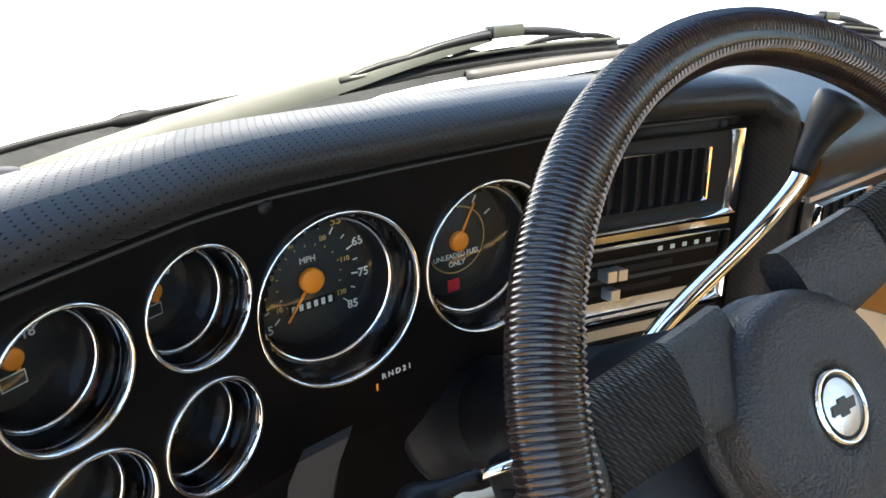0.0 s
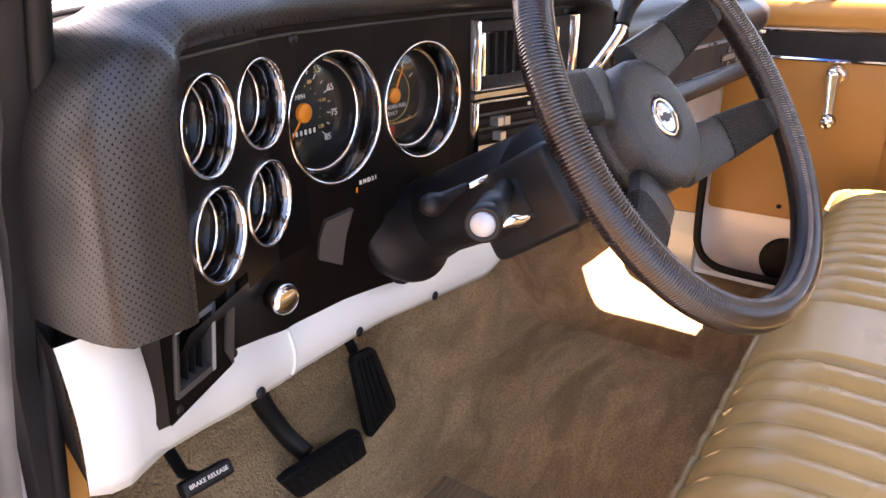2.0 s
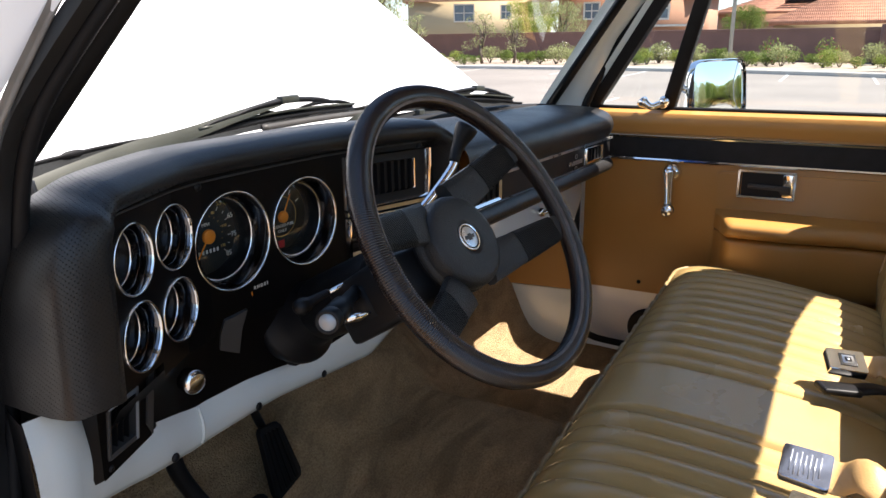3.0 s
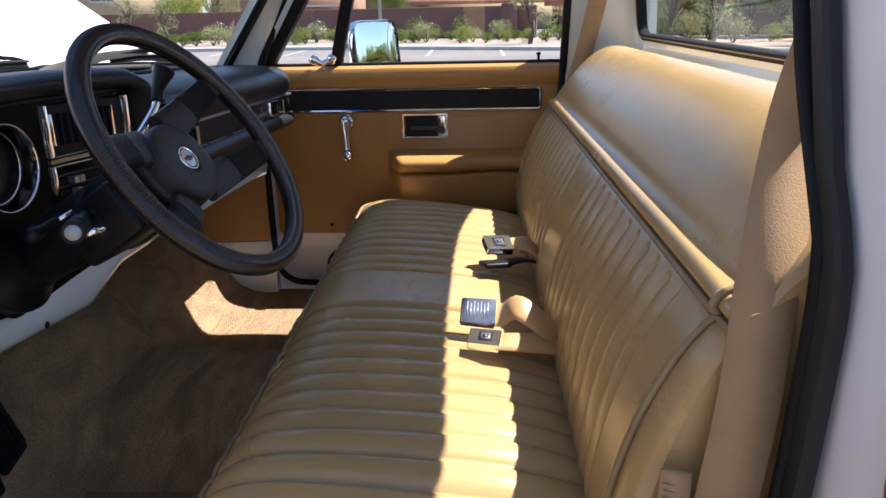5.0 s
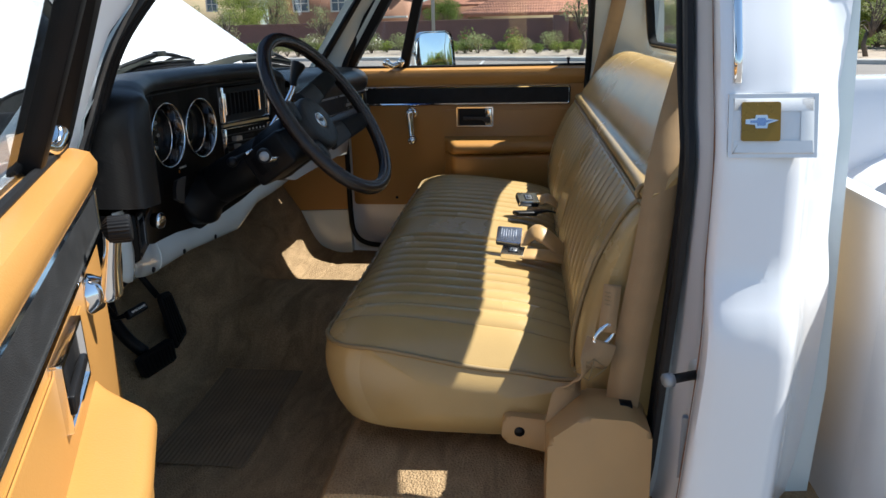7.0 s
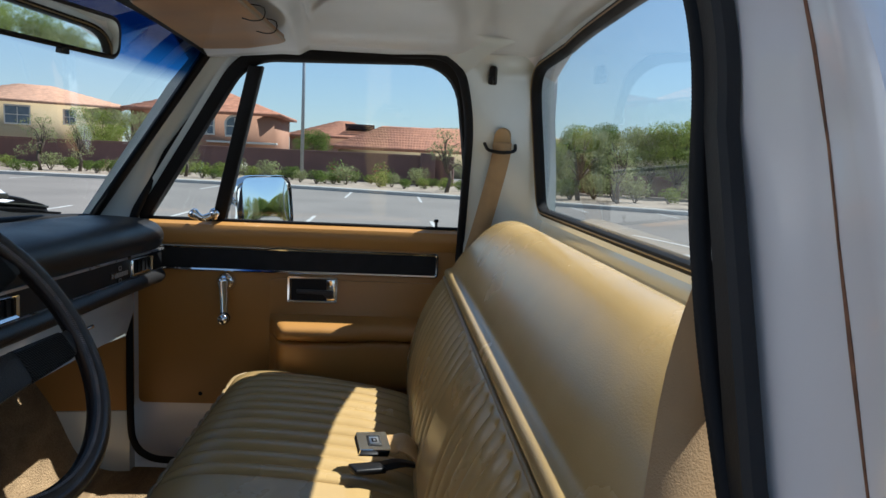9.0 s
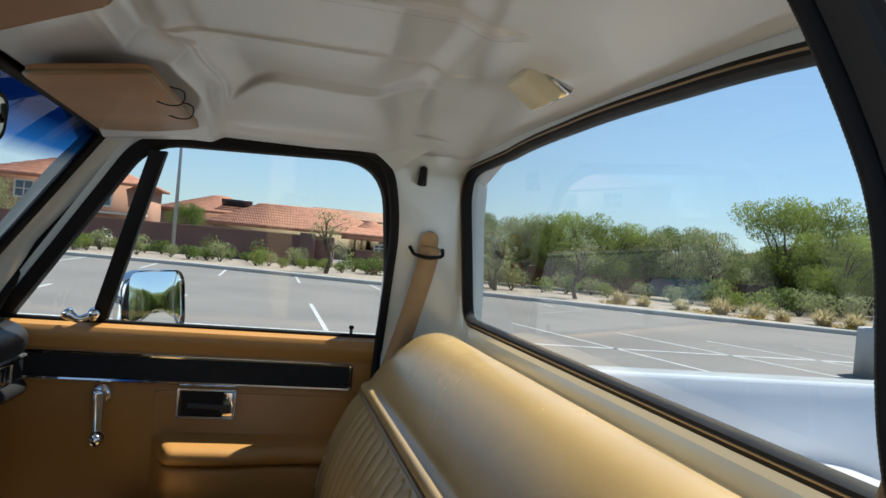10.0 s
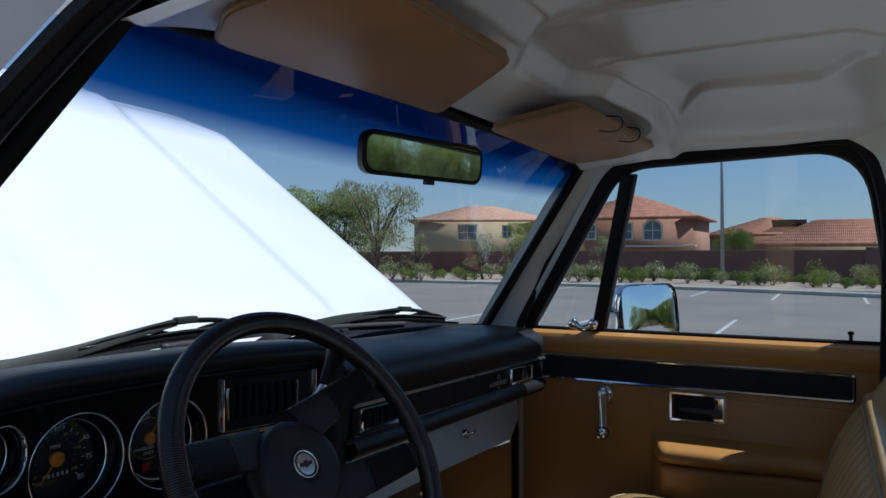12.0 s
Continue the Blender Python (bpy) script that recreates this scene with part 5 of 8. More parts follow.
    part("bracket", tube(spline([(0.905, 0.20, 1.345), (0.93, 0.19, 1.352), (0.955, 0.175, 1.352), (0.975, 0.165, 1.352)], 8), 0.012, 10), "chrome", mm)
    part("lower_bracket", tube(spline([(0.925, 0.24, 1.26), (0.96, 0.21, 1.262), (0.985, 0.165, 1.272), (1.0, 0.14, 1.29)], 8), 0.008, 8), "chrome", mm)
    XF = Matrix.Identity(4)
    return d


door(Matrix.Identity(4), "closed passenger door with tan trim, black band and chrome crank")
HINGE = Matrix.Translation((-0.893, 0.455, 0)) @ Matrix.Rotation(radians(-65), 4, "Z") @ Matrix.Translation((0.905, -0.435, 0))
door(HINGE @ Matrix.Diagonal((-1, 1, 1, 1)), "open driver door with sunlit tan trim and chrome fittings", 188.0, 0.090)


# ---- bonnet, wings, bed ----
def hood():
    h = thing("hood", "raised white truck hood seen through the windshield", "hood")
    a = radians(36)
    L = 1.16

    def top(u, v, off=0.0):
        s = 2 * u - 1
        x = 0.815 * s
        t = L * v
        zz = 0.018 * (1 - s * s) + 0.02 * smoothstep(0.36, 0.30, abs(x)) * smoothstep(0.0, 0.1, v)
        edge = -0.03 * smoothstep(0.9, 1.0, v) - 0.03 * smoothstep(0.94, 1.0, abs(s))
        zz += edge + off
        t -= 0.05 * smoothstep(0.80, 1.0, abs(s)) * (v > 0.5) * v
        return Vector((x, 0.66 + t * math.cos(a) - zz * math.sin(a), 1.322 + t * math.sin(a) + zz * math.cos(a)))
    bm = grid(lambda u, v: top(u, v), 60, 30)
    part("panel", bm, "white", h, "white painted hood skin")
    part("underside", grid(lambda u, v: top(u, v, -0.03), 20, 10, flip=True), "inner_white", h)
    for s in (-1, 1):
        part("hinge", tube([(s * 0.70, 0.72, 1.22), (s * 0.70, 0.84, 1.30), (s * 0.68, 1.02, 1.47)], 0.014, 8), "plastic", h)
    return h


hood()
cowl = setting("cowl", grid(lambda u, v: Vector((-0.80 + 1.6 * u, 0.47 + 0.30 * v + 0.17 * (1 - (2 * u - 1) ** 2) * (1 - v), 1.275 - 0.012 * v + 0.012 * (1 - (2 * u - 1) ** 2))), 30, 8), "cowl_pale", "dusty beige cowl panel under the wipers", "cowl")
for k, x in enumerate((-0.55, -0.35, 0.25, 0.45)):
    part("grille_slot", new_box(x - 0.07, x + 0.07, 0.705, 0.722, 1.280, 1.2835), "plastic", cowl)
setting("engine_bay", new_box(-0.72, 0.72, 0.80, 1.75, 0.60, 1.10), "plastic", "dark engine bay under the raised hood", "engine bay")
hs = thing("hood_seal", "dusty dark ledge and seal behind the hood", "seal")
HS = spline([(-0.76, 0.620, 1.340), (-0.648, 0.655, 1.352), (-0.567, 0.664, 1.358), (-0.47, 0.668, 1.362), (-0.30, 0.668, 1.362), (0.0, 0.668, 1.360), (0.27, 0.660, 1.352), (0.55, 0.63, 1.338), (0.76, 0.575, 1.315)], 80)
part("ledge", grid(lambda u, v: HS[round(u * 79)] + Vector((0, -0.006 * math.sin(math.pi * v) - 0.03 * v * v, -0.075 * v + 0.0015 * noise.noise(Vector((u * 30, v * 3, 0))))), 79, 8), "cowl_dark", hs)
part("strip", tube(HS, [0.0035 + 0.003 * (i % 17 in (3, 4, 5)) for i in range(80)], 8, flat=0.7), "rubber", hs)
part("pale_lip", ribbon(spline([(-0.20, 0.662, 1.352), (0.0, 0.661, 1.351), (0.27, 0.653, 1.344), (0.55, 0.623, 1.330)], 24), 0.010, 0.003, (0, 0.3, 1)), "grey_plastic", hs, "dusty painted lip")
for x_ in (-0.50, -0.39, -0.24, -0.12, 0.05, 0.30):
    part("clip", new_box(x_ - 0.012, x_ + 0.012, 0.632, 0.646, 1.318, 1.338, bevel=0.003), "wiper_metal", hs)
for side in (1, -1):
    XF = Matrix.Diagonal((side, 1, 1, 1))
    fb = grid(lambda u, v: spline([(0.74, 0.45 + 1.4 * v, 1.20), (0.80, 0.45 + 1.4 * v, 1.262), (0.93, 0.45 + 1.4 * v, 1.245), (0.985, 0.45 + 1.4 * v, 1.17), (0.985, 0.45 + 1.4 * v, 0.8), (0.97, 0.45 + 1.4 * v, 0.55)], 14)[round(u * 13)], 13, 14)
    tagged(part("fender", fb, "white"), "white painted front fender beside the hood", "fender")
XF = Matrix.Identity(4)


def bed():
    b = thing("truck_bed", "white pickup bed with a flat top rail", "truck bed")
    y0, y1 = -0.76, -2.75
    part("front_wall", new_box(-0.84, 0.84, y0 - 0.04, y0, 0.56, 1.19, bevel=0.01), "white", b)
    # Unseen floor, coloured near black to cut light bounced onto the bed sides.
    part("floor", new_box(-0.84, 0.84, y1, y0 - 0.04, 0.74, 0.779), "worn_rubber", b, "bed floor darkened against bounced light")
    part("tailgate", new_box(-0.78, 0.78, y1 - 0.05, y1, 0.79, 1.22, bevel=0.015), "white", b)
    for s in (1, -1):
        prof = [(0.83, 0.55), (0.83, 1.17), (0.845, 1.20), (0.845, 1.235), (0.855, 1.247), (0.945, 1.247), (0.962, 1.235), (0.972, 1.17), (0.985, 1.10), (0.998, 1.06), (0.99, 0.8), (0.95, 0.55)]
        part("side", prism(prof, lambda x, z: Vector((s * x, y0 + 0.005, z)), lambda x, z: Vector((s * x, y1, z))), "white", b, "white painted bed side")
        arch = bmesh.new()
        grid(lambda u, v: Vector((s * (0.60 + 0.23 * v), -1.75 + 0.42 * math.cos(math.pi * u), 0.78 + 0.24 * math.sin(math.pi * u))), 16, 2, bm=arch)
        grid(lambda u, v: Vector((s * 0.60, -1.75 + 0.42 * math.cos(math.pi * u) * v, 0.78 + 0.24 * math.sin(math.pi * u) * v)), 16, 2, bm=arch)
        part("wheel_house", arch, "white", b)
    return b


bed()


# ---- bench seat ----
PITCH = 0.052


def pleat(x, start, stop):
    """Channel depth of the pleats between two edges."""
    if x < start or x > stop:
        return 0.0
    n = max(1, round((stop - start) / PITCH))
    f = (x - start) / (stop - start) * n % 1.0
    return abs(math.sin(math.pi * f)) ** 0.45 - 1.0


def pleats(x):
    return pleat(x, -0.655, -0.155) + pleat(x, 0.015, 0.60)


def seam(x, at, w=0.006):
    return -math.exp(-((x - at) / w) ** 2)


CUSH = [(-0.42, 0.78), (-0.395, 0.870), (-0.335, 0.915), (-0.265, 0.938), (-0.19, 0.950), (-0.08, 0.960), (0.02, 0.962), (0.075, 0.950), (0.108, 0.922), (0.122, 0.880), (0.118, 0.83), (0.098, 0.778), (0.06, 0.752), (-0.10, 0.745), (-0.40, 0.745)]
CUSH_P = spline([(0, y, z) for y, z in CUSH], 90)


def cushion(u, v):
    x0, x1 = -0.727, 0.742
    x = x0 + (x1 - x0) * u
    p = CUSH_P[round(v * 89)]
    y, z = p.y, p.z
    # rounded ends in plan and in height
    e = min(x - x0, x1 - x)
    r = 0.080
    k = 1.0 if e > r else math.sqrt(max(0.0, 1 - ((r - e) / r) ** 2))
    y = y - (r * (1 - k)) * smoothstep(-0.25, 0.12, y)
    r2 = 0.17 if x < 0 else 0.24
    k2 = 1 - max(0.0, 1 - e / r2) ** 2.2
    end = 0.880 + 0.038 * smoothstep(-0.24, 0.07, y) - (0.012 if x < 0 else 0.045) * smoothstep(-0.22 if x < 0 else -0.08, -0.32, y)
    if z > end:
        z = end + (z - end) * k2
    elif z < 0.85:
        z = 0.85 - (0.85 - z) * (0.90 + 0.10 * k2)
    top = smoothstep(0.895, 0.925, z) * smoothstep(-0.40, -0.33, y)
    z += 0.0135 * pleats(x) * top + 0.011 * (seam(x, -0.155, 0.005) + seam(x, 0.015, 0.005)) * top
    z += 0.003 * math.sin(7 * x + 3 * y) * top
    return Vector((x, y, z))


def end_panel(uu, out):
    """The bulged side of the cushion."""
    ring = [cushion(uu, i / 89) for i in range(89)]
    cen = Vector((ring[0].x, -0.14, 0.825))

    def fn(u, v):
        p = ring[round(u * 89) % 89]
        q = p.lerp(cen, v)
        q.x += out * 0.024 * math.sin(0.5 * math.pi * min(1.0, v / 0.7))
        return q
    return grid(fn, 89, 8, wrap_u=True, flip=out > 0)


seat = thing("bench_seat", "tan vinyl bench seat with pleated cushion and backrest", "bench seat")
cu = part("cushion", grid(cushion, 420, 89, wrap_v=True), "seat", seat, "pleated tan vinyl seat cushion", 60)
for uu, out in ((0.0, -1), (1.0, 1)):
    part("end_panel", end_panel(uu, out), "seat", cu)
FRONT = max(range(90), key=lambda i: CUSH_P[i].y - 4 * abs(CUSH_P[i].z - 0.918))
SHOULDER = min(range(90), key=lambda i: abs(CUSH_P[i].y + 0.36) + 5 * max(0.0, 0.90 - CUSH_P[i].z))
WELT = [cushion(0.0, i / 89) + Vector((-0.002, 0, 0)) for i in range(SHOULDER, FRONT + 1)]
WELT += [cushion(0.004 + 0.992 * i / 200, FRONT / 89) + Vector((0, 0.003, 0)) for i in range(201)]
WELT += [cushion(1.0, i / 89) + Vector((0.002, 0, 0)) for i in range(FRONT, SHOULDER - 1, -1)]
part("welt", tube(WELT, 0.0042, 8), "seat_dark", cu, "piped seam round the cushion")

BACK = [(-0.338, 0.865), (-0.330, 0.93), (-0.338, 1.00), (-0.360, 1.08), (-0.390, 1.145), (-0.412, 1.178), (-0.425, 1.190), (-0.420, 1.200), (-0.426, 1.213), (-0.442, 1.222), (-0.453, 1.245), (-0.474, 1.285), (-0.505, 1.325), (-0.540, 1.352), (-0.580, 1.358), (-0.615, 1.340), (-0.635, 1.29), (-0.62, 1.05), (-0.56, 0.80)]
BACK_P = spline([(0, y, z) for y, z in BACK], 120)


def backrest(u, v):
    x0, x1 = -0.780, 0.758
    x = x0 + (x1 - x0) * u
    p = BACK_P[round(v * 119)]
    y, z = p.y, p.z
    e = min(x - x0, x1 - x)
    r = 0.035
    k = 1.0 if e > r else math.sqrt(max(0.0, 1 - ((r - e) / r) ** 2))
    yc = -0.50
    y = yc + (y - yc) * (0.86 + 0.14 * k) if y > yc else yc + (y - yc) * (0.7 + 0.3 * k)
    r3 = 0.22
    k3 = 1.0 if e > r3 else math.sqrt(max(0.0, 1 - ((r3 - e) / r3) ** 2))
    z -= (z - 1.10) * 0.30 * (1 - k3) * smoothstep(1.15, 1.34, z)
    front = smoothstep(1.185, 1.170, z) * (v < 0.45) * smoothstep(0.86, 0.90, z)
    y += 0.0135 * pleats(x) * front + 0.009 * (seam(x, -0.155, 0.005) + seam(x, 0.015, 0.005)) * front
    return Vector((x, y, z))


bk = part("backrest", grid(backrest, 420, 119, flip=False), "seat", seat, "pleated tan vinyl backrest with a smooth upper pad", 60)
for uu in (0.0, 1.0):
    caps = bmesh.new()
    caps.faces.new([caps.verts.new(backrest(uu, i / 119)) for i in range(120)])
    part("end_panel", caps, "seat", bk)
def on_back(x, v, dy=0.0):
    q = backrest((x + 0.780) / 1.538, v)
    return Vector((q.x, q.y + dy, q.z))
part("welt", tube([on_back(-0.77 + 1.52 * i / 70, 38 / 119, 0.002) for i in range(71)], 0.0042, 8), "seat_dark", bk, "piped seam below the upper pad")
part("welt", tube([on_back(-0.742, (4 + i * 1.55) / 119, 0.004) for i in range(48)], 0.0042, 8), "seat_dark", bk)
br = part("bracket", prism(rounded([(-0.214, 0.817), (-0.208, 0.767), (-0.40, 0.722), (-0.46, 0.73), (-0.46, 0.82), (-0.40, 0.80)], 0.012, 4), lambda y, z: Vector((-0.768, y, z)), lambda y, z: Vector((-0.71, y, z)), bevel=0.008), "tan_plastic", seat, "moulded tan seat end bracket")
part("bolt_hole", lathe([(0.0, 0.001), (0.009, 0.001), (0.009, 0.0)], pose(-0.7685, -0.240, 0.787, 0, -90, 0), 14), "plastic", br)
for sx in (-0.42, 0.42):
    part("seat_track", new_box(sx - 0.02, sx + 0.02, -0.40, -0.08, 0.612, 0.76), "plastic", seat)


# ---- dashboard ----
FACE = [(-0.80, 0.365), (-0.765, 0.381), (-0.60, 0.444), (-0.55, 0.452), (-0.45, 0.448), (-0.33, 0.436), (-0.28, 0.424), (-0.10, 0.358), (0.02, 0.330)]


def face_y(x):
    return lerp_table(FACE, x)


def face_pose(x, z, proud=0.0):
    """A frame on the instrument panel: local z points back at the driver, local x along the panel."""
    s = (face_y(x + 0.02) - face_y(x - 0.02)) / 0.04
    t = Vector((1, s, 0)).normalized()
    n = Vector((s, -1, 0)).normalized()
    up = Vector((0, 0, 1))
    m = Matrix((t, up, n)).transposed().to_4x4()
    return Matrix.Translation(Vector((x, face_y(x), z)) + n * proud) @ m


dash = thing("dashboard", "black padded pickup dashboard with chrome-ringed gauges and white lower panel", "dashboard")

# instrument panel with holes for the gauges
GAUGES = [(-0.685, 1.288, 0.0365), (-0.687, 1.206, 0.0365), (-0.606, 1.288, 0.0365), (-0.610, 1.204, 0.0365), (-0.507, 1.257, 0.062), (-0.377, 1.254, 0.061)]


def cluster_panel():
    bm = bmesh.new()
    xs = [-0.765 + 0.637 * i / 220 for i in range(221)]
    zs = [1.145 + 0.205 * j / 64 for j in range(65)]
    vs = {}

    def v(i, j):
        if (i, j) not in vs:
            vs[i, j] = bm.verts.new((xs[i], face_y(xs[i]), zs[j]))
        return vs[i, j]
    for i in range(220):
        for j in range(64):
            x, z = (xs[i] + xs[i + 1]) / 2, (zs[j] + zs[j + 1]) / 2
            if any((x - gx) ** 2 + (z - gz) ** 2 < (gr * 0.93) ** 2 for gx, gz, gr in GAUGES):
                continue
            if x < -0.655 and z < 1.160:
                continue
            bm.faces.new((v(i, j), v(i + 1, j), v(i + 1, j + 1), v(i, j + 1)))
    return bm


cl = part("instrument_panel", cluster_panel(), "gloss_black", dash, "satin black instrument panel", 0)
for x, z in ((-0.716, 1.330), (-0.734, 1.183), (-0.554, 1.334), (-0.16, 1.333)):
    part("screw", lathe([(0.0, 0.0035), (0.004, 0.003), (0.0055, 0.0)], face_pose(x, z), 12), "plastic", cl)

BORDER = spline([(-0.742, face_y(-0.742) - 0.001, 1.168), (-0.741, face_y(-0.741) - 0.001, 1.25), (-0.738, face_y(-0.738) - 0.001, 1.325), (-0.730, face_y(-0.730) - 0.001, 1.336)], 16) + [Vector((-0.72 + 0.575 * k / 40, face_y(-0.72 + 0.575 * k / 40) - 0.001, 1.3385)) for k in range(41)]
part("border", tube(BORDER, 0.0013, 6), "grey_plastic", cl, "raised edge line of the panel")

for gx, gz, gr in GAUGES:
    m = face_pose(gx, gz)
    n = 48
    g = part("gauge", lathe([(gr + 0.0012, 0.0), (gr + 0.0011, 0.003), (gr + 0.0002, 0.0042), (gr - 0.0012, 0.0034), (gr - 0.0018, 0.0)], m, n), "chrome", dash, "chrome-ringed gauge", 60)
    part("cone", lathe([(gr - 0.0018, 0.0004), (gr - 0.004, -0.004), (gr * 0.86, -0.020)], m, n), "smoked", g, "dark bright cone", 60)
    part("inner_ring", lathe([(gr * 0.865, -0.0198), (gr * 0.855, -0.0188), (gr * 0.84, -0.0188), (gr * 0.825, -0.0205)], m, n), "chrome", g, "thin inner chrome ring", 60)
    part("cup", lathe([(gr * 0.82, -0.020), (gr * 0.80, -0.052), (0.0, -0.052)], m, n), "plastic", g)
    part("dial", lathe([(gr * 0.80, -0.048), (gr * 0.78, -0.047), (0.0, -0.047)], m, n), "dial", g)
    ln = part("lens", lathe([(gr * 0.83, -0.022), (gr * 0.6, -0.019), (gr * 0.3, -0.0175), (0.0, -0.017)], m, n), "dial_glass", g)
    ln.visible_shadow = False
    dm = m @ Matrix.Translation((0, 0, -0.0462))

    def tick(a, r0, r1, w, mat, nm="tick"):
        part(nm, prism([(r0, -w), (r1, -w), (r1, w), (r0, w)], lambda p, q: dm @ Matrix.Rotation(a, 4, "Z") @ Vector((p, q, 0)), lambda p, q: dm @ Matrix.Rotation(a, 4, "Z") @ Vector((p, q, 0.0004))), mat, g)
    if gr > 0.05 and gx < -0.45:
        for i in range(17):
            tick(radians(222 - i * 16.5), gr * (0.60 if i % 2 else 0.57), gr * 0.66, 0.0005, "ink")
        for i in range(14):
            tick(radians(222 - i * 18.5), gr * 0.40, gr * 0.43, 0.0004, "ink_gold")
        for i, t in enumerate(("5", "15", "25", "35", "45", "55", "65", "75", "85")):
            a = radians(222 - i * 33)
            writing(t, dm @ Matrix.Translation((gr * 0.74 * math.cos(a), gr * 0.74 * math.sin(a), 0.0)), 0.0095, "ink_gold" if t == "55" else "ink", g)
        for i, t in enumerate(("10", "30", "50", "80", "110", "130")):
            a = radians(214 - i * 50)
            writing(t, dm @ Matrix.Translation((gr * 0.50 * math.cos(a), gr * 0.50 * math.sin(a), 0.0)), 0.0055, "ink_gold", g)
        writing("MPH", dm @ Matrix.Translation((0, gr * 0.24, 0)), 0.0065, "ink", g)
        odo = part("odometer", prism([(-0.019, -0.024), (0.019, -0.024), (0.019, -0.016), (-0.019, -0.016)], lambda p, q: dm @ Vector((p, q, 0)), lambda p, q: dm @ Vector((p, q, 0.0005))), "plastic", g)
        for i in range(6):
            part("digit_bar", prism([(-0.0165 + i * 0.006, -0.0225), (-0.0135 + i * 0.006, -0.0225), (-0.0135 + i * 0.006, -0.0175), (-0.0165 + i * 0.006, -0.0175)], lambda p, q: dm @ Vector((p, q, 0.0006)), lambda p, q: dm @ Vector((p, q, 0.0009))), "ink", odo)
        na = radians(232)
        hub_r = 0.0095
    elif gr > 0.05:
        for i in range(5):
            tick(radians(150 - i * 30), gr * 0.55, gr * 0.66, 0.0007, "ink")
        part("ring", lathe([(gr * 0.46, 0.0), (gr * 0.47, 0.0005), (gr * 0.48, 0.0)], dm, 40), "ink_gold", g)
        writing("UNLEADED FUEL", dm @ Matrix.Translation((0, -gr * 0.22, 0)), 0.0062, "ink", g)
        writing("ONLY", dm @ Matrix.Translation((0, -gr * 0.34, 0)), 0.0062, "ink", g)
        part("warning_mark", prism([(-0.010, -0.045), (0.002, -0.045), (0.002, -0.034), (-0.010, -0.034)], lambda p, q: dm @ Vector((p, q, 0)), lambda p, q: dm @ Vector((p, q, 0.0005))), "red", g)
        na = radians(62)
        hub_r = 0.0085
    else:
        for i in range(5):
            tick(radians(150 - i * 30), gr * 0.52, gr * 0.68, 0.0006, "ink")
        for i in (0, 4):
            writing({0: "8", 4: "18"}[i] if gz > 1.25 and gx < -0.65 else {0: "0", 4: "60" if gz > 1.25 else "6"}[i], dm @ Matrix.Translation((gr * 0.42 * math.cos(radians(150 - i * 30)), gr * 0.42 * math.sin(radians(150 - i * 30)), 0)), 0.008, "ink", g)
        part("symbol", frame_sweep([(-0.007, -0.018), (0.007, -0.018), (0.007, -0.010), (-0.007, -0.010)], lambda p, q, d_: dm @ Vector((p, q, d_)), [(-0.0008, 0.0), (-0.0008, 0.0004), (0.0, 0.0004), (0.0, 0.0)]), "ink", g)
        na = radians(110)
        hub_r = 0.006
    part("needle", prism([(-0.008, -0.0012), (gr * 0.56, -0.0006), (gr * 0.56, 0.0006), (-0.008, 0.0012)], lambda p, q: dm @ Matrix.Rotation(na, 4, "Z") @ Vector((p, q, 0.003)), lambda p, q: dm @ Matrix.Rotation(na, 4, "Z") @ Vector((p, q, 0.004))), "orange", g)
    part("needle_hub", lathe([(hub_r, 0.002), (hub_r, 0.0055), (hub_r * 0.85, 0.0065), (0.0, 0.0065)], dm, 24), "orange", g)

# centre vent and radio
def face_frame(x0, x1, z0, z1, w, h, mat, parent, label="", name="frame"):
    o = rounded([(x0, z0), (x1, z0), (x1, z1), (x0, z1)], 0.003, 2)
    s = lambda x, z, d: Vector((x, face_y(x) - d, z))
    return part(name, frame_sweep(o, s, [(-w, -0.002), (-w, h * 0.6), (-w * 0.5, h), (0.0, h * 0.7), (0.0, -0.002)]), mat, parent, label)


def face_plate(x0, x1, z0, z1, d0, d1, mat, parent, name, label="", n=8):
    bm = bmesh.new()
    pts = [(x0 + (x1 - x0) * i / n, z0) for i in range(n + 1)] + [(x1 - (x1 - x0) * i / n, z1) for i in range(n + 1)]
    prism(pts, lambda x, z: Vector((x, face_y(x) - d0, z)), lambda x, z: Vector((x, face_y(x) - d1, z)), bm=bm)
    return part(name, bm, mat, parent, label)


vent = face_frame(-0.300, -0.148, 1.252, 1.332, 0.0045, 0.012, "chrome", dash, "bright framed centre air vent", "air_vent")
face_plate(-0.296, -0.152, 1.256, 1.328, 0.0006, 0.0012, "plastic", vent, "backing")
face_frame(-0.290, -0.178, 1.268, 1.318, 0.003, 0.010, "chrome", vent)
for i in range(9):
    x = -0.284 + i * 0.0125
    face_plate(x, x + 0.0022, 1.271, 1.315, 0.0012, 0.008, "plastic", vent, "slat", n=1)
face_plate(-0.300, -0.150, 1.243, 1.249, 0.001, 0.006, "chrome", dash, "trim_bar")
radio = face_frame(-0.300, -0.150, 1.170, 1.240, 0.0035, 0.010, "chrome", dash, "bright framed radio and heater control panel", "radio")
face_plate(-0.2965, -0.1535, 1.1735, 1.2365, 0.0006, 0.0020, "gloss_black", radio, "face_panel", "black face panel")
for z0, z1 in ((1.1755, 1.186), (1.204, 1.2075), (1.2215, 1.2245)):
    face_plate(-0.2955, -0.1545, z0, z1, 0.0020, 0.0026, "silver" if z1 < 1.19 else "grey_plastic", radio, "silver_strip" if z1 < 1.19 else "strip")
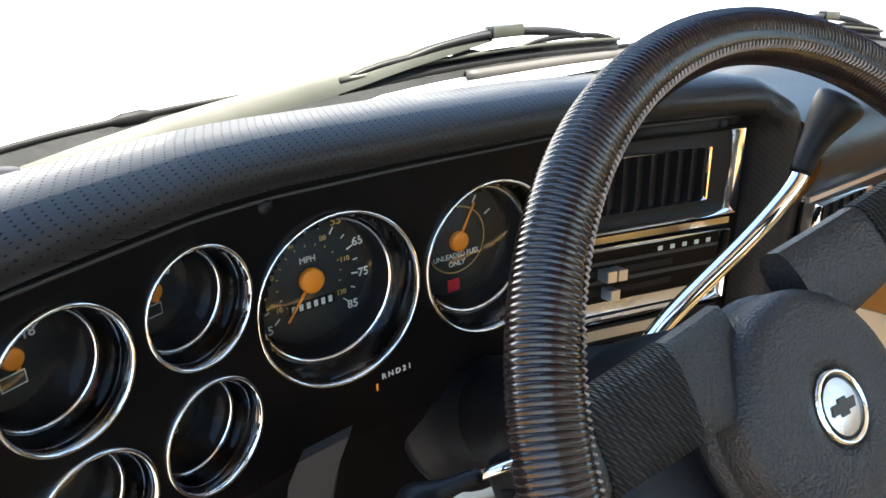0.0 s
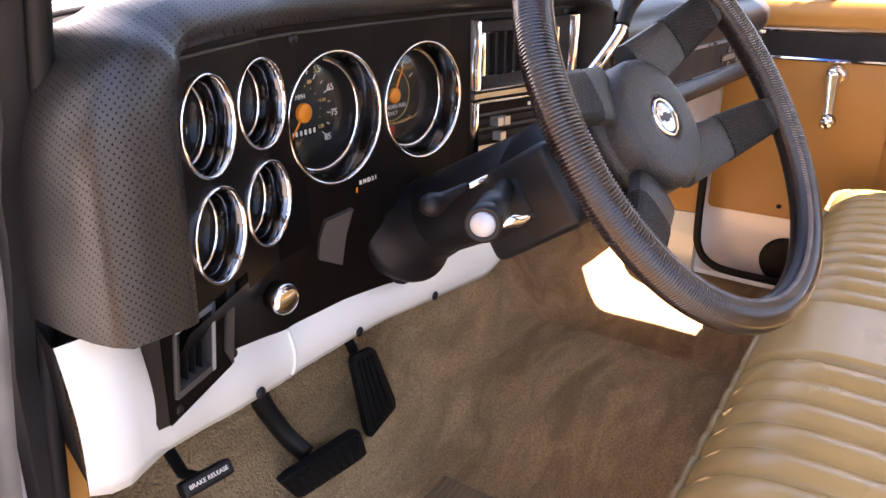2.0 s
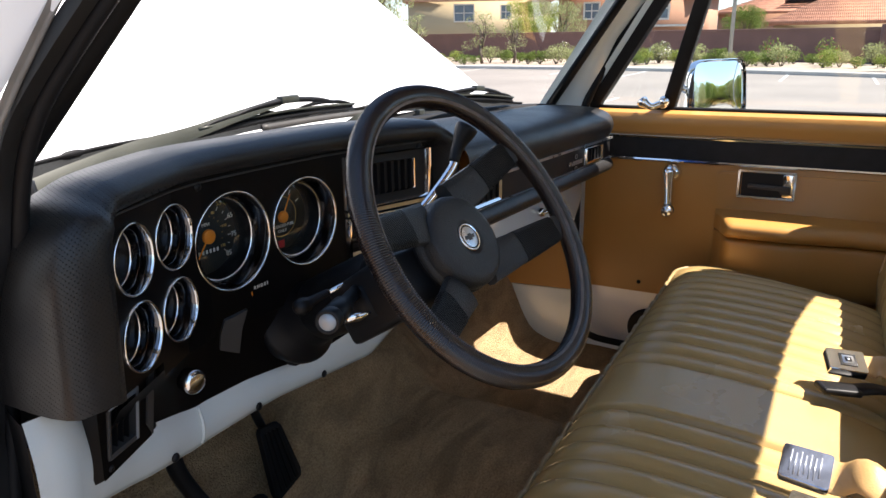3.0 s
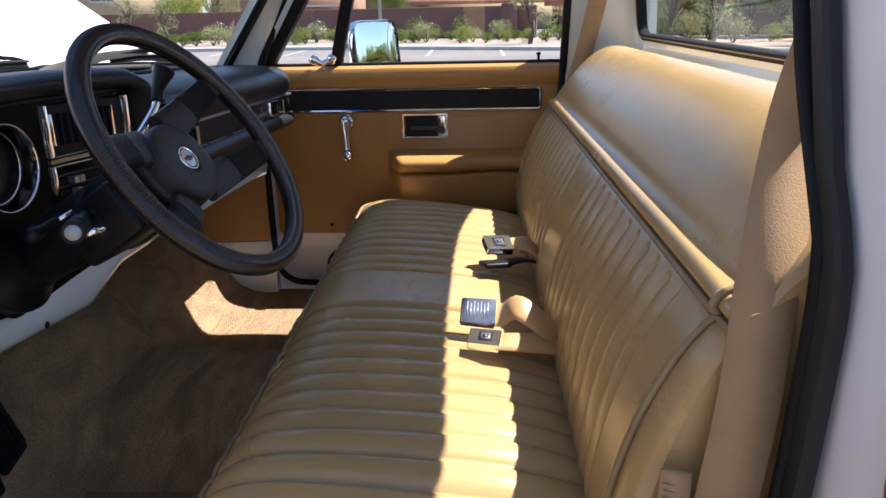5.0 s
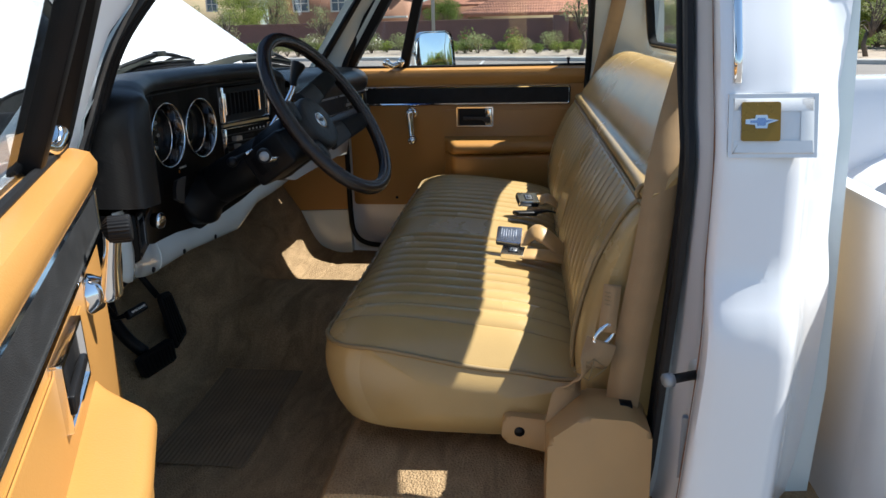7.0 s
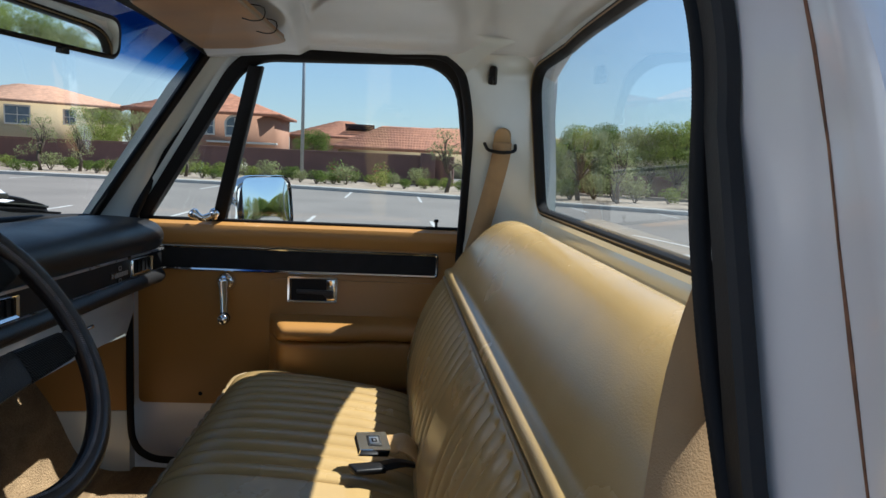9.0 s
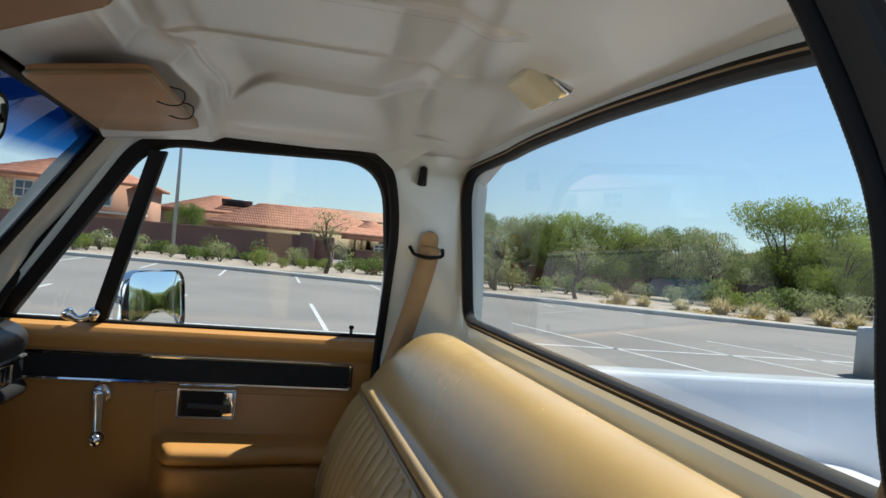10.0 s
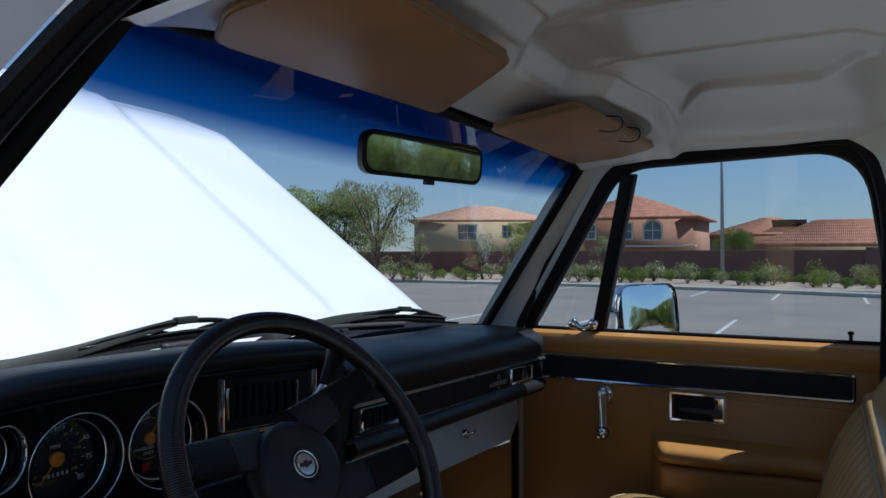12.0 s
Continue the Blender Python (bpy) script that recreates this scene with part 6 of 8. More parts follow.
for zc in (1.214, 1.196):
    face_plate(-0.293, -0.20, zc - 0.003, zc + 0.003, 0.0020, 0.0028, "plastic", radio, "slot")
for x, zc in ((-0.272, 1.214), (-0.268, 1.196), (-0.262, 1.214)):
    face_plate(x, x + 0.008, zc - 0.005, zc + 0.005, 0.003, 0.014, "silver", radio, "slider", n=1)
for i in range(5):
    face_plate(-0.215 + i * 0.012, -0.211 + i * 0.012, 1.226, 1.230, 0.002, 0.0026, "ink", radio, "mark", n=1)
face_plate(-0.296, -0.155, 1.150, 1.166, 0.002, 0.008, "plastic", dash, "radio_dial")
face_plate(-0.29, -0.21, 1.153, 1.163, 0.008, 0.009, "silver", dash, "tuning_scale")
for x in (-0.30, -0.165):
    part("radio_knob", lathe([(0.0, 0.022), (0.008, 0.022), (0.0095, 0.019), (0.0095, 0.0)], face_pose(x + 0.005, 1.140, 0.0), 16), "plastic", dash)

# padded hood round the panel
PADO = [(-0.752, 1.183), (-0.748, 1.25), (-0.742, 1.320), (-0.728, 1.341), (-0.70, 1.346), (-0.60, 1.347), (-0.45, 1.346), (-0.30, 1.345), (-0.20, 1.343), (-0.160, 1.341), (-0.143, 1.336), (-0.135, 1.316), (-0.133, 1.25), (-0.135, 1.150)]
PADO_S = [tuple(q.to_2d()) for q in spline([(x, z, 0) for x, z in PADO], 90)]


def pad_hood():
    bm = bmesh.new()
    p = [Vector(q) for q in PADO_S]
    n = len(p)
    rings = []
    for i in range(n):
        a, b = p[max(0, i - 1)], p[min(n - 1, i + 1)]
        d = (b - a).normalized()
        nrm = Vector((-d.y, d.x))
        side = abs(nrm.x)
        w = 0.027 + 0.034 * side ** 4 * (1 if p[i].x < -0.4 else 0.0)
        ring = []
        base = face_y(p[i].x)
        for o, dp in ((-0.002, 0.006), (0.0, -0.012), (0.003, -0.030), (0.008, -0.038), (0.016, -0.040), (w - 0.006, -0.037), (w, -0.027), (w + 0.004, -0.012), (w + 0.006, 0.012), (w + 0.006, 0.04)):
            q = p[i] + nrm * o
            ring.append(bm.verts.new((q.x, base + dp * (1 - 0.30 * smoothstep(0.6, 1.0, nrm.y) * (dp < -0.02)), q.y)))
        q = p[i] + nrm * (w + 0.006)
        top = smoothstep(0.15, 0.95, nrm.y)
        for yy, dz in ((0.50, 0.030), (0.56, 0.080), (0.62, 0.125)):
            ring.append(bm.verts.new((q.x, max(yy, base + 0.05), q.y - dz * top)))
        rings.append(ring)
    for A, B in zip(rings, rings[1:]):
        for k in range(len(A) - 1):
            bm.faces.new((A[k], B[k], B[k + 1], A[k + 1]))
    bmesh.ops.recalc_face_normals(bm, faces=bm.faces)
    return bm


part("pad_hood", pad_hood(), "pad", dash, "black dimpled vinyl pad over the instruments", 60)

# passenger side pad, trim and glove box
RP = [(0.62, 1.316), (0.50, 1.332), (0.40, 1.332), (0.345, 1.325), (0.318, 1.306), (0.312, 1.282), (0.322, 1.258), (0.330, 1.246), (0.331, 1.222), (0.332, 1.202), (0.318, 1.198), (0.308, 1.185), (0.312, 1.172), (0.33, 1.163), (0.40, 1.160)]
RP_S = spline([(0, y, z) for y, z in RP], 60)


def right_pad(u, v):
    x0, x1 = -0.118, 0.795
    x = x0 + (x1 - x0) * u
    p = RP_S[round(v * 59)]
    y, z = p.y, p.z
    e = x1 - x
    r = 0.05
    k = 1.0 if e > r else math.sqrt(max(0.0, 1 - ((r - e) / r) ** 2))
    y += 0.06 * (1 - k) * (y < 0.42)
    z = 1.24 + (z - 1.24) * (0.75 + 0.25 * k) + 0.010 - 0.038 * x
    return Vector((x, y, z))


part("passenger_pad", grid(right_pad, 80, 59), "pad", dash, "black dimpled passenger side pad", 60)


def rp_x(x, z, d):
    return Vector((x, 0.330 - d, z + 0.010 - 0.038 * x))


tr = part("trim_band", prism([(-0.105 + 0.880 * i / 12, 1.201) for i in range(13)] + [(0.775 - 0.880 * i / 12, 1.248) for i in range(13)], lambda x, z: rp_x(x, z, 0.002), lambda x, z: rp_x(x, z, 0.004)), "plastic", dash, "flat black trim band")
for z0, z1 in ((1.2475, 1.2525), (1.196, 1.200)):
    part("moulding", prism([(-0.105 + 0.890 * i / 12, z0) for i in range(13)] + [(0.785 - 0.890 * i / 12, z1) for i in range(13)], lambda x, z: rp_x(x, z, 0.0), lambda x, z: rp_x(x, z, 0.008)), "silver", tr, "thin bright moulding")
for x0, x1 in ((-0.088, 0.030), (0.543, 0.684)):
    v2 = part("air_vent", frame_sweep(rounded([(x0, 1.203), (x1, 1.203), (x1, 1.244), (x0, 1.244)], 0.003, 2), lambda x, z, d: rp_x(x, z, d), [(-0.006, 0.003), (-0.006, 0.008), (-0.002, 0.012), (0.0, 0.008), (0.0, 0.003)]), "chrome", dash, "bright framed air vent")
    part("recess", prism([(x0 + 0.006, 1.209), (x1 - 0.006, 1.209), (x1 - 0.006, 1.238), (x0 + 0.006, 1.238)], lambda x, z: rp_x(x, z, 0.0042), lambda x, z: rp_x(x, z, 0.0052)), "plastic", v2)
    for i in range(5):
        xx = x0 + 0.016 + i * (x1 - x0 - 0.03) / 4
        part("slat", prism([(xx - 0.001, 1.21), (xx + 0.001, 1.21), (xx + 0.001, 1.237), (xx - 0.001, 1.237)], lambda x, z: rp_x(x, z, 0.005), lambda x, z: rp_x(x, z, 0.009)), "plastic", v2)
em = part("emblem", prism([(0.425, 1.209), (0.530, 1.209), (0.530, 1.226), (0.425, 1.226)], lambda x, z: rp_x(x, z, 0.004), lambda x, z: rp_x(x, z, 0.0055)), "plastic", dash)
for i in range(10):
    xx = 0.430 + i * 0.0098
    part("letter_bar", prism([(xx, 1.2125), (xx + 0.0062, 1.2125), (xx + 0.0062, 1.2225), (xx, 1.2225)], lambda x, z: rp_x(x, z, 0.0055), lambda x, z: rp_x(x, z, 0.0064)), "silver", em)
cr = part("crest", prism(rounded([(0.466, 1.198), (0.494, 1.198), (0.494, 1.238), (0.466, 1.238)], 0.004, 3), lambda x, z: rp_x(x, z, 0.0035), lambda x, z: rp_x(x, z, 0.005)), "plastic", em)
for z0 in (1.2265, 1.1985):
    part("crest_mark", frame_sweep(rounded([(0.472, z0), (0.488, z0), (0.488, z0 + 0.010), (0.472, z0 + 0.010)], 0.003, 3), lambda x, z, d: rp_x(x, z, 0.005 + d), [(-0.0016, 0.0), (-0.0016, 0.001), (0.0, 0.001), (0.0, 0.0)]), "silver", cr)
glove = part("glove_box", prism([(0.0, 1.168), (0.78, 1.140), (0.79, 1.06), (0.72, 1.002), (0.57, 1.022), (0.30, 1.034), (0.10, 1.040), (0.0, 1.06)], lambda x, z: Vector((x, 0.402 - 0.004 * smoothstep(1.13, 1.01, z), z)), lambda x, z: Vector((x, 0.46, z)), bevel=0.006), "inner_white", dash, "white painted glove box door")
lk = part("lock", lathe([(0.0, 0.012), (0.009, 0.012), (0.011, 0.008), (0.011, 0.0)], pose(0.438, 0.398, 1.092, 90, 0, 0), 18), "chrome", glove, "chrome push lock")
part("thumb_latch", tube([(0.438, 0.384, 1.092), (0.461, 0.378, 1.094)], 0.0045, 8), "chrome", lk)

# lower left: vent pod, light switch, white knee panel


def low_y(x):
    return lerp_table([(-0.80, 0.392), (-0.76, 0.412), (-0.70, 0.435), (-0.65, 0.448), (-0.60, 0.464), (-0.56, 0.469), (-0.42, 0.468), (-0.25, 0.445), (-0.05, 0.412), (0.1, 0.40)], x)


def lower_panel():
    n = 40
    bm = bmesh.new()
    top = [(-0.737 + 0.68 * i / n, 1.150) for i in range(n + 1)]
    bot = []
    for x, _ in top:
        z = lerp_table([(-0.755, 1.088), (-0.66, 1.078), (-0.584, 1.054), (-0.486, 1.049), (-0.36, 1.031), (-0.2, 1.05), (-0.05, 1.09)], x)
        bot.append((x, z))
    a = [bm.verts.new((x, face_y(x) + 0.002, z)) for x, z in top]
    m_ = [bm.verts.new((x, low_y(x), (1.12 + z) / 2 + 0.01)) for x, z in bot]
    b = [bm.verts.new((x, low_y(x) + 0.004, z)) for x, z in bot]
    for i in range(n):
        bm.faces.new((a[i], m_[i], m_[i + 1], a[i + 1]))
        bm.faces.new((m_[i], b[i], b[i + 1], m_[i + 1]))
    bmesh.ops.recalc_face_normals(bm, faces=bm.faces)
    return bm


lo = part("lower_panel", lower_panel(), "gloss_black", dash, "satin black lower instrument panel")


def knee(u, v):
    x = -0.830 + 0.890 * u
    zt = lerp_table([(-0.84, 1.184), (-0.762, 1.178), (-0.756, 1.095), (-0.66, 1.082), (-0.584, 1.058), (-0.486, 1.053), (-0.36, 1.035), (-0.2, 1.054), (0.06, 1.11)], x)
    zb = lerp_table([(-0.845, 1.086), (-0.818, 1.068), (-0.755, 1.054), (-0.685, 1.030), (-0.59, 1.006), (-0.45, 1.003), (-0.36, 0.998), (-0.227, 0.992), (-0.13, 1.035), (0.06, 1.05)], x)
    f = v
    z = zt + (zb - zt) * min(1, f * 1.15) if f < 0.87 else zb - 0.004
    y = low_y(x) + 0.003 - 0.007 * math.sin(math.pi * min(1, f * 1.1)) + (0.05 * smoothstep(-0.826, -0.77, x) * (f - 0.87) / 0.13 if f > 0.87 else 0)
    return Vector((x, y, z))


kn = part("knee_panel", grid(knee, 60, 16), "inner_white", dash, "white painted lower dash panel", 50)
part("seam", tube([knee(0.285, i / 12) + Vector((0, -0.001, 0)) for i in range(12)], 0.002, 6), "inner_white", kn)
for u in (0.22, 0.40, 0.55):
    q = knee(u, 0.78)
    part("screw", lathe([(0.0, 0.003), (0.005, 0.002), (0.006, 0.0)], Matrix.Translation(q + Vector((0, -0.003, 0))) @ pose(0, 0, 0, 90, 0, 0), 10), "plastic", kn)
# left side panel of the dash, down to the sill
part("side_panel", grid(lambda u, v: Vector((-0.8295 + 0.03 * u, low_y(-0.8) + 0.003 + 0.10 * u, 1.178 - 0.095 * v)), 6, 10), "plastic", dash, "dark end of the dashboard")
# vent pod
def ribbon_like(a, b, w=0.0028):
    """A thin flat strip along one edge of the side vent."""
    a, b = Vector(a), Vector(b)
    d = (b - a).normalized()
    s = Vector((-d.y, d.x)) * w
    return prism([tuple(a), tuple(b), tuple(b + s), tuple(a + s)], lambda x, z: pod_at(x, z, 0.0), lambda x, z: pod_at(x, z, 0.0034))


def pod_at(x, z, d):
    return Vector((x, face_y(x) + 0.015 - d, z))


POD = [(-0.757, 1.162), (-0.762, 1.084), (-0.677, 1.082), (-0.661, 1.152)]
VENT = [(-0.753, 1.101), (-0.703, 1.096), (-0.692, 1.150), (-0.743, 1.155)]
po = part("vent_panel", frame_sweep(rounded(POD, 0.003, 2), pod_at, [(-0.003, 0.0), (0.0, -0.001), (0.012, -0.018)]), "gloss_black", dash, "bevelled black panel round the side vent")
part("face_panel", frame_sweep(rounded(VENT, 0.002, 2), pod_at, [(0.0, -0.012), (0.0, 0.0)]), "plastic", po)
pf = bmesh.new()
ring_a, ring_b = [pf.verts.new(pod_at(x, z, 0.0)) for x, z in POD], [pf.verts.new(pod_at(x, z, 0.0)) for x, z in (VENT[3], VENT[0], VENT[1], VENT[2])]
for k in range(4):
    pf.faces.new((ring_a[k], ring_a[(k + 1) % 4], ring_b[(k + 1) % 4], ring_b[k]))
bmesh.ops.recalc_face_normals(pf, faces=pf.faces)
part("surround", pf, "gloss_black", po)
for x, z in ((-0.750, 1.090), (-0.672, 1.090)):
    part("screw", lathe([(0.0, 0.0018), (0.003, 0.0016), (0.0042, 0.0)], Matrix.Translation(pod_at(x, z, 0.0)) @ pose(0, 0, 0, 90, 0, 20), 10), "plastic", po)
lv = part("air_vent", frame_sweep(rounded(VENT, 0.003, 2), pod_at, [(-0.0045, -0.010), (-0.0045, 0.002), (-0.001, 0.003), (0.001, 0.002), (0.001, -0.002)]), "grey_plastic", dash, "side air vent with a worn bright edge")
part("edge_strip", ribbon_like(VENT[2], VENT[3], 0.005), "grey_metal", lv, "worn bright upper edge")
part("edge_strip", ribbon_like(VENT[1], VENT[2], 0.004), "grey_metal", lv)
part("recess", prism(VENT, lambda x, z: pod_at(x, z, -0.013), lambda x, z: pod_at(x, z, -0.011)), "plastic", lv)
for i in range(4):
    x = -0.741 + i * 0.010
    part("slat", prism([(x - 0.003, 1.102), (x - 0.0015, 1.102), (x + 0.0085, 1.150), (x + 0.007, 1.150)], lambda p, q: pod_at(p, q, -0.010), lambda p, q: pod_at(p, q, -0.003)), "plastic", lv)
part("fin", prism([(-0.672, 1.153), (-0.660, 1.152), (-0.677, 1.084), (-0.6855, 1.101)], lambda x, z: pod_at(x, z, 0.0025), lambda x, z: pod_at(x, z, -0.004)), "grey_plastic", dash)
sw = part("light_switch", tube([(-0.600, 0.482, 1.113), (-0.603, 0.448, 1.111)], 0.006, 12), "chrome", dash, "chrome headlight knob")
part("knob", lathe([(0.0, 0.020), (0.009, 0.020), (0.0145, 0.017), (0.0155, 0.012), (0.014, 0.0), (0.0, 0.0)], Matrix.Translation((-0.6025, 0.452, 1.111)) @ pose(0, 0, 0, 90, 0, -5), 24), "chrome", sw)
writing("LIGHTS", Matrix.Translation((-0.612, low_y(-0.612) - 0.012, 1.140)) @ Matrix.Rotation(radians(22), 4, "Z") @ Matrix.Rotation(radians(90), 4, "X"), 0.0075, "ink", dash)
writing("R N D 2 1", face_pose(-0.468, 1.187, 0.002), 0.0062, "ink", dash)
part("gear_pointer", prism([(-0.001, -0.006), (0.001, -0.006), (0.001, 0.006), (-0.001, 0.006)], lambda p, q: face_pose(-0.486, 1.181, 0.002) @ Vector((p * 0.6, q * 0.25, 0)), lambda p, q: face_pose(-0.486, 1.181, 0.002) @ Vector((p * 0.6, q * 0.5, 0.001))), "orange", dash)


# ---- steering ----
HUB = Vector((-0.426, 0.147, 1.287))
TILT_W = 0.598
YAW_W = -0.131
wn_ = Vector((math.sin(YAW_W) * math.cos(TILT_W), -math.cos(TILT_W) * math.cos(YAW_W), math.sin(TILT_W)))
wx = wn_.cross(Vector((0, 0, 1))).normalized() * -1
wy = wn_.cross(wx)
WH = Matrix.Translation(HUB) @ Matrix((wx, wy, wn_)).transposed().to_4x4()


def rim_tube(R, r, n=2640, sides=18):
    """The laced rim: fine ribs round the tube and a sewn edge inside."""
    bm = bmesh.new()
    rings = []
    for i in range(n):
        a = 2 * math.pi * i / n
        rib = (-0.00015, 0.00015, 0.0003, 0.0004, 0.00045, -0.00045)[i % 6]
        ring = []
        for k in range(sides):
            b = 2 * math.pi * k / sides
            rr = r + rib - (0.0014 if k in (sides // 2 - 1, sides // 2 + 1) else 0)
            ring.append(bm.verts.new(WH @ Vector(((R + rr * math.cos(b)) * math.cos(a), (R + rr * math.cos(b)) * math.sin(a), rr * math.sin(b)))))
        rings.append(ring)
    for i in range(n):
        A, B = rings[i], rings[(i + 1) % n]
        for k in range(sides):
            bm.faces.new((A[k], B[k], B[(k + 1) % sides], A[(k + 1) % sides]))
    return bm


RR, RT = 0.1738, 0.0130
wheel = thing("steering_wheel", "black four-spoke steering wheel with a laced leather wrap", "steering wheel")
rim = part("rim", rim_tube(RR, RT), "wheel_skin", wheel, "black laced leather rim", 70)


def rim_point(a, b, r):
    return WH @ Vector(((RR + r * math.cos(b)) * math.cos(a), (RR + r * math.cos(b)) * math.sin(a), r * math.sin(b)))


lace = bmesh.new()
for i in range(390):
    a = 2 * math.pi * i / 390
    tube([rim_point(a, 2.22, RT), rim_point(a + 0.004, 2.36, RT + 0.0009), rim_point(a + 0.008, 2.50, RT)], 0.0006, 4, bm=lace, caps=False)
lc = part("lacing", lace, "thread", rim, "grey lacing along the sewn edge", 60)
lc["kind"] = "stuff"
for (ax, ay), (bx_, by_) in (((0.030, 0.050), (0.147, 0.082)), ((-0.030, 0.036), (-0.165, 0.034)), ((-0.030, -0.050), (-0.147, -0.082)), ((0.030, -0.036), (0.165, -0.034))):
    P0, P1 = Vector((ax, ay, 0)), Vector((bx_, by_, 0))
    d = (P1 - P0).normalized()
    s = Vector((-d.y, d.x, 0))
    reach = (P1 - P0).length / (RR - 0.044)
    def spoke(r0, r1, w0, w1, h0, h1, t0, t1):
        bm = bmesh.new()
        rings = []
        for f in np.linspace(0, 1, 9):
            r, w, h, t = r0 + (r1 - r0) * f, w0 + (w1 - w0) * f, h0 + (h1 - h0) * f, t0 + (t1 - t0) * f
            ring = []
            for k in range(14):
                b = 2 * math.pi * k / 14
                cx, cz = math.copysign(abs(math.cos(b)) ** 0.6, math.cos(b)), math.copysign(abs(math.sin(b)) ** 0.6, math.sin(b))
                ring.append(bm.verts.new(WH @ (P0 + d * ((r - 0.040) * reach) + s * (w * cx) + Vector((0, 0, h + t * cz)))))
            rings.append(ring)
        for A, B in zip(rings, rings[1:]):
            for k in range(14):
                bm.faces.new((A[k], B[k], B[(k + 1) % 14], A[(k + 1) % 14]))
        bm.faces.new(rings[0])
        bm.faces.new(rings[-1][::-1])
        bmesh.ops.recalc_face_normals(bm, faces=bm.faces)
        return bm
    sp_ = part("spoke", spoke(0.040, RR - 0.004, 0.026, 0.0155, -0.045, -0.005, 0.010, 0.008), "grained", wheel)
    wb = spoke(0.094, 0.155, 0.0222, 0.0185, -0.0286, -0.0105, 0.0108, 0.0098)
    part("wrap", wb, "woven", sp_, "woven black leather spoke wrap", 50)
part("hub_base", lathe([(0.0, -0.085), (0.046, -0.085), (0.052, -0.07), (0.056, -0.056), (0.054, -0.052)], WH, 40), "plastic", wheel)
hp = part("horn_pad", lathe([(0.055, -0.058), (0.0585, -0.054), (0.0585, -0.047), (0.0565, -0.0455), (0.0575, -0.043), (0.0572, -0.032), (0.0545, -0.0255), (0.047, -0.0228), (0.024, -0.0212), (0.0190, -0.0215), (0.0187, -0.0242), (0.0, -0.0242)], WH, 48), "grained", wheel, "round black horn pad")
eb = part("emblem", lathe([(0.0172, -0.0241), (0.0172, -0.0210), (0.0155, -0.0200), (0.0148, -0.0220), (0.0, -0.0220)], WH, 36), "chrome", hp, "chrome ring emblem")
part("emblem_face", lathe([(0.0146, -0.0218), (0.0128, -0.0212), (0.0, -0.0210)], WH, 36), "silver", eb, "pale silver emblem field")
part("emblem_rim", lathe([(0.0147, -0.0214), (0.0140, -0.0206), (0.0130, -0.0208)], WH, 36), "plastic", eb)
part("mark", prism([(-0.0092, -0.0022), (-0.0032, -0.0022), (-0.0032, -0.0040), (0.0026, -0.0040), (0.0026, -0.0022), (0.0080, -0.0022), (0.0092, 0.0022), (0.0032, 0.0022), (0.0032, 0.0040), (-0.0026, 0.0040), (-0.0026, 0.0022), (-0.0080, 0.0022)], lambda p, q: WH @ Vector((p, q, -0.0211)), lambda p, q: WH @ Vector((p, q, -0.0203))), "grey_plastic", eb)

col = thing("steering_column", "black steering column with ignition lock and levers", "steering column")
CA = -wn_


def on_col(t, x=0.0, z=0.0):
    return HUB + CA * t + wx * x + wy * z


part("upper_shroud", lathe([(0.0, -0.086), (0.046, -0.086), (0.052, -0.092), (0.054, -0.15), (0.050, -0.172), (0.046, -0.178)], WH, 32), "plastic", col)
bx = bmesh.new()
box(bx, -0.114, 0.046, -0.050, 0.022, -0.158, -0.062, bevel=0.008, seg=3, m=WH)
part("switch_housing", bx, "plastic", col, "square black ignition housing")
C0, C1 = on_col(0.09), on_col(0.385) + Vector((0, 0.018, 0.026))
part("column_tube", tube([C0, C0.lerp(C1, 0.5), C0.lerp(C1, 0.93)], [0.046, 0.045, 0.044], 32), "plastic", col)
CM = Matrix.Translation(C1) @ (C0 - C1).to_track_quat("Z", "Y").to_matrix().to_4x4()
part("collar", lathe([(0.0445, 0.085), (0.0465, 0.060), (0.052, 0.040), (0.063, 0.031), (0.0655, 0.027), (0.065, 0.020), (0.052, -0.012), (0.044, -0.07), (0.0, -0.07)], CM, 40), "plastic", col, "flared black column collar")
part("lower_tube", tube([on_col(0.39), on_col(0.85)], 0.030, 16), "plastic", col)
part("bracket_cover", prism([(-0.585, 1.149), (-0.581, 1.168), (-0.573, 1.181), (-0.535, 1.182), (-0.547, 1.160), (-0.555, 1.133)], lambda x, z: Vector((x, 0.410, z)), lambda x, z: Vector((x + 0.012, 0.424, z - 0.004))), "grey_plastic", col, "grey-black column bracket cover")
rc = bmesh.new()
box(rc, -0.1150, -0.1130, -0.032, 0.006, -0.142, -0.098, m=WH)
part("lock_recess", rc, "rubber", col)
ig = part("ignition_lock", tube([Vector((-0.525, 0.256, 1.227)), Vector((-0.575, 0.236, 1.232)), Vector((-0.585, 0.232, 1.233)), Vector((-0.633, 0.213, 1.238))], [0.0075, 0.0080, 0.0118, 0.0120], 24), "plastic", col, "black ignition lock barrel")
iga = (Vector((-0.633, 0.213, 1.238)) - Vector((-0.520, 0.258, 1.226))).normalized()
igm = Matrix.Translation(Vector((-0.633, 0.213, 1.238))) @ iga.to_track_quat("Z", "Y").to_matrix().to_4x4()
part("cap", lathe([(0.0122, -0.012), (0.0126, 0.003), (0.0105, 0.005), (0.0088, 0.003), (0.0, 0.003)], igm, 28), "plastic", ig)
part("face", lathe([(0.0086, 0.0031), (0.0078, 0.0044), (0.0, 0.0046)], igm, 24), "grey_metal", ig, "worn silver lock face")
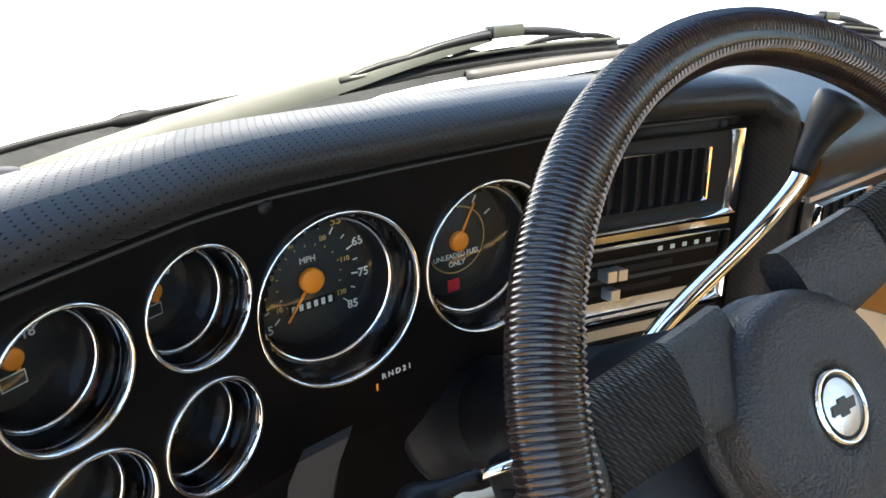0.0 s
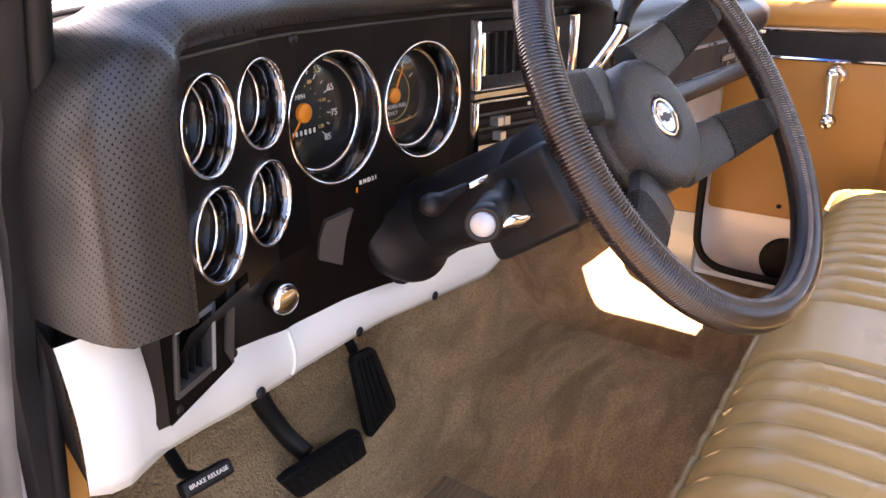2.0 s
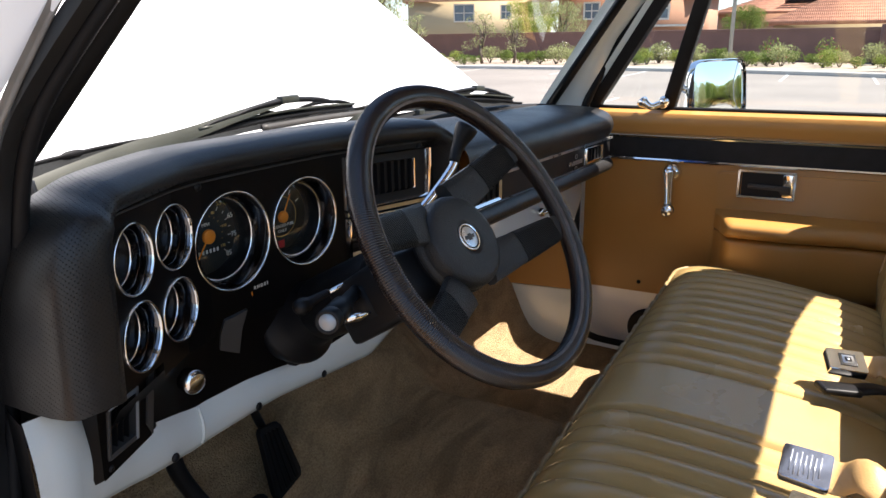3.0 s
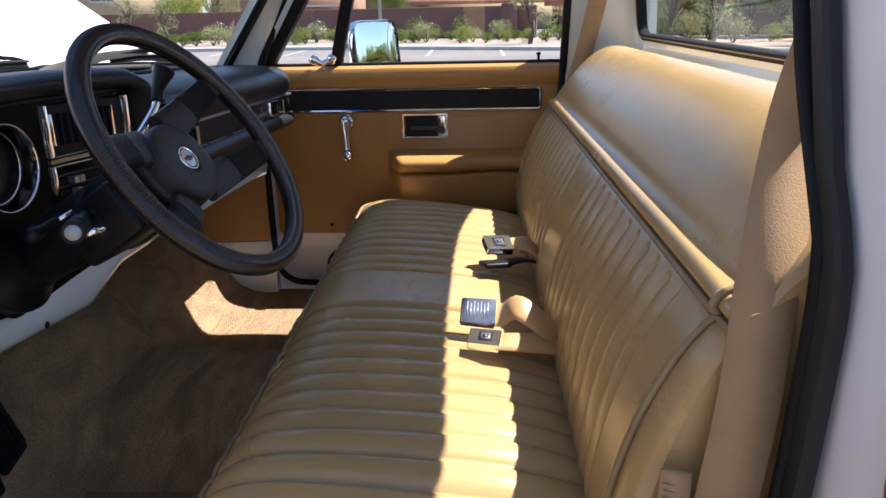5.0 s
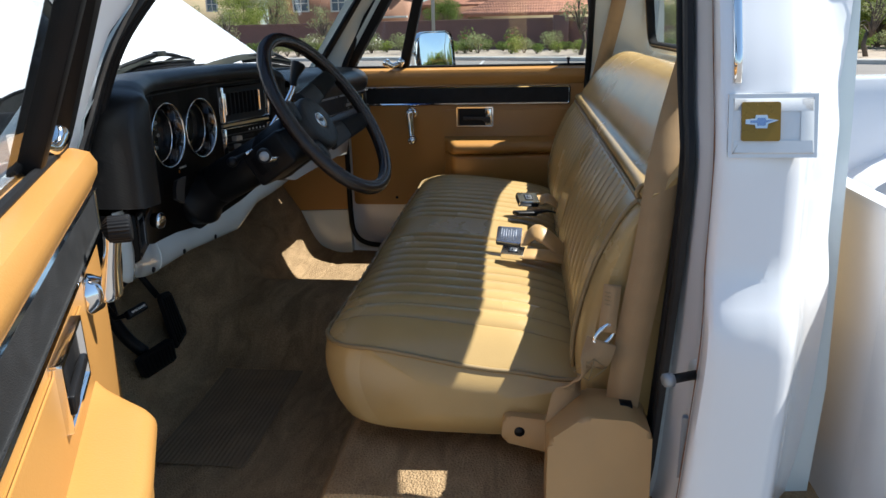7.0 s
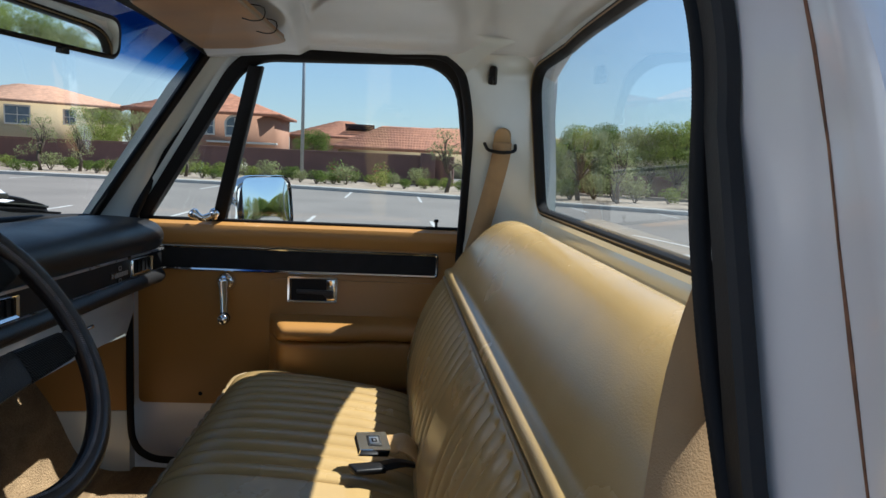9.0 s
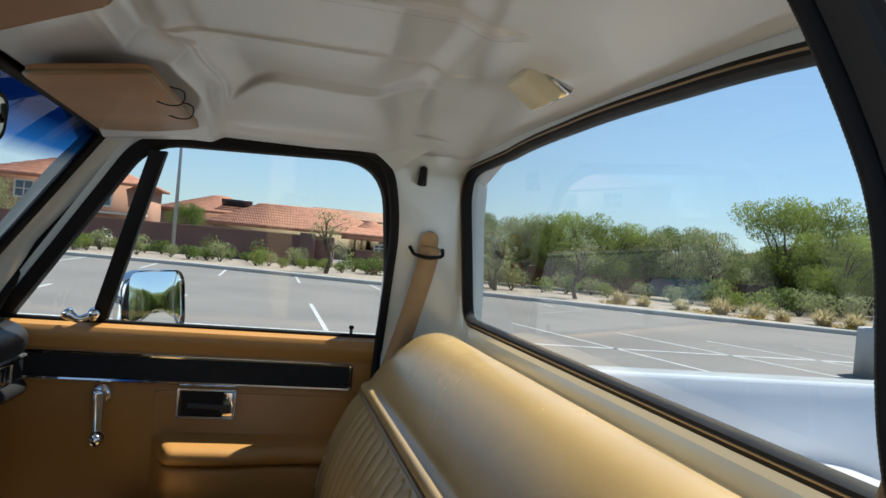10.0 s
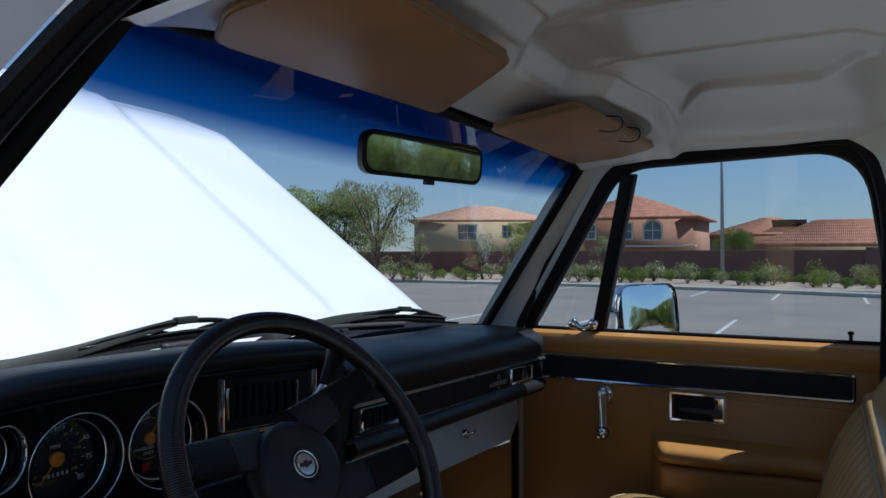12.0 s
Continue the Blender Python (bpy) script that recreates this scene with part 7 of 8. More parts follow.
part("wing", tube([Vector((-0.592, 0.222, 1.224)), Vector((-0.578, 0.216, 1.222)), Vector((-0.566, 0.210, 1.224))], [0.006, 0.0065, 0.003], 10, flat=0.6), "chrome", ig, "chrome lock wing")
ts = part("turn_lever", tube([Vector((-0.515, 0.272, 1.232)), Vector((-0.538, 0.290, 1.222))], [0.003, 0.003], 12), "chrome", col, "chrome turn signal lever")
part("grip", tube(spline([Vector((-0.534, 0.287, 1.224)), Vector((-0.545, 0.293, 1.2205)), Vector((-0.556, 0.299, 1.216)), Vector((-0.566, 0.302, 1.2145)), Vector((-0.574, 0.304, 1.213))], 16), [0.004, 0.0042, 0.0045, 0.0047, 0.005, 0.0055, 0.006, 0.007, 0.0083, 0.0093, 0.0098, 0.0098, 0.0092, 0.0078, 0.0055, 0.002], 16), "plastic", ts, "black bulb grip")
gs = part("gear_lever", tube(spline([on_col(0.14, 0.02, 0.045), Vector((-0.372, 0.300, 1.232)), Vector((-0.350, 0.296, 1.250)), Vector((-0.300, 0.278, 1.292)), Vector((-0.262, 0.272, 1.318)), Vector((-0.250, 0.272, 1.330))], 30), 0.0062, 14), "chrome", col, "bent chrome column gear lever")
part("gear_knob", tube(spline([Vector((-0.2515, 0.272, 1.328)), Vector((-0.245, 0.271, 1.342)), Vector((-0.238, 0.268, 1.356)), Vector((-0.230, 0.263, 1.372)), Vector((-0.227, 0.261, 1.378))], 16), [0.0075, 0.0078, 0.008, 0.0083, 0.0086, 0.009, 0.0098, 0.0108, 0.0122, 0.0140, 0.0154, 0.0162, 0.0163, 0.0150, 0.011, 0.004], 20), "plastic", gs, "black flared gear knob")


# ---- pedals ----
def pedal(name, corners, thick, label, category, ribs):
    """A rubber pad between four corners (top left, top right, bottom right, bottom left)."""
    t = thing(name, label, category)
    c = [Vector(q) for q in corners]
    n = (c[1] - c[0]).cross(c[3] - c[0]).normalized()
    if n.y > 0:
        n = -n
    def fn(p, q, d):
        return c[0].lerp(c[1], p).lerp(c[3].lerp(c[2], p), q) + n * d
    part("pad", prism(rounded([(0, 0), (1, 0), (1, 1), (0, 1)], 0.12, 4), lambda p, q: fn(p, q, 0.0), lambda p, q: fn(p, q, thick), bevel=0.003), "rubber", t, "worn black rubber pad")
    for i in range(ribs):
        a = (i + 0.7) / (ribs + 0.4)
        if name == "brake_pedal":
            part("rib", prism([(a - 0.018, 0.12), (a + 0.018, 0.12), (a + 0.018, 0.88), (a - 0.018, 0.88)], lambda p, q: fn(p, q, thick - 0.001), lambda p, q: fn(p, q, thick + 0.003)), "rubber", t)
        else:
            part("rib", prism([(a * 0.8 + 0.06, 0.08), (a * 0.8 + 0.16, 0.08), (a * 0.8 + 0.16, 0.92), (a * 0.8 + 0.06, 0.92)], lambda p, q: fn(p, q, thick - 0.001), lambda p, q: fn(p, q, thick + 0.003)), "rubber", t)
    return t


bp_ = pedal("brake_pedal", [(-0.510, 0.598, 0.770), (-0.348, 0.598, 0.752), (-0.318, 0.612, 0.682), (-0.468, 0.612, 0.704)], 0.013, "wide black rubber brake pedal on a curved arm", "pedal", 9)
part("arm", tube(spline([(-0.435, 0.612, 0.752), (-0.455, 0.64, 0.80), (-0.475, 0.655, 0.88), (-0.470, 0.65, 1.04)], 16), 0.014, 8, flat=0.6), "plastic", bp_)
ap_ = pedal("accelerator_pedal", [(-0.318, 0.632, 0.846), (-0.266, 0.632, 0.838), (-0.222, 0.624, 0.706), (-0.312, 0.610, 0.700)], 0.011, "long black rubber accelerator pedal", "pedal", 4)
part("arm", tube([(-0.285, 0.645, 0.83), (-0.27, 0.72, 0.92), (-0.27, 0.80, 0.98)], 0.008, 8), "plastic", ap_)
hd = thing("brake_release_handle", "black parking brake release handle with white lettering", "handle")
hpz = [Vector((-0.728, 0.460, 0.978)), Vector((-0.674, 0.452, 0.978))]
HX = (hpz[1] - hpz[0]).normalized()
HN = Vector((HX.y, -HX.x, 0)) * 1.0
HM = Matrix.Translation((hpz[0] + hpz[1]) / 2 + Vector((0, 0, -0.010))) @ Matrix((HX, Vector((0, 0, 1)), HN)).transposed().to_4x4() @ pose(0, 0, 0, -35, 0, 0)
bm = bmesh.new()
box(bm, -0.025, 0.025, -0.008, 0.008, -0.010, 0.006, bevel=0.004, seg=3, m=HM)
part("grip", bm, "plastic", hd)
writing("BRAKE RELEASE", HM @ Matrix.Translation((0, 0, 0.0062)), 0.0055, "ink", hd)
part("rod", tube([HM @ Vector((0, 0, -0.01)), HM @ Vector((0, 0.01, -0.05)), (-0.70, 0.56, 1.03)], 0.006, 8), "plastic", hd)
pb = pedal("parking_brake_pedal", [(-0.775, 0.66, 0.745), (-0.70, 0.665, 0.75), (-0.70, 0.63, 0.70), (-0.775, 0.625, 0.695)], 0.010, "small black parking brake pedal", "pedal", 3)
part("arm", tube([(-0.735, 0.66, 0.73), (-0.735, 0.74, 0.85), (-0.735, 0.74, 1.0)], 0.010, 8), "plastic", pb)


# ---- overhead ----
def sun_visor(side, label, outline, clips):
    global XF
    XF = Matrix.Diagonal((side, 1, 1, 1))
    v = thing("sun_visor", label, "sun visor", "sun visors")
    o = rounded(outline, 0.016, 5)
    zt = lambda x, y: 1.735 + 0.12 * (0.155 - y) - 0.006 * smoothstep(0.35, 0.6, x)
    part("panel", prism(o, lambda x, y: Vector((x, y, zt(x, y) - 0.0075)), lambda x, y: Vector((x, y, zt(x, y) + 0.0075)), bevel=0.003, seg=3), "visor", v, "stitched tan vinyl visor")
    part("piping", tube([Vector((x, y, zt(x, y) - 0.003)) for x, y in o], 0.0032, 8, closed=True), "seat_dark", v, "stitched edge piping")
    part("rod", tube([(0.10, 0.150, 1.744), (0.52, 0.158, 1.735), (0.56, 0.165, 1.742)], 0.005, 8), "chrome", v)
    for q in clips:
        part("clip", tube(spline([(q - 0.006, 0.016, 1.741), (q, -0.004, 1.738), (q + 0.003, -0.022, 1.744), (q + 0.002, -0.022, 1.764), (q, 0.008, 1.768)], 12), 0.0012, 8), "plastic", v, "small dark wire clip")
    XF = Matrix.Identity(4)
    return v


sun_visor(1, "tan vinyl passenger sun visor folded up against the ceiling", [(0.075, 0.16), (0.555, 0.165), (0.582, 0.07), (0.545, -0.02), (0.055, 0.0)], (0.25, 0.39))
sun_visor(-1, "tan vinyl driver sun visor folded up against the ceiling", [(0.105, 0.165), (0.555, 0.17), (0.60, 0.11), (0.598, -0.022), (0.25, -0.014)], ())

rv = thing("rear_view_mirror", "rear-view mirror in a black rounded frame on the windshield", "mirror")
RVM = Matrix.Translation((-0.087, 0.196, 1.662)) @ pose(0, 0, 0, 93.5, 0, -14)
ro = rounded([(-0.132, -0.030), (0.132, -0.030), (0.132, 0.030), (-0.132, 0.030)], 0.022, 6)
bm = bmesh.new()
prev = None
for off, dep in ((-0.004, 0.002), (0.0, 0.004), (0.003, 0.0), (0.002, -0.012), (-0.010, -0.024)):
    ring = [bm.verts.new(RVM @ Vector((p * (1 + off / 0.132), q * (1 + off / 0.030), dep))) for p, q in ro]
    if prev:
        for i in range(len(ring)):
            j = (i + 1) % len(ring)
            bm.faces.new((prev[i], prev[j], ring[j], ring[i]))
    prev = ring
bm.faces.new(prev)
bmesh.ops.recalc_face_normals(bm, faces=bm.faces)
part("housing", bm, "plastic", rv, "black mirror housing")
part("glass", prism([(p * 0.97, q * 0.88) for p, q in ro], lambda p, q: RVM @ Vector((p, q, 0.0005)), lambda p, q: RVM @ Vector((p, q, 0.0025))), "mirror", rv)
part("stem", tube([RVM @ Vector((0.01, 0.0, -0.02)), Vector((-0.03, 0.245, 1.675)), Vector((0.0, 0.268, 1.69))], 0.007, 10), "plastic", rv)
part("tab", prism(rounded([(-0.012, -0.040), (0.008, -0.040), (0.006, -0.029), (-0.010, -0.029)], 0.003, 3), lambda p, q: RVM @ Vector((p + 0.01, q, -0.006)), lambda p, q: RVM @ Vector((p + 0.01, q, 0.002))), "plastic", rv)

dl = thing("dome_light", "square cream dome light with a chrome edge on the ceiling", "ceiling light")
DM = Matrix.Translation((0.045, -0.552, 1.812)) @ pose(0, 0, 0, 180 + 36, 0, 0)
bm = bmesh.new()
box(bm, -0.052, 0.052, -0.040, 0.040, -0.022, 0.006, bevel=0.004, m=DM)
part("base", bm, "chrome", dl)
lens_o = rounded([(-0.044, -0.033), (0.044, -0.033), (0.044, 0.033), (-0.044, 0.033)], 0.006, 4)
bm = bmesh.new()
prev = None
for s_, dep in ((1.0, 0.005), (0.98, 0.014), (0.86, 0.026), (0.76, 0.028)):
    ring = [bm.verts.new(DM @ Vector((p * s_, q * s_, dep))) for p, q in lens_o]
    if prev:
        for i in range(len(ring)):
            j = (i + 1) % len(ring)
            bm.faces.new((prev[i], prev[j], ring[j], ring[i]))
    prev = ring
bm.faces.new(prev)
bmesh.ops.recalc_face_normals(bm, faces=bm.faces)
part("lens", bm, "lens", dl, "cream ribbed lens")

hk = thing("coat_hook", "small black coat hook on the rear pillar", "hook")
part("body", prism(rounded([(-0.009, -0.022), (0.009, -0.022), (0.007, 0.022), (-0.007, 0.022)], 0.004, 4), lambda p, q: Vector((0.687 + 0.2 * p - 0.3 * q, -0.520 + p * 0.98, 1.712 + q)), lambda p, q: Vector((0.668 + 0.2 * p - 0.3 * q, -0.512 + p * 0.98, 1.712 + q)), bevel=0.003), "plastic", hk)
part("prong", tube(spline([(0.678, -0.516, 1.70), (0.662, -0.51, 1.692), (0.655, -0.508, 1.708)], 8), 0.005, 8), "plastic", hk)

# ---- belts ----
pbelt = thing("shoulder_belt", "tan shoulder belt hanging from a pillar anchor on the passenger side", "seat belt", "seat belts")
part("anchor_cover", prism(rounded([(-0.024, -0.030), (0.024, -0.030), (0.019, 0.022), (0.0, 0.032), (-0.019, 0.022)], 0.010, 4), lambda p, q: Vector((0.735 - q * 0.3, -0.560 + p, 1.556 + q)), lambda p, q: Vector((0.712 - q * 0.3, -0.552 + p, 1.556 + q)), bevel=0.005), "tan_plastic", pbelt, "tan anchor cover")
part("loop", tube(spline([(0.738, -0.592, 1.545), (0.720, -0.590, 1.537), (0.708, -0.584, 1.527), (0.702, -0.552, 1.522), (0.708, -0.520, 1.527), (0.716, -0.512, 1.537), (0.733, -0.510, 1.545)], 16), 0.0045, 8), "plastic", pbelt, "black belt loop")
part("webbing", ribbon(spline([(0.706, -0.553, 1.548), (0.714, -0.550, 1.50), (0.752, -0.520, 1.34), (0.79, -0.49, 1.20), (0.80, -0.47, 1.05), (0.80, -0.46, 0.85)], 20), 0.048, 0.0025, (0.25, 1, 0)), "belt", pbelt)
dbelt = thing("shoulder_belt", "tan shoulder belt running down the driver pillar into its reel", "seat belt", "seat belts")
part("webbing", ribbon(spline([(-0.702, -0.550, 1.58), (-0.697, -0.512, 1.45), (-0.705, -0.486, 1.36), (-0.764, -0.452, 1.25), (-0.797, -0.434, 1.13), (-0.815, -0.413, 1.0), (-0.828, -0.400, 0.90), (-0.832, -0.398, 0.855)], 36), 0.050, 0.0025, (0.2, 1, 0)), "belt", dbelt)
part("anchor_cover", prism(rounded([(-0.030, -0.045), (0.030, -0.045), (0.024, 0.035), (0.0, 0.048), (-0.024, 0.035)], 0.012, 4), lambda p, q: Vector((-0.733 + q * 0.3, -0.560 + p, 1.570 + q)), lambda p, q: Vector((-0.706 + q * 0.3, -0.550 + p, 1.570 + q)), bevel=0.006), "tan_plastic", dbelt)
part("lap_webbing", ribbon(spline([(-0.832, -0.300, 0.845), (-0.830, -0.308, 0.875), (-0.826, -0.318, 0.905), (-0.832, -0.332, 0.928), (-0.838, -0.345, 0.945), (-0.834, -0.356, 0.965), (-0.824, -0.364, 0.985)], 28), 0.046, 0.003, (-0.25, 0.70, -0.62)), "belt", dbelt, "folded tan lap belt with stitched end")
part("belt_link", tube(spline([(-0.822, -0.352, 0.985), (-0.818, -0.362, 1.000), (-0.814, -0.374, 1.008), (-0.812, -0.384, 1.000), (-0.816, -0.376, 0.984), (-0.822, -0.362, 0.978)], 20, closed=True), 0.0035, 8, closed=True), "chrome", dbelt, "bright belt link")
part("end_webbing", ribbon(spline([(-0.816, -0.372, 0.996), (-0.812, -0.374, 1.02), (-0.806, -0.377, 1.045), (-0.800, -0.379, 1.066), (-0.796, -0.380, 1.058)], 20), 0.026, 0.003, (0.15, 1, 0)), "belt", dbelt, "stitched belt end")
for i in range(4):
    part("stitching", tube([(-0.8095 + 0.0016 * i, -0.367, 1.040 + 0.006 * i), (-0.8085 + 0.0016 * i, -0.389, 1.034 + 0.006 * i)], 0.0008, 5), "seat_dark", dbelt)
ST = [(-0.839, -0.322, 0.940), (-0.840, -0.345, 0.926), (-0.839, -0.352, 0.962), (-0.833, -0.372, 0.945)]
for i, j in ((0, 1), (1, 2), (2, 3), (0, 2), (1, 3)):
    part("stitching", tube([Vector(ST[i]) + Vector((-0.0012, 0, 0)), (Vector(ST[i]) + Vector(ST[j])) / 2 + Vector((-0.003, 0, 0)), Vector(ST[j]) + Vector((-0.0012, 0, 0))], 0.0008, 5), "seat_dark", dbelt)
reel = thing("belt_reel", "tan plastic seat belt reel cover on the door side floor", "belt reel")
rb = bmesh.new()
prof = rounded([(-0.280, 0.60), (-0.283, 0.850), (-0.335, 0.892), (-0.405, 0.889), (-0.436, 0.868), (-0.440, 0.60)], [0.004, 0.010, 0.012, 0.008, 0.008, 0.004], 4)
prism(prof, lambda y, z: Vector((-0.895, y, z)), lambda y, z: Vector((-0.800, y, z)), bm=rb, bevel=0.008, seg=3)
part("cover", rb, "tan_plastic", reel)
part("slot", new_box(-0.850, -0.812, -0.412, -0.372, 0.870, 0.8895), "plastic", reel)


def buckle(m, label, sleeve, back=False):
    """A flat square buckle with its mouth forwards and a vinyl sleeve that leads back into the seat."""
    b = thing("belt_buckle", label, "seat belt buckle", "lap belt buckles")
    w, l, h = 0.0245, 0.056, 0.0085

    def rim(f, z):
        return [m @ Vector((x * f * (1 - 0.08 * y / l), y, z)) for x, y in rounded([(-w, 0.0), (w, 0.0), (w, l), (-w, l)], 0.004, 3)]
    bm = bmesh.new()
    rings_ = [[bm.verts.new(q) for q in rim(f, z)] for f, z in ((0.90, -h), (0.98, -h + 0.002), (1.0, 0.0), (1.0, h - 0.003), (0.97, h - 0.0008), (0.92, h))]
    for A, B in zip(rings_, rings_[1:]):
        for k_ in range(len(A)):
            bm.faces.new((A[k_], A[(k_ + 1) % len(A)], B[(k_ + 1) % len(A)], B[k_]))
    bm.faces.new(rings_[0][::-1])
    bm.faces.new(rings_[-1])
    bmesh.ops.recalc_face_normals(bm, faces=bm.faces)
    # The back plate is chrome; its colour holds the blue sky it mirrors.
    part("case", bm, "steel_blue" if back else "chrome", b, "dark bright back plate" if back else "chrome buckle case", 30)
    part("mouth", new_box(-0.019, 0.019, l - 0.004, l + 0.0006, -0.004, 0.003, m=m), "rubber", b, "dark slot for the tongue")
    if back:
        for k_ in range(7):
            part("print_bar", new_box(-0.017 + 0.004 * (k_ % 3 == 0), 0.016 - 0.003 * (k_ % 2), 0.012 + k_ * 0.0055, 0.0138 + k_ * 0.0055, h, h + 0.0002, m=m), "faint_print", b)
    else:
        bt = part("button", new_box(-0.0125, 0.0125, 0.014, 0.039, h - 0.0005, h + 0.0012, bevel=0.0006, m=m), "rubber", b, "black push button")
        part("plate", new_box(-0.0085, 0.0085, 0.018, 0.035, h + 0.001, h + 0.0016, m=m), "silver", bt)
        part("mark", new_box(-0.0048, 0.0048, 0.0217, 0.0313, h + 0.0015, h + 0.0020, m=m), "rubber", bt)
        part("centre", new_box(-0.0022, 0.0022, 0.0243, 0.0287, h + 0.0019, h + 0.0024, m=m), "silver", bt)
    path = spline([m @ Vector((0, 0.006, 0)), m @ Vector((0, -0.012, 0.001))] + [Vector(q) for q in sleeve], 22)
    side = m.to_3x3() @ Vector((1, 0, 0))
    bm = bmesh.new()
    rings_ = []
    for k_, q in enumerate(path):
        tang = (path[min(21, k_ + 1)] - path[max(0, k_ - 1)]).normalized()
        s_ = (side - tang * side.dot(tang)).normalized()
        n_ = s_.cross(tang)
        fat = 0.0035 + 0.004 * math.sin(math.pi * k_ / 21)
        edge = 0.0015 * math.sin(5.0 * k_) if k_ < 3 else 0.0
        rings_.append([bm.verts.new(q + s_ * (0.0225 * math.cos(a_)) + n_ * (fat * math.sin(a_)) + tang * edge) for a_ in [2 * math.pi * c_ / 16 for c_ in range(16)]])
    for A, B in zip(rings_, rings_[1:]):
        for k_ in range(16):
            bm.faces.new((A[k_], A[(k_ + 1) % 16], B[(k_ + 1) % 16], B[k_]))
    bmesh.ops.recalc_face_normals(bm, faces=bm.faces)
    part("sleeve", bm, "sleeve_tan", b, "tan vinyl belt sleeve with a torn end", 50)
    return b


buckle(pose(-0.326, -0.246, 0.964, 3, -10, -8) @ Matrix.Scale(0.88, 4), "chrome belt buckle lying face up on the sunlit cushion", [(-0.326, -0.285, 0.962), (-0.316, -0.315, 0.955), (-0.31, -0.350, 0.945)])
buckle(pose(-0.262, -0.240, 0.982, 6, -34, -5), "belt buckle lying upside down with its printed back plate showing", [(-0.276, -0.272, 1.000), (-0.288, -0.300, 0.988), (-0.295, -0.330, 0.962), (-0.300, -0.355, 0.945)], True)
buckle(pose(0.082, -0.282, 0.988, 6, -22, 14), "chrome belt buckle with a black button resting on a folded belt", [(0.080, -0.312, 0.990), (0.066, -0.332, 0.975), (0.05, -0.350, 0.945)])
tg = thing("belt_tongue", "black belt tongue under a buckle on the cushion", "seat belt")
TM = pose(0.042, -0.276, 0.962, 4, 6, 22)
bm = bmesh.new()
box(bm, -0.021, 0.021, 0.0, 0.058, -0.005, 0.006, bevel=0.004, seg=3, m=TM)
part("grip", bm, "plastic", tg)
part("webbing", ribbon([TM @ q for q in spline([(0, 0.004, 0.002), (0, -0.03, 0.006), (0, -0.06, 0.0), (0, -0.09, -0.012)], 12)], 0.044, 0.003, TM.to_3x3() @ Vector((1, 0, 0))), "plastic", tg, "black webbing")

# ---- wipers ----
def wiper(pts, blade, rise, label):
    """A flat tapering arm, a rubber strip held by two yokes, and the long bridge over both."""
    w = thing("wiper", label, "wiper", "windshield wipers")
    path = spline(pts, 26)
    arm = bmesh.new()
    rows_ = []
    for i, q in enumerate(path):
        half = 0.011 - 0.0065 * i / 25
        rows_.append([arm.verts.new(q + Vector((0, o * 0.5, o + d_))) for o, d_ in ((-half, 0), (half, 0), (half * 0.7, 0.005), (-half * 0.7, 0.005))])
    for A, B in zip(rows_, rows_[1:]):
        for k_ in range(4):
            arm.faces.new((A[k_], A[(k_ + 1) % 4], B[(k_ + 1) % 4], B[k_]))
    arm.faces.new(rows_[0][::-1])
    arm.faces.new(rows_[-1])
    bmesh.ops.recalc_face_normals(arm, faces=arm.faces)
    part("arm", arm, "wiper_metal", w, "dull flat wiper arm")
    a, b = Vector(blade[0]), Vector(blade[1])

    def at(f, up):
        return a.lerp(b, f) + Vector((0, -0.25 * up, up + 0.006 * math.sin(math.pi * f)))
    bl = part("blade", ribbon([at(i / 20, 0.0) for i in range(21)], 0.010, 0.004, (0, 0.4, 1)), "rubber", w, "black rubber wiper blade")
    part("backing", ribbon([at(i / 20, 0.0075) for i in range(21)], 0.004, 0.007, (0, 0.4, 1)), "wiper_metal", bl)
    for f0, f1 in ((0.03, 0.42), (0.58, 0.97)):
        mid = (f0 + f1) / 2
        part("yoke", tube(spline([at(f0, 0.009), at(f0 * 0.6 + mid * 0.4, 0.009 + 0.3 * rise), at(mid, 0.009 + 0.42 * rise), at(f1 * 0.6 + mid * 0.4, 0.009 + 0.3 * rise), at(f1, 0.009)], 14), [0.0025, 0.003, 0.0034, 0.0037, 0.004, 0.004, 0.004, 0.004, 0.004, 0.004, 0.0037, 0.0034, 0.003, 0.0025], 8, flat=0.7), "plastic", w)
    part("bridge", tube(spline([at(0.17, 0.010 + 0.25 * rise), at(0.30, 0.010 + 0.75 * rise), at(0.5, 0.010 + rise), at(0.70, 0.010 + 0.75 * rise), at(0.83, 0.010 + 0.25 * rise)], 20), [0.0036 + 0.0020 * math.sin(math.pi * i / 19) for i in range(20)], 8, flat=0.75), "plastic", w)
    part("clip", new_box(-0.022, 0.022, -0.007, 0.007, -0.006, 0.006, bevel=0.002, m=Matrix.Translation(at(0.5, 0.012 + rise)) @ (b - a).to_track_quat("X", "Z").to_matrix().to_4x4()), "wiper_metal", w)
    part("pivot", lathe([(0.0, 0.03), (0.014, 0.028), (0.018, 0.0), (0.0, 0.0)], Matrix.Translation(Vector(pts[0]) - Vector((0, 0, 0.012))), 16), "plastic", w)
    return w


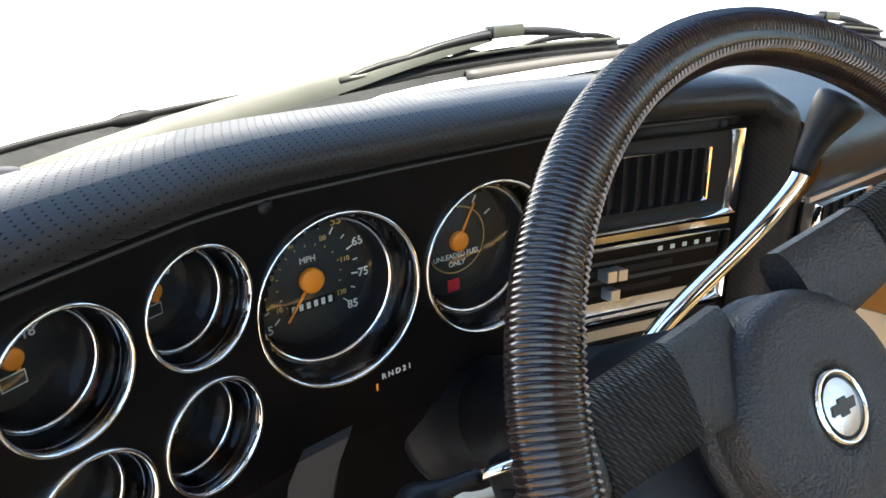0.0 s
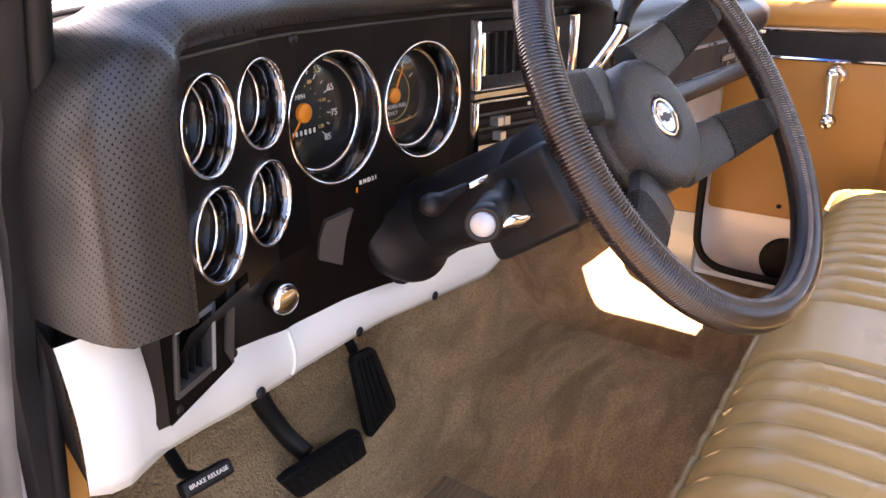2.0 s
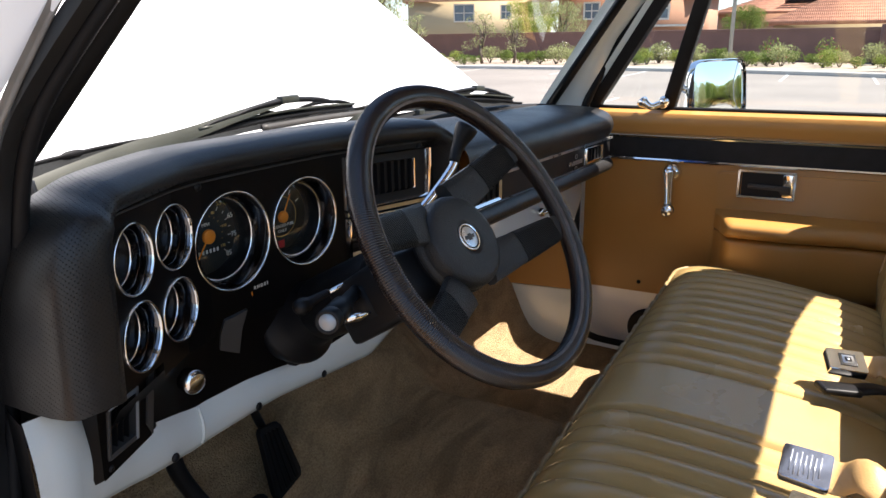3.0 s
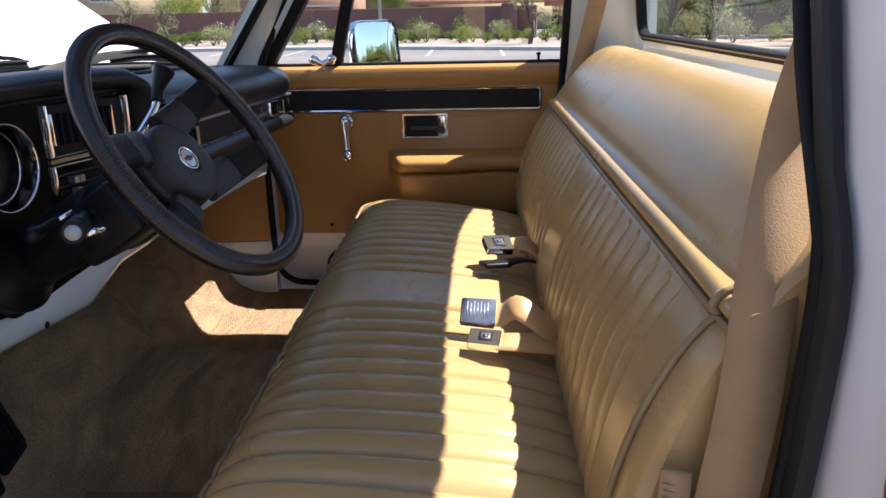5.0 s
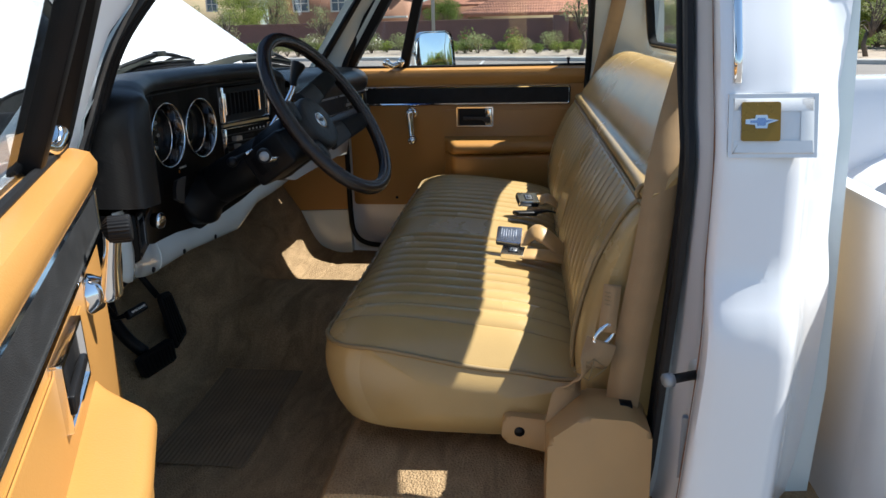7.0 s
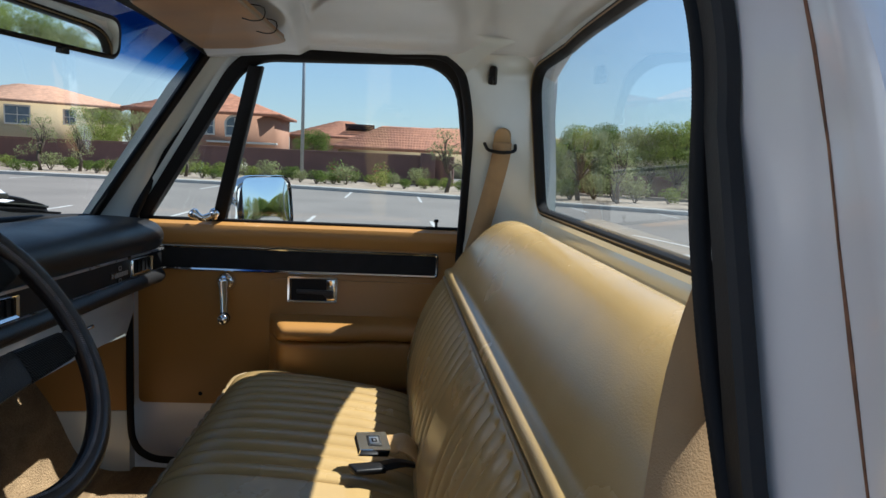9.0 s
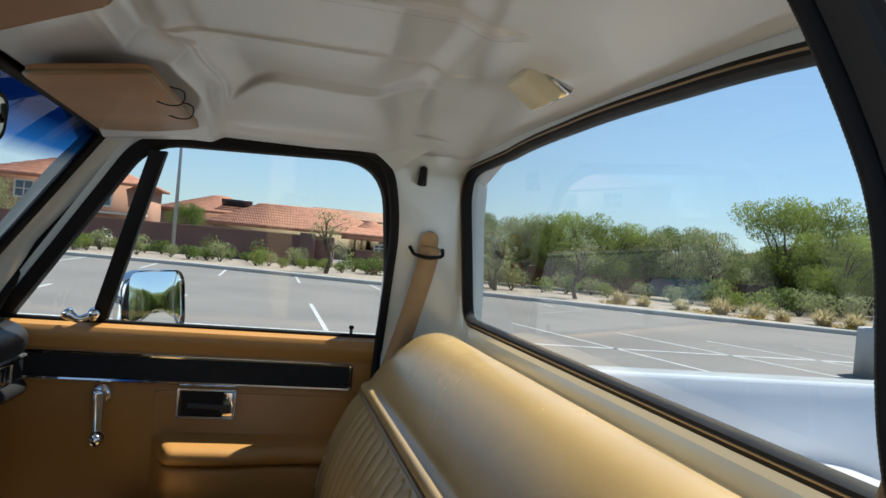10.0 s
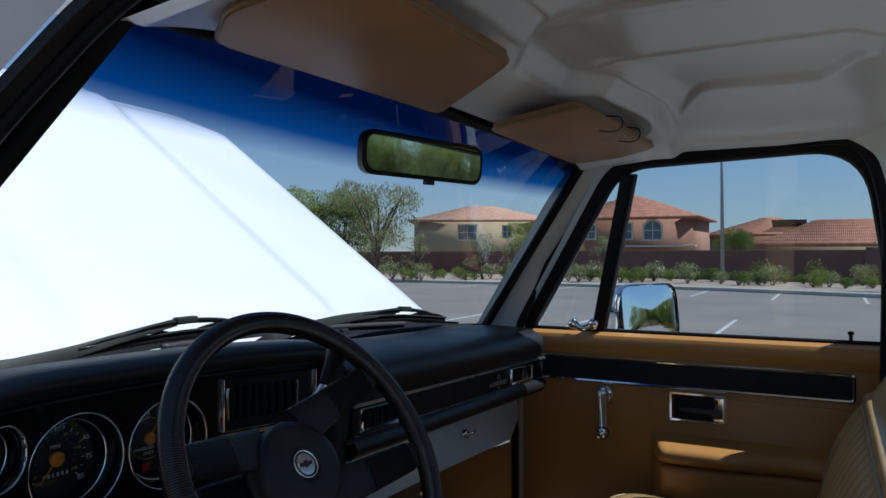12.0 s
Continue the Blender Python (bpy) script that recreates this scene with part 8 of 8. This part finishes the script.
wiper([(-0.665, 0.605, 1.332), (-0.597, 0.602, 1.347), (-0.506, 0.602, 1.362), (-0.414, 0.600, 1.371), (-0.33, 0.598, 1.384), (-0.225, 0.598, 1.398)], [(-0.402, 0.602, 1.368), (-0.010, 0.607, 1.370)], 0.015, "black driver side wiper resting on the glass")
wiper([(-0.02, 0.640, 1.318), (0.02, 0.60, 1.350), (0.108, 0.575, 1.365), (0.21, 0.567, 1.372), (0.33, 0.565, 1.372), (0.42, 0.562, 1.374)], [(0.235, 0.572, 1.363), (0.645, 0.556, 1.332)], 0.012, "black passenger side wiper resting on the glass")

# ---- pillar fittings ----
bd = thing("pillar_badge", "bright pillar badge with a gold field on the white cab corner", "badge")


def skin(y, z, d):
    return Vector((-(outer_x(z) - 0.006 + d), y, z))


part("plate", frame_sweep(rounded([(-0.487, 1.366), (-0.590, 1.366), (-0.590, 1.292), (-0.487, 1.292)], 0.006, 3), lambda y, z, d: skin(y, z, d), [(-0.020, 0.010), (-0.006, 0.010), (0.0, 0.006), (0.0, -0.004)]), "badge_satin", bd, "bright bevelled plate")
part("field", prism([(-0.487, 1.366), (-0.590, 1.366), (-0.590, 1.292), (-0.487, 1.292)], lambda y, z: skin(y, z, 0.0), lambda y, z: skin(y, z, 0.0095)), "badge_satin", bd)
gf = part("gold_field", prism(rounded([(-0.501, 1.357), (-0.546, 1.357), (-0.546, 1.312), (-0.501, 1.312)], 0.003, 3), lambda y, z: skin(y, z, 0.0098), lambda y, z: skin(y, z, 0.013)), "gold", bd, "gold square field")
part("mark", prism([(-0.505, 1.332), (-0.516, 1.331), (-0.517, 1.327), (-0.530, 1.327), (-0.531, 1.332), (-0.543, 1.336), (-0.531, 1.338), (-0.530, 1.342), (-0.517, 1.342), (-0.516, 1.338), (-0.505, 1.337)], lambda y, z: skin(y, z, 0.0131), lambda y, z: skin(y, z, 0.0145)), "silver", gf)
part("mark_centre", prism([(-0.5105, 1.3335), (-0.5185, 1.3330), (-0.5190, 1.3300), (-0.5280, 1.3300), (-0.5285, 1.3335), (-0.5375, 1.3360), (-0.5285, 1.3365), (-0.5280, 1.3390), (-0.5190, 1.3390), (-0.5185, 1.3365), (-0.5105, 1.3360)], lambda y, z: skin(y, z, 0.0146), lambda y, z: skin(y, z, 0.0150)), "steel_blue", gf)
dm_ = thing("drip_moulding", "chrome drip moulding down the rear of the cab pillar", "moulding")
part("strip", tube([skin(-0.497, 1.378 + 0.36 * k / 10, 0.006) for k in range(11)], 0.006, 8), "chrome", dm_)
st = thing("door_striker", "steel door striker bolt on the white pillar", "striker")
part("bolt", tube([(-0.925, -0.484, 0.984), (-0.945, -0.440, 0.984)], 0.0065, 14), "plastic", st)
part("head", tube([(-0.942, -0.446, 0.984), (-0.947, -0.436, 0.984)], 0.010, 8), "grey_metal", st)
part("washer", tube([(-0.921, -0.491, 0.984), (-0.924, -0.484, 0.984)], 0.021, 24), "inner_white", st)
pl = thing("jamb_label", "small dark printed plate on the door pillar", "label")
part("plate", prism(rounded([(-0.006, -0.05), (0.006, -0.05), (0.006, 0.05), (-0.006, 0.05)], 0.003, 3), lambda p, q: Vector((-0.918 + p, -0.479 - 0.3 * p, 0.865 + q)), lambda p, q: Vector((-0.919 + p, -0.470 - 0.3 * p, 0.865 + q))), "grey_metal", pl)
sp2 = thing("door_speaker", "round black speaker low on the passenger side", "speaker")
part("grille", lathe([(0.062, 0.0), (0.060, 0.006), (0.052, 0.008), (0.0, 0.006)], pose(0.852, 0.205, 0.672, 0, -90, 0), 36), "plastic", sp2)
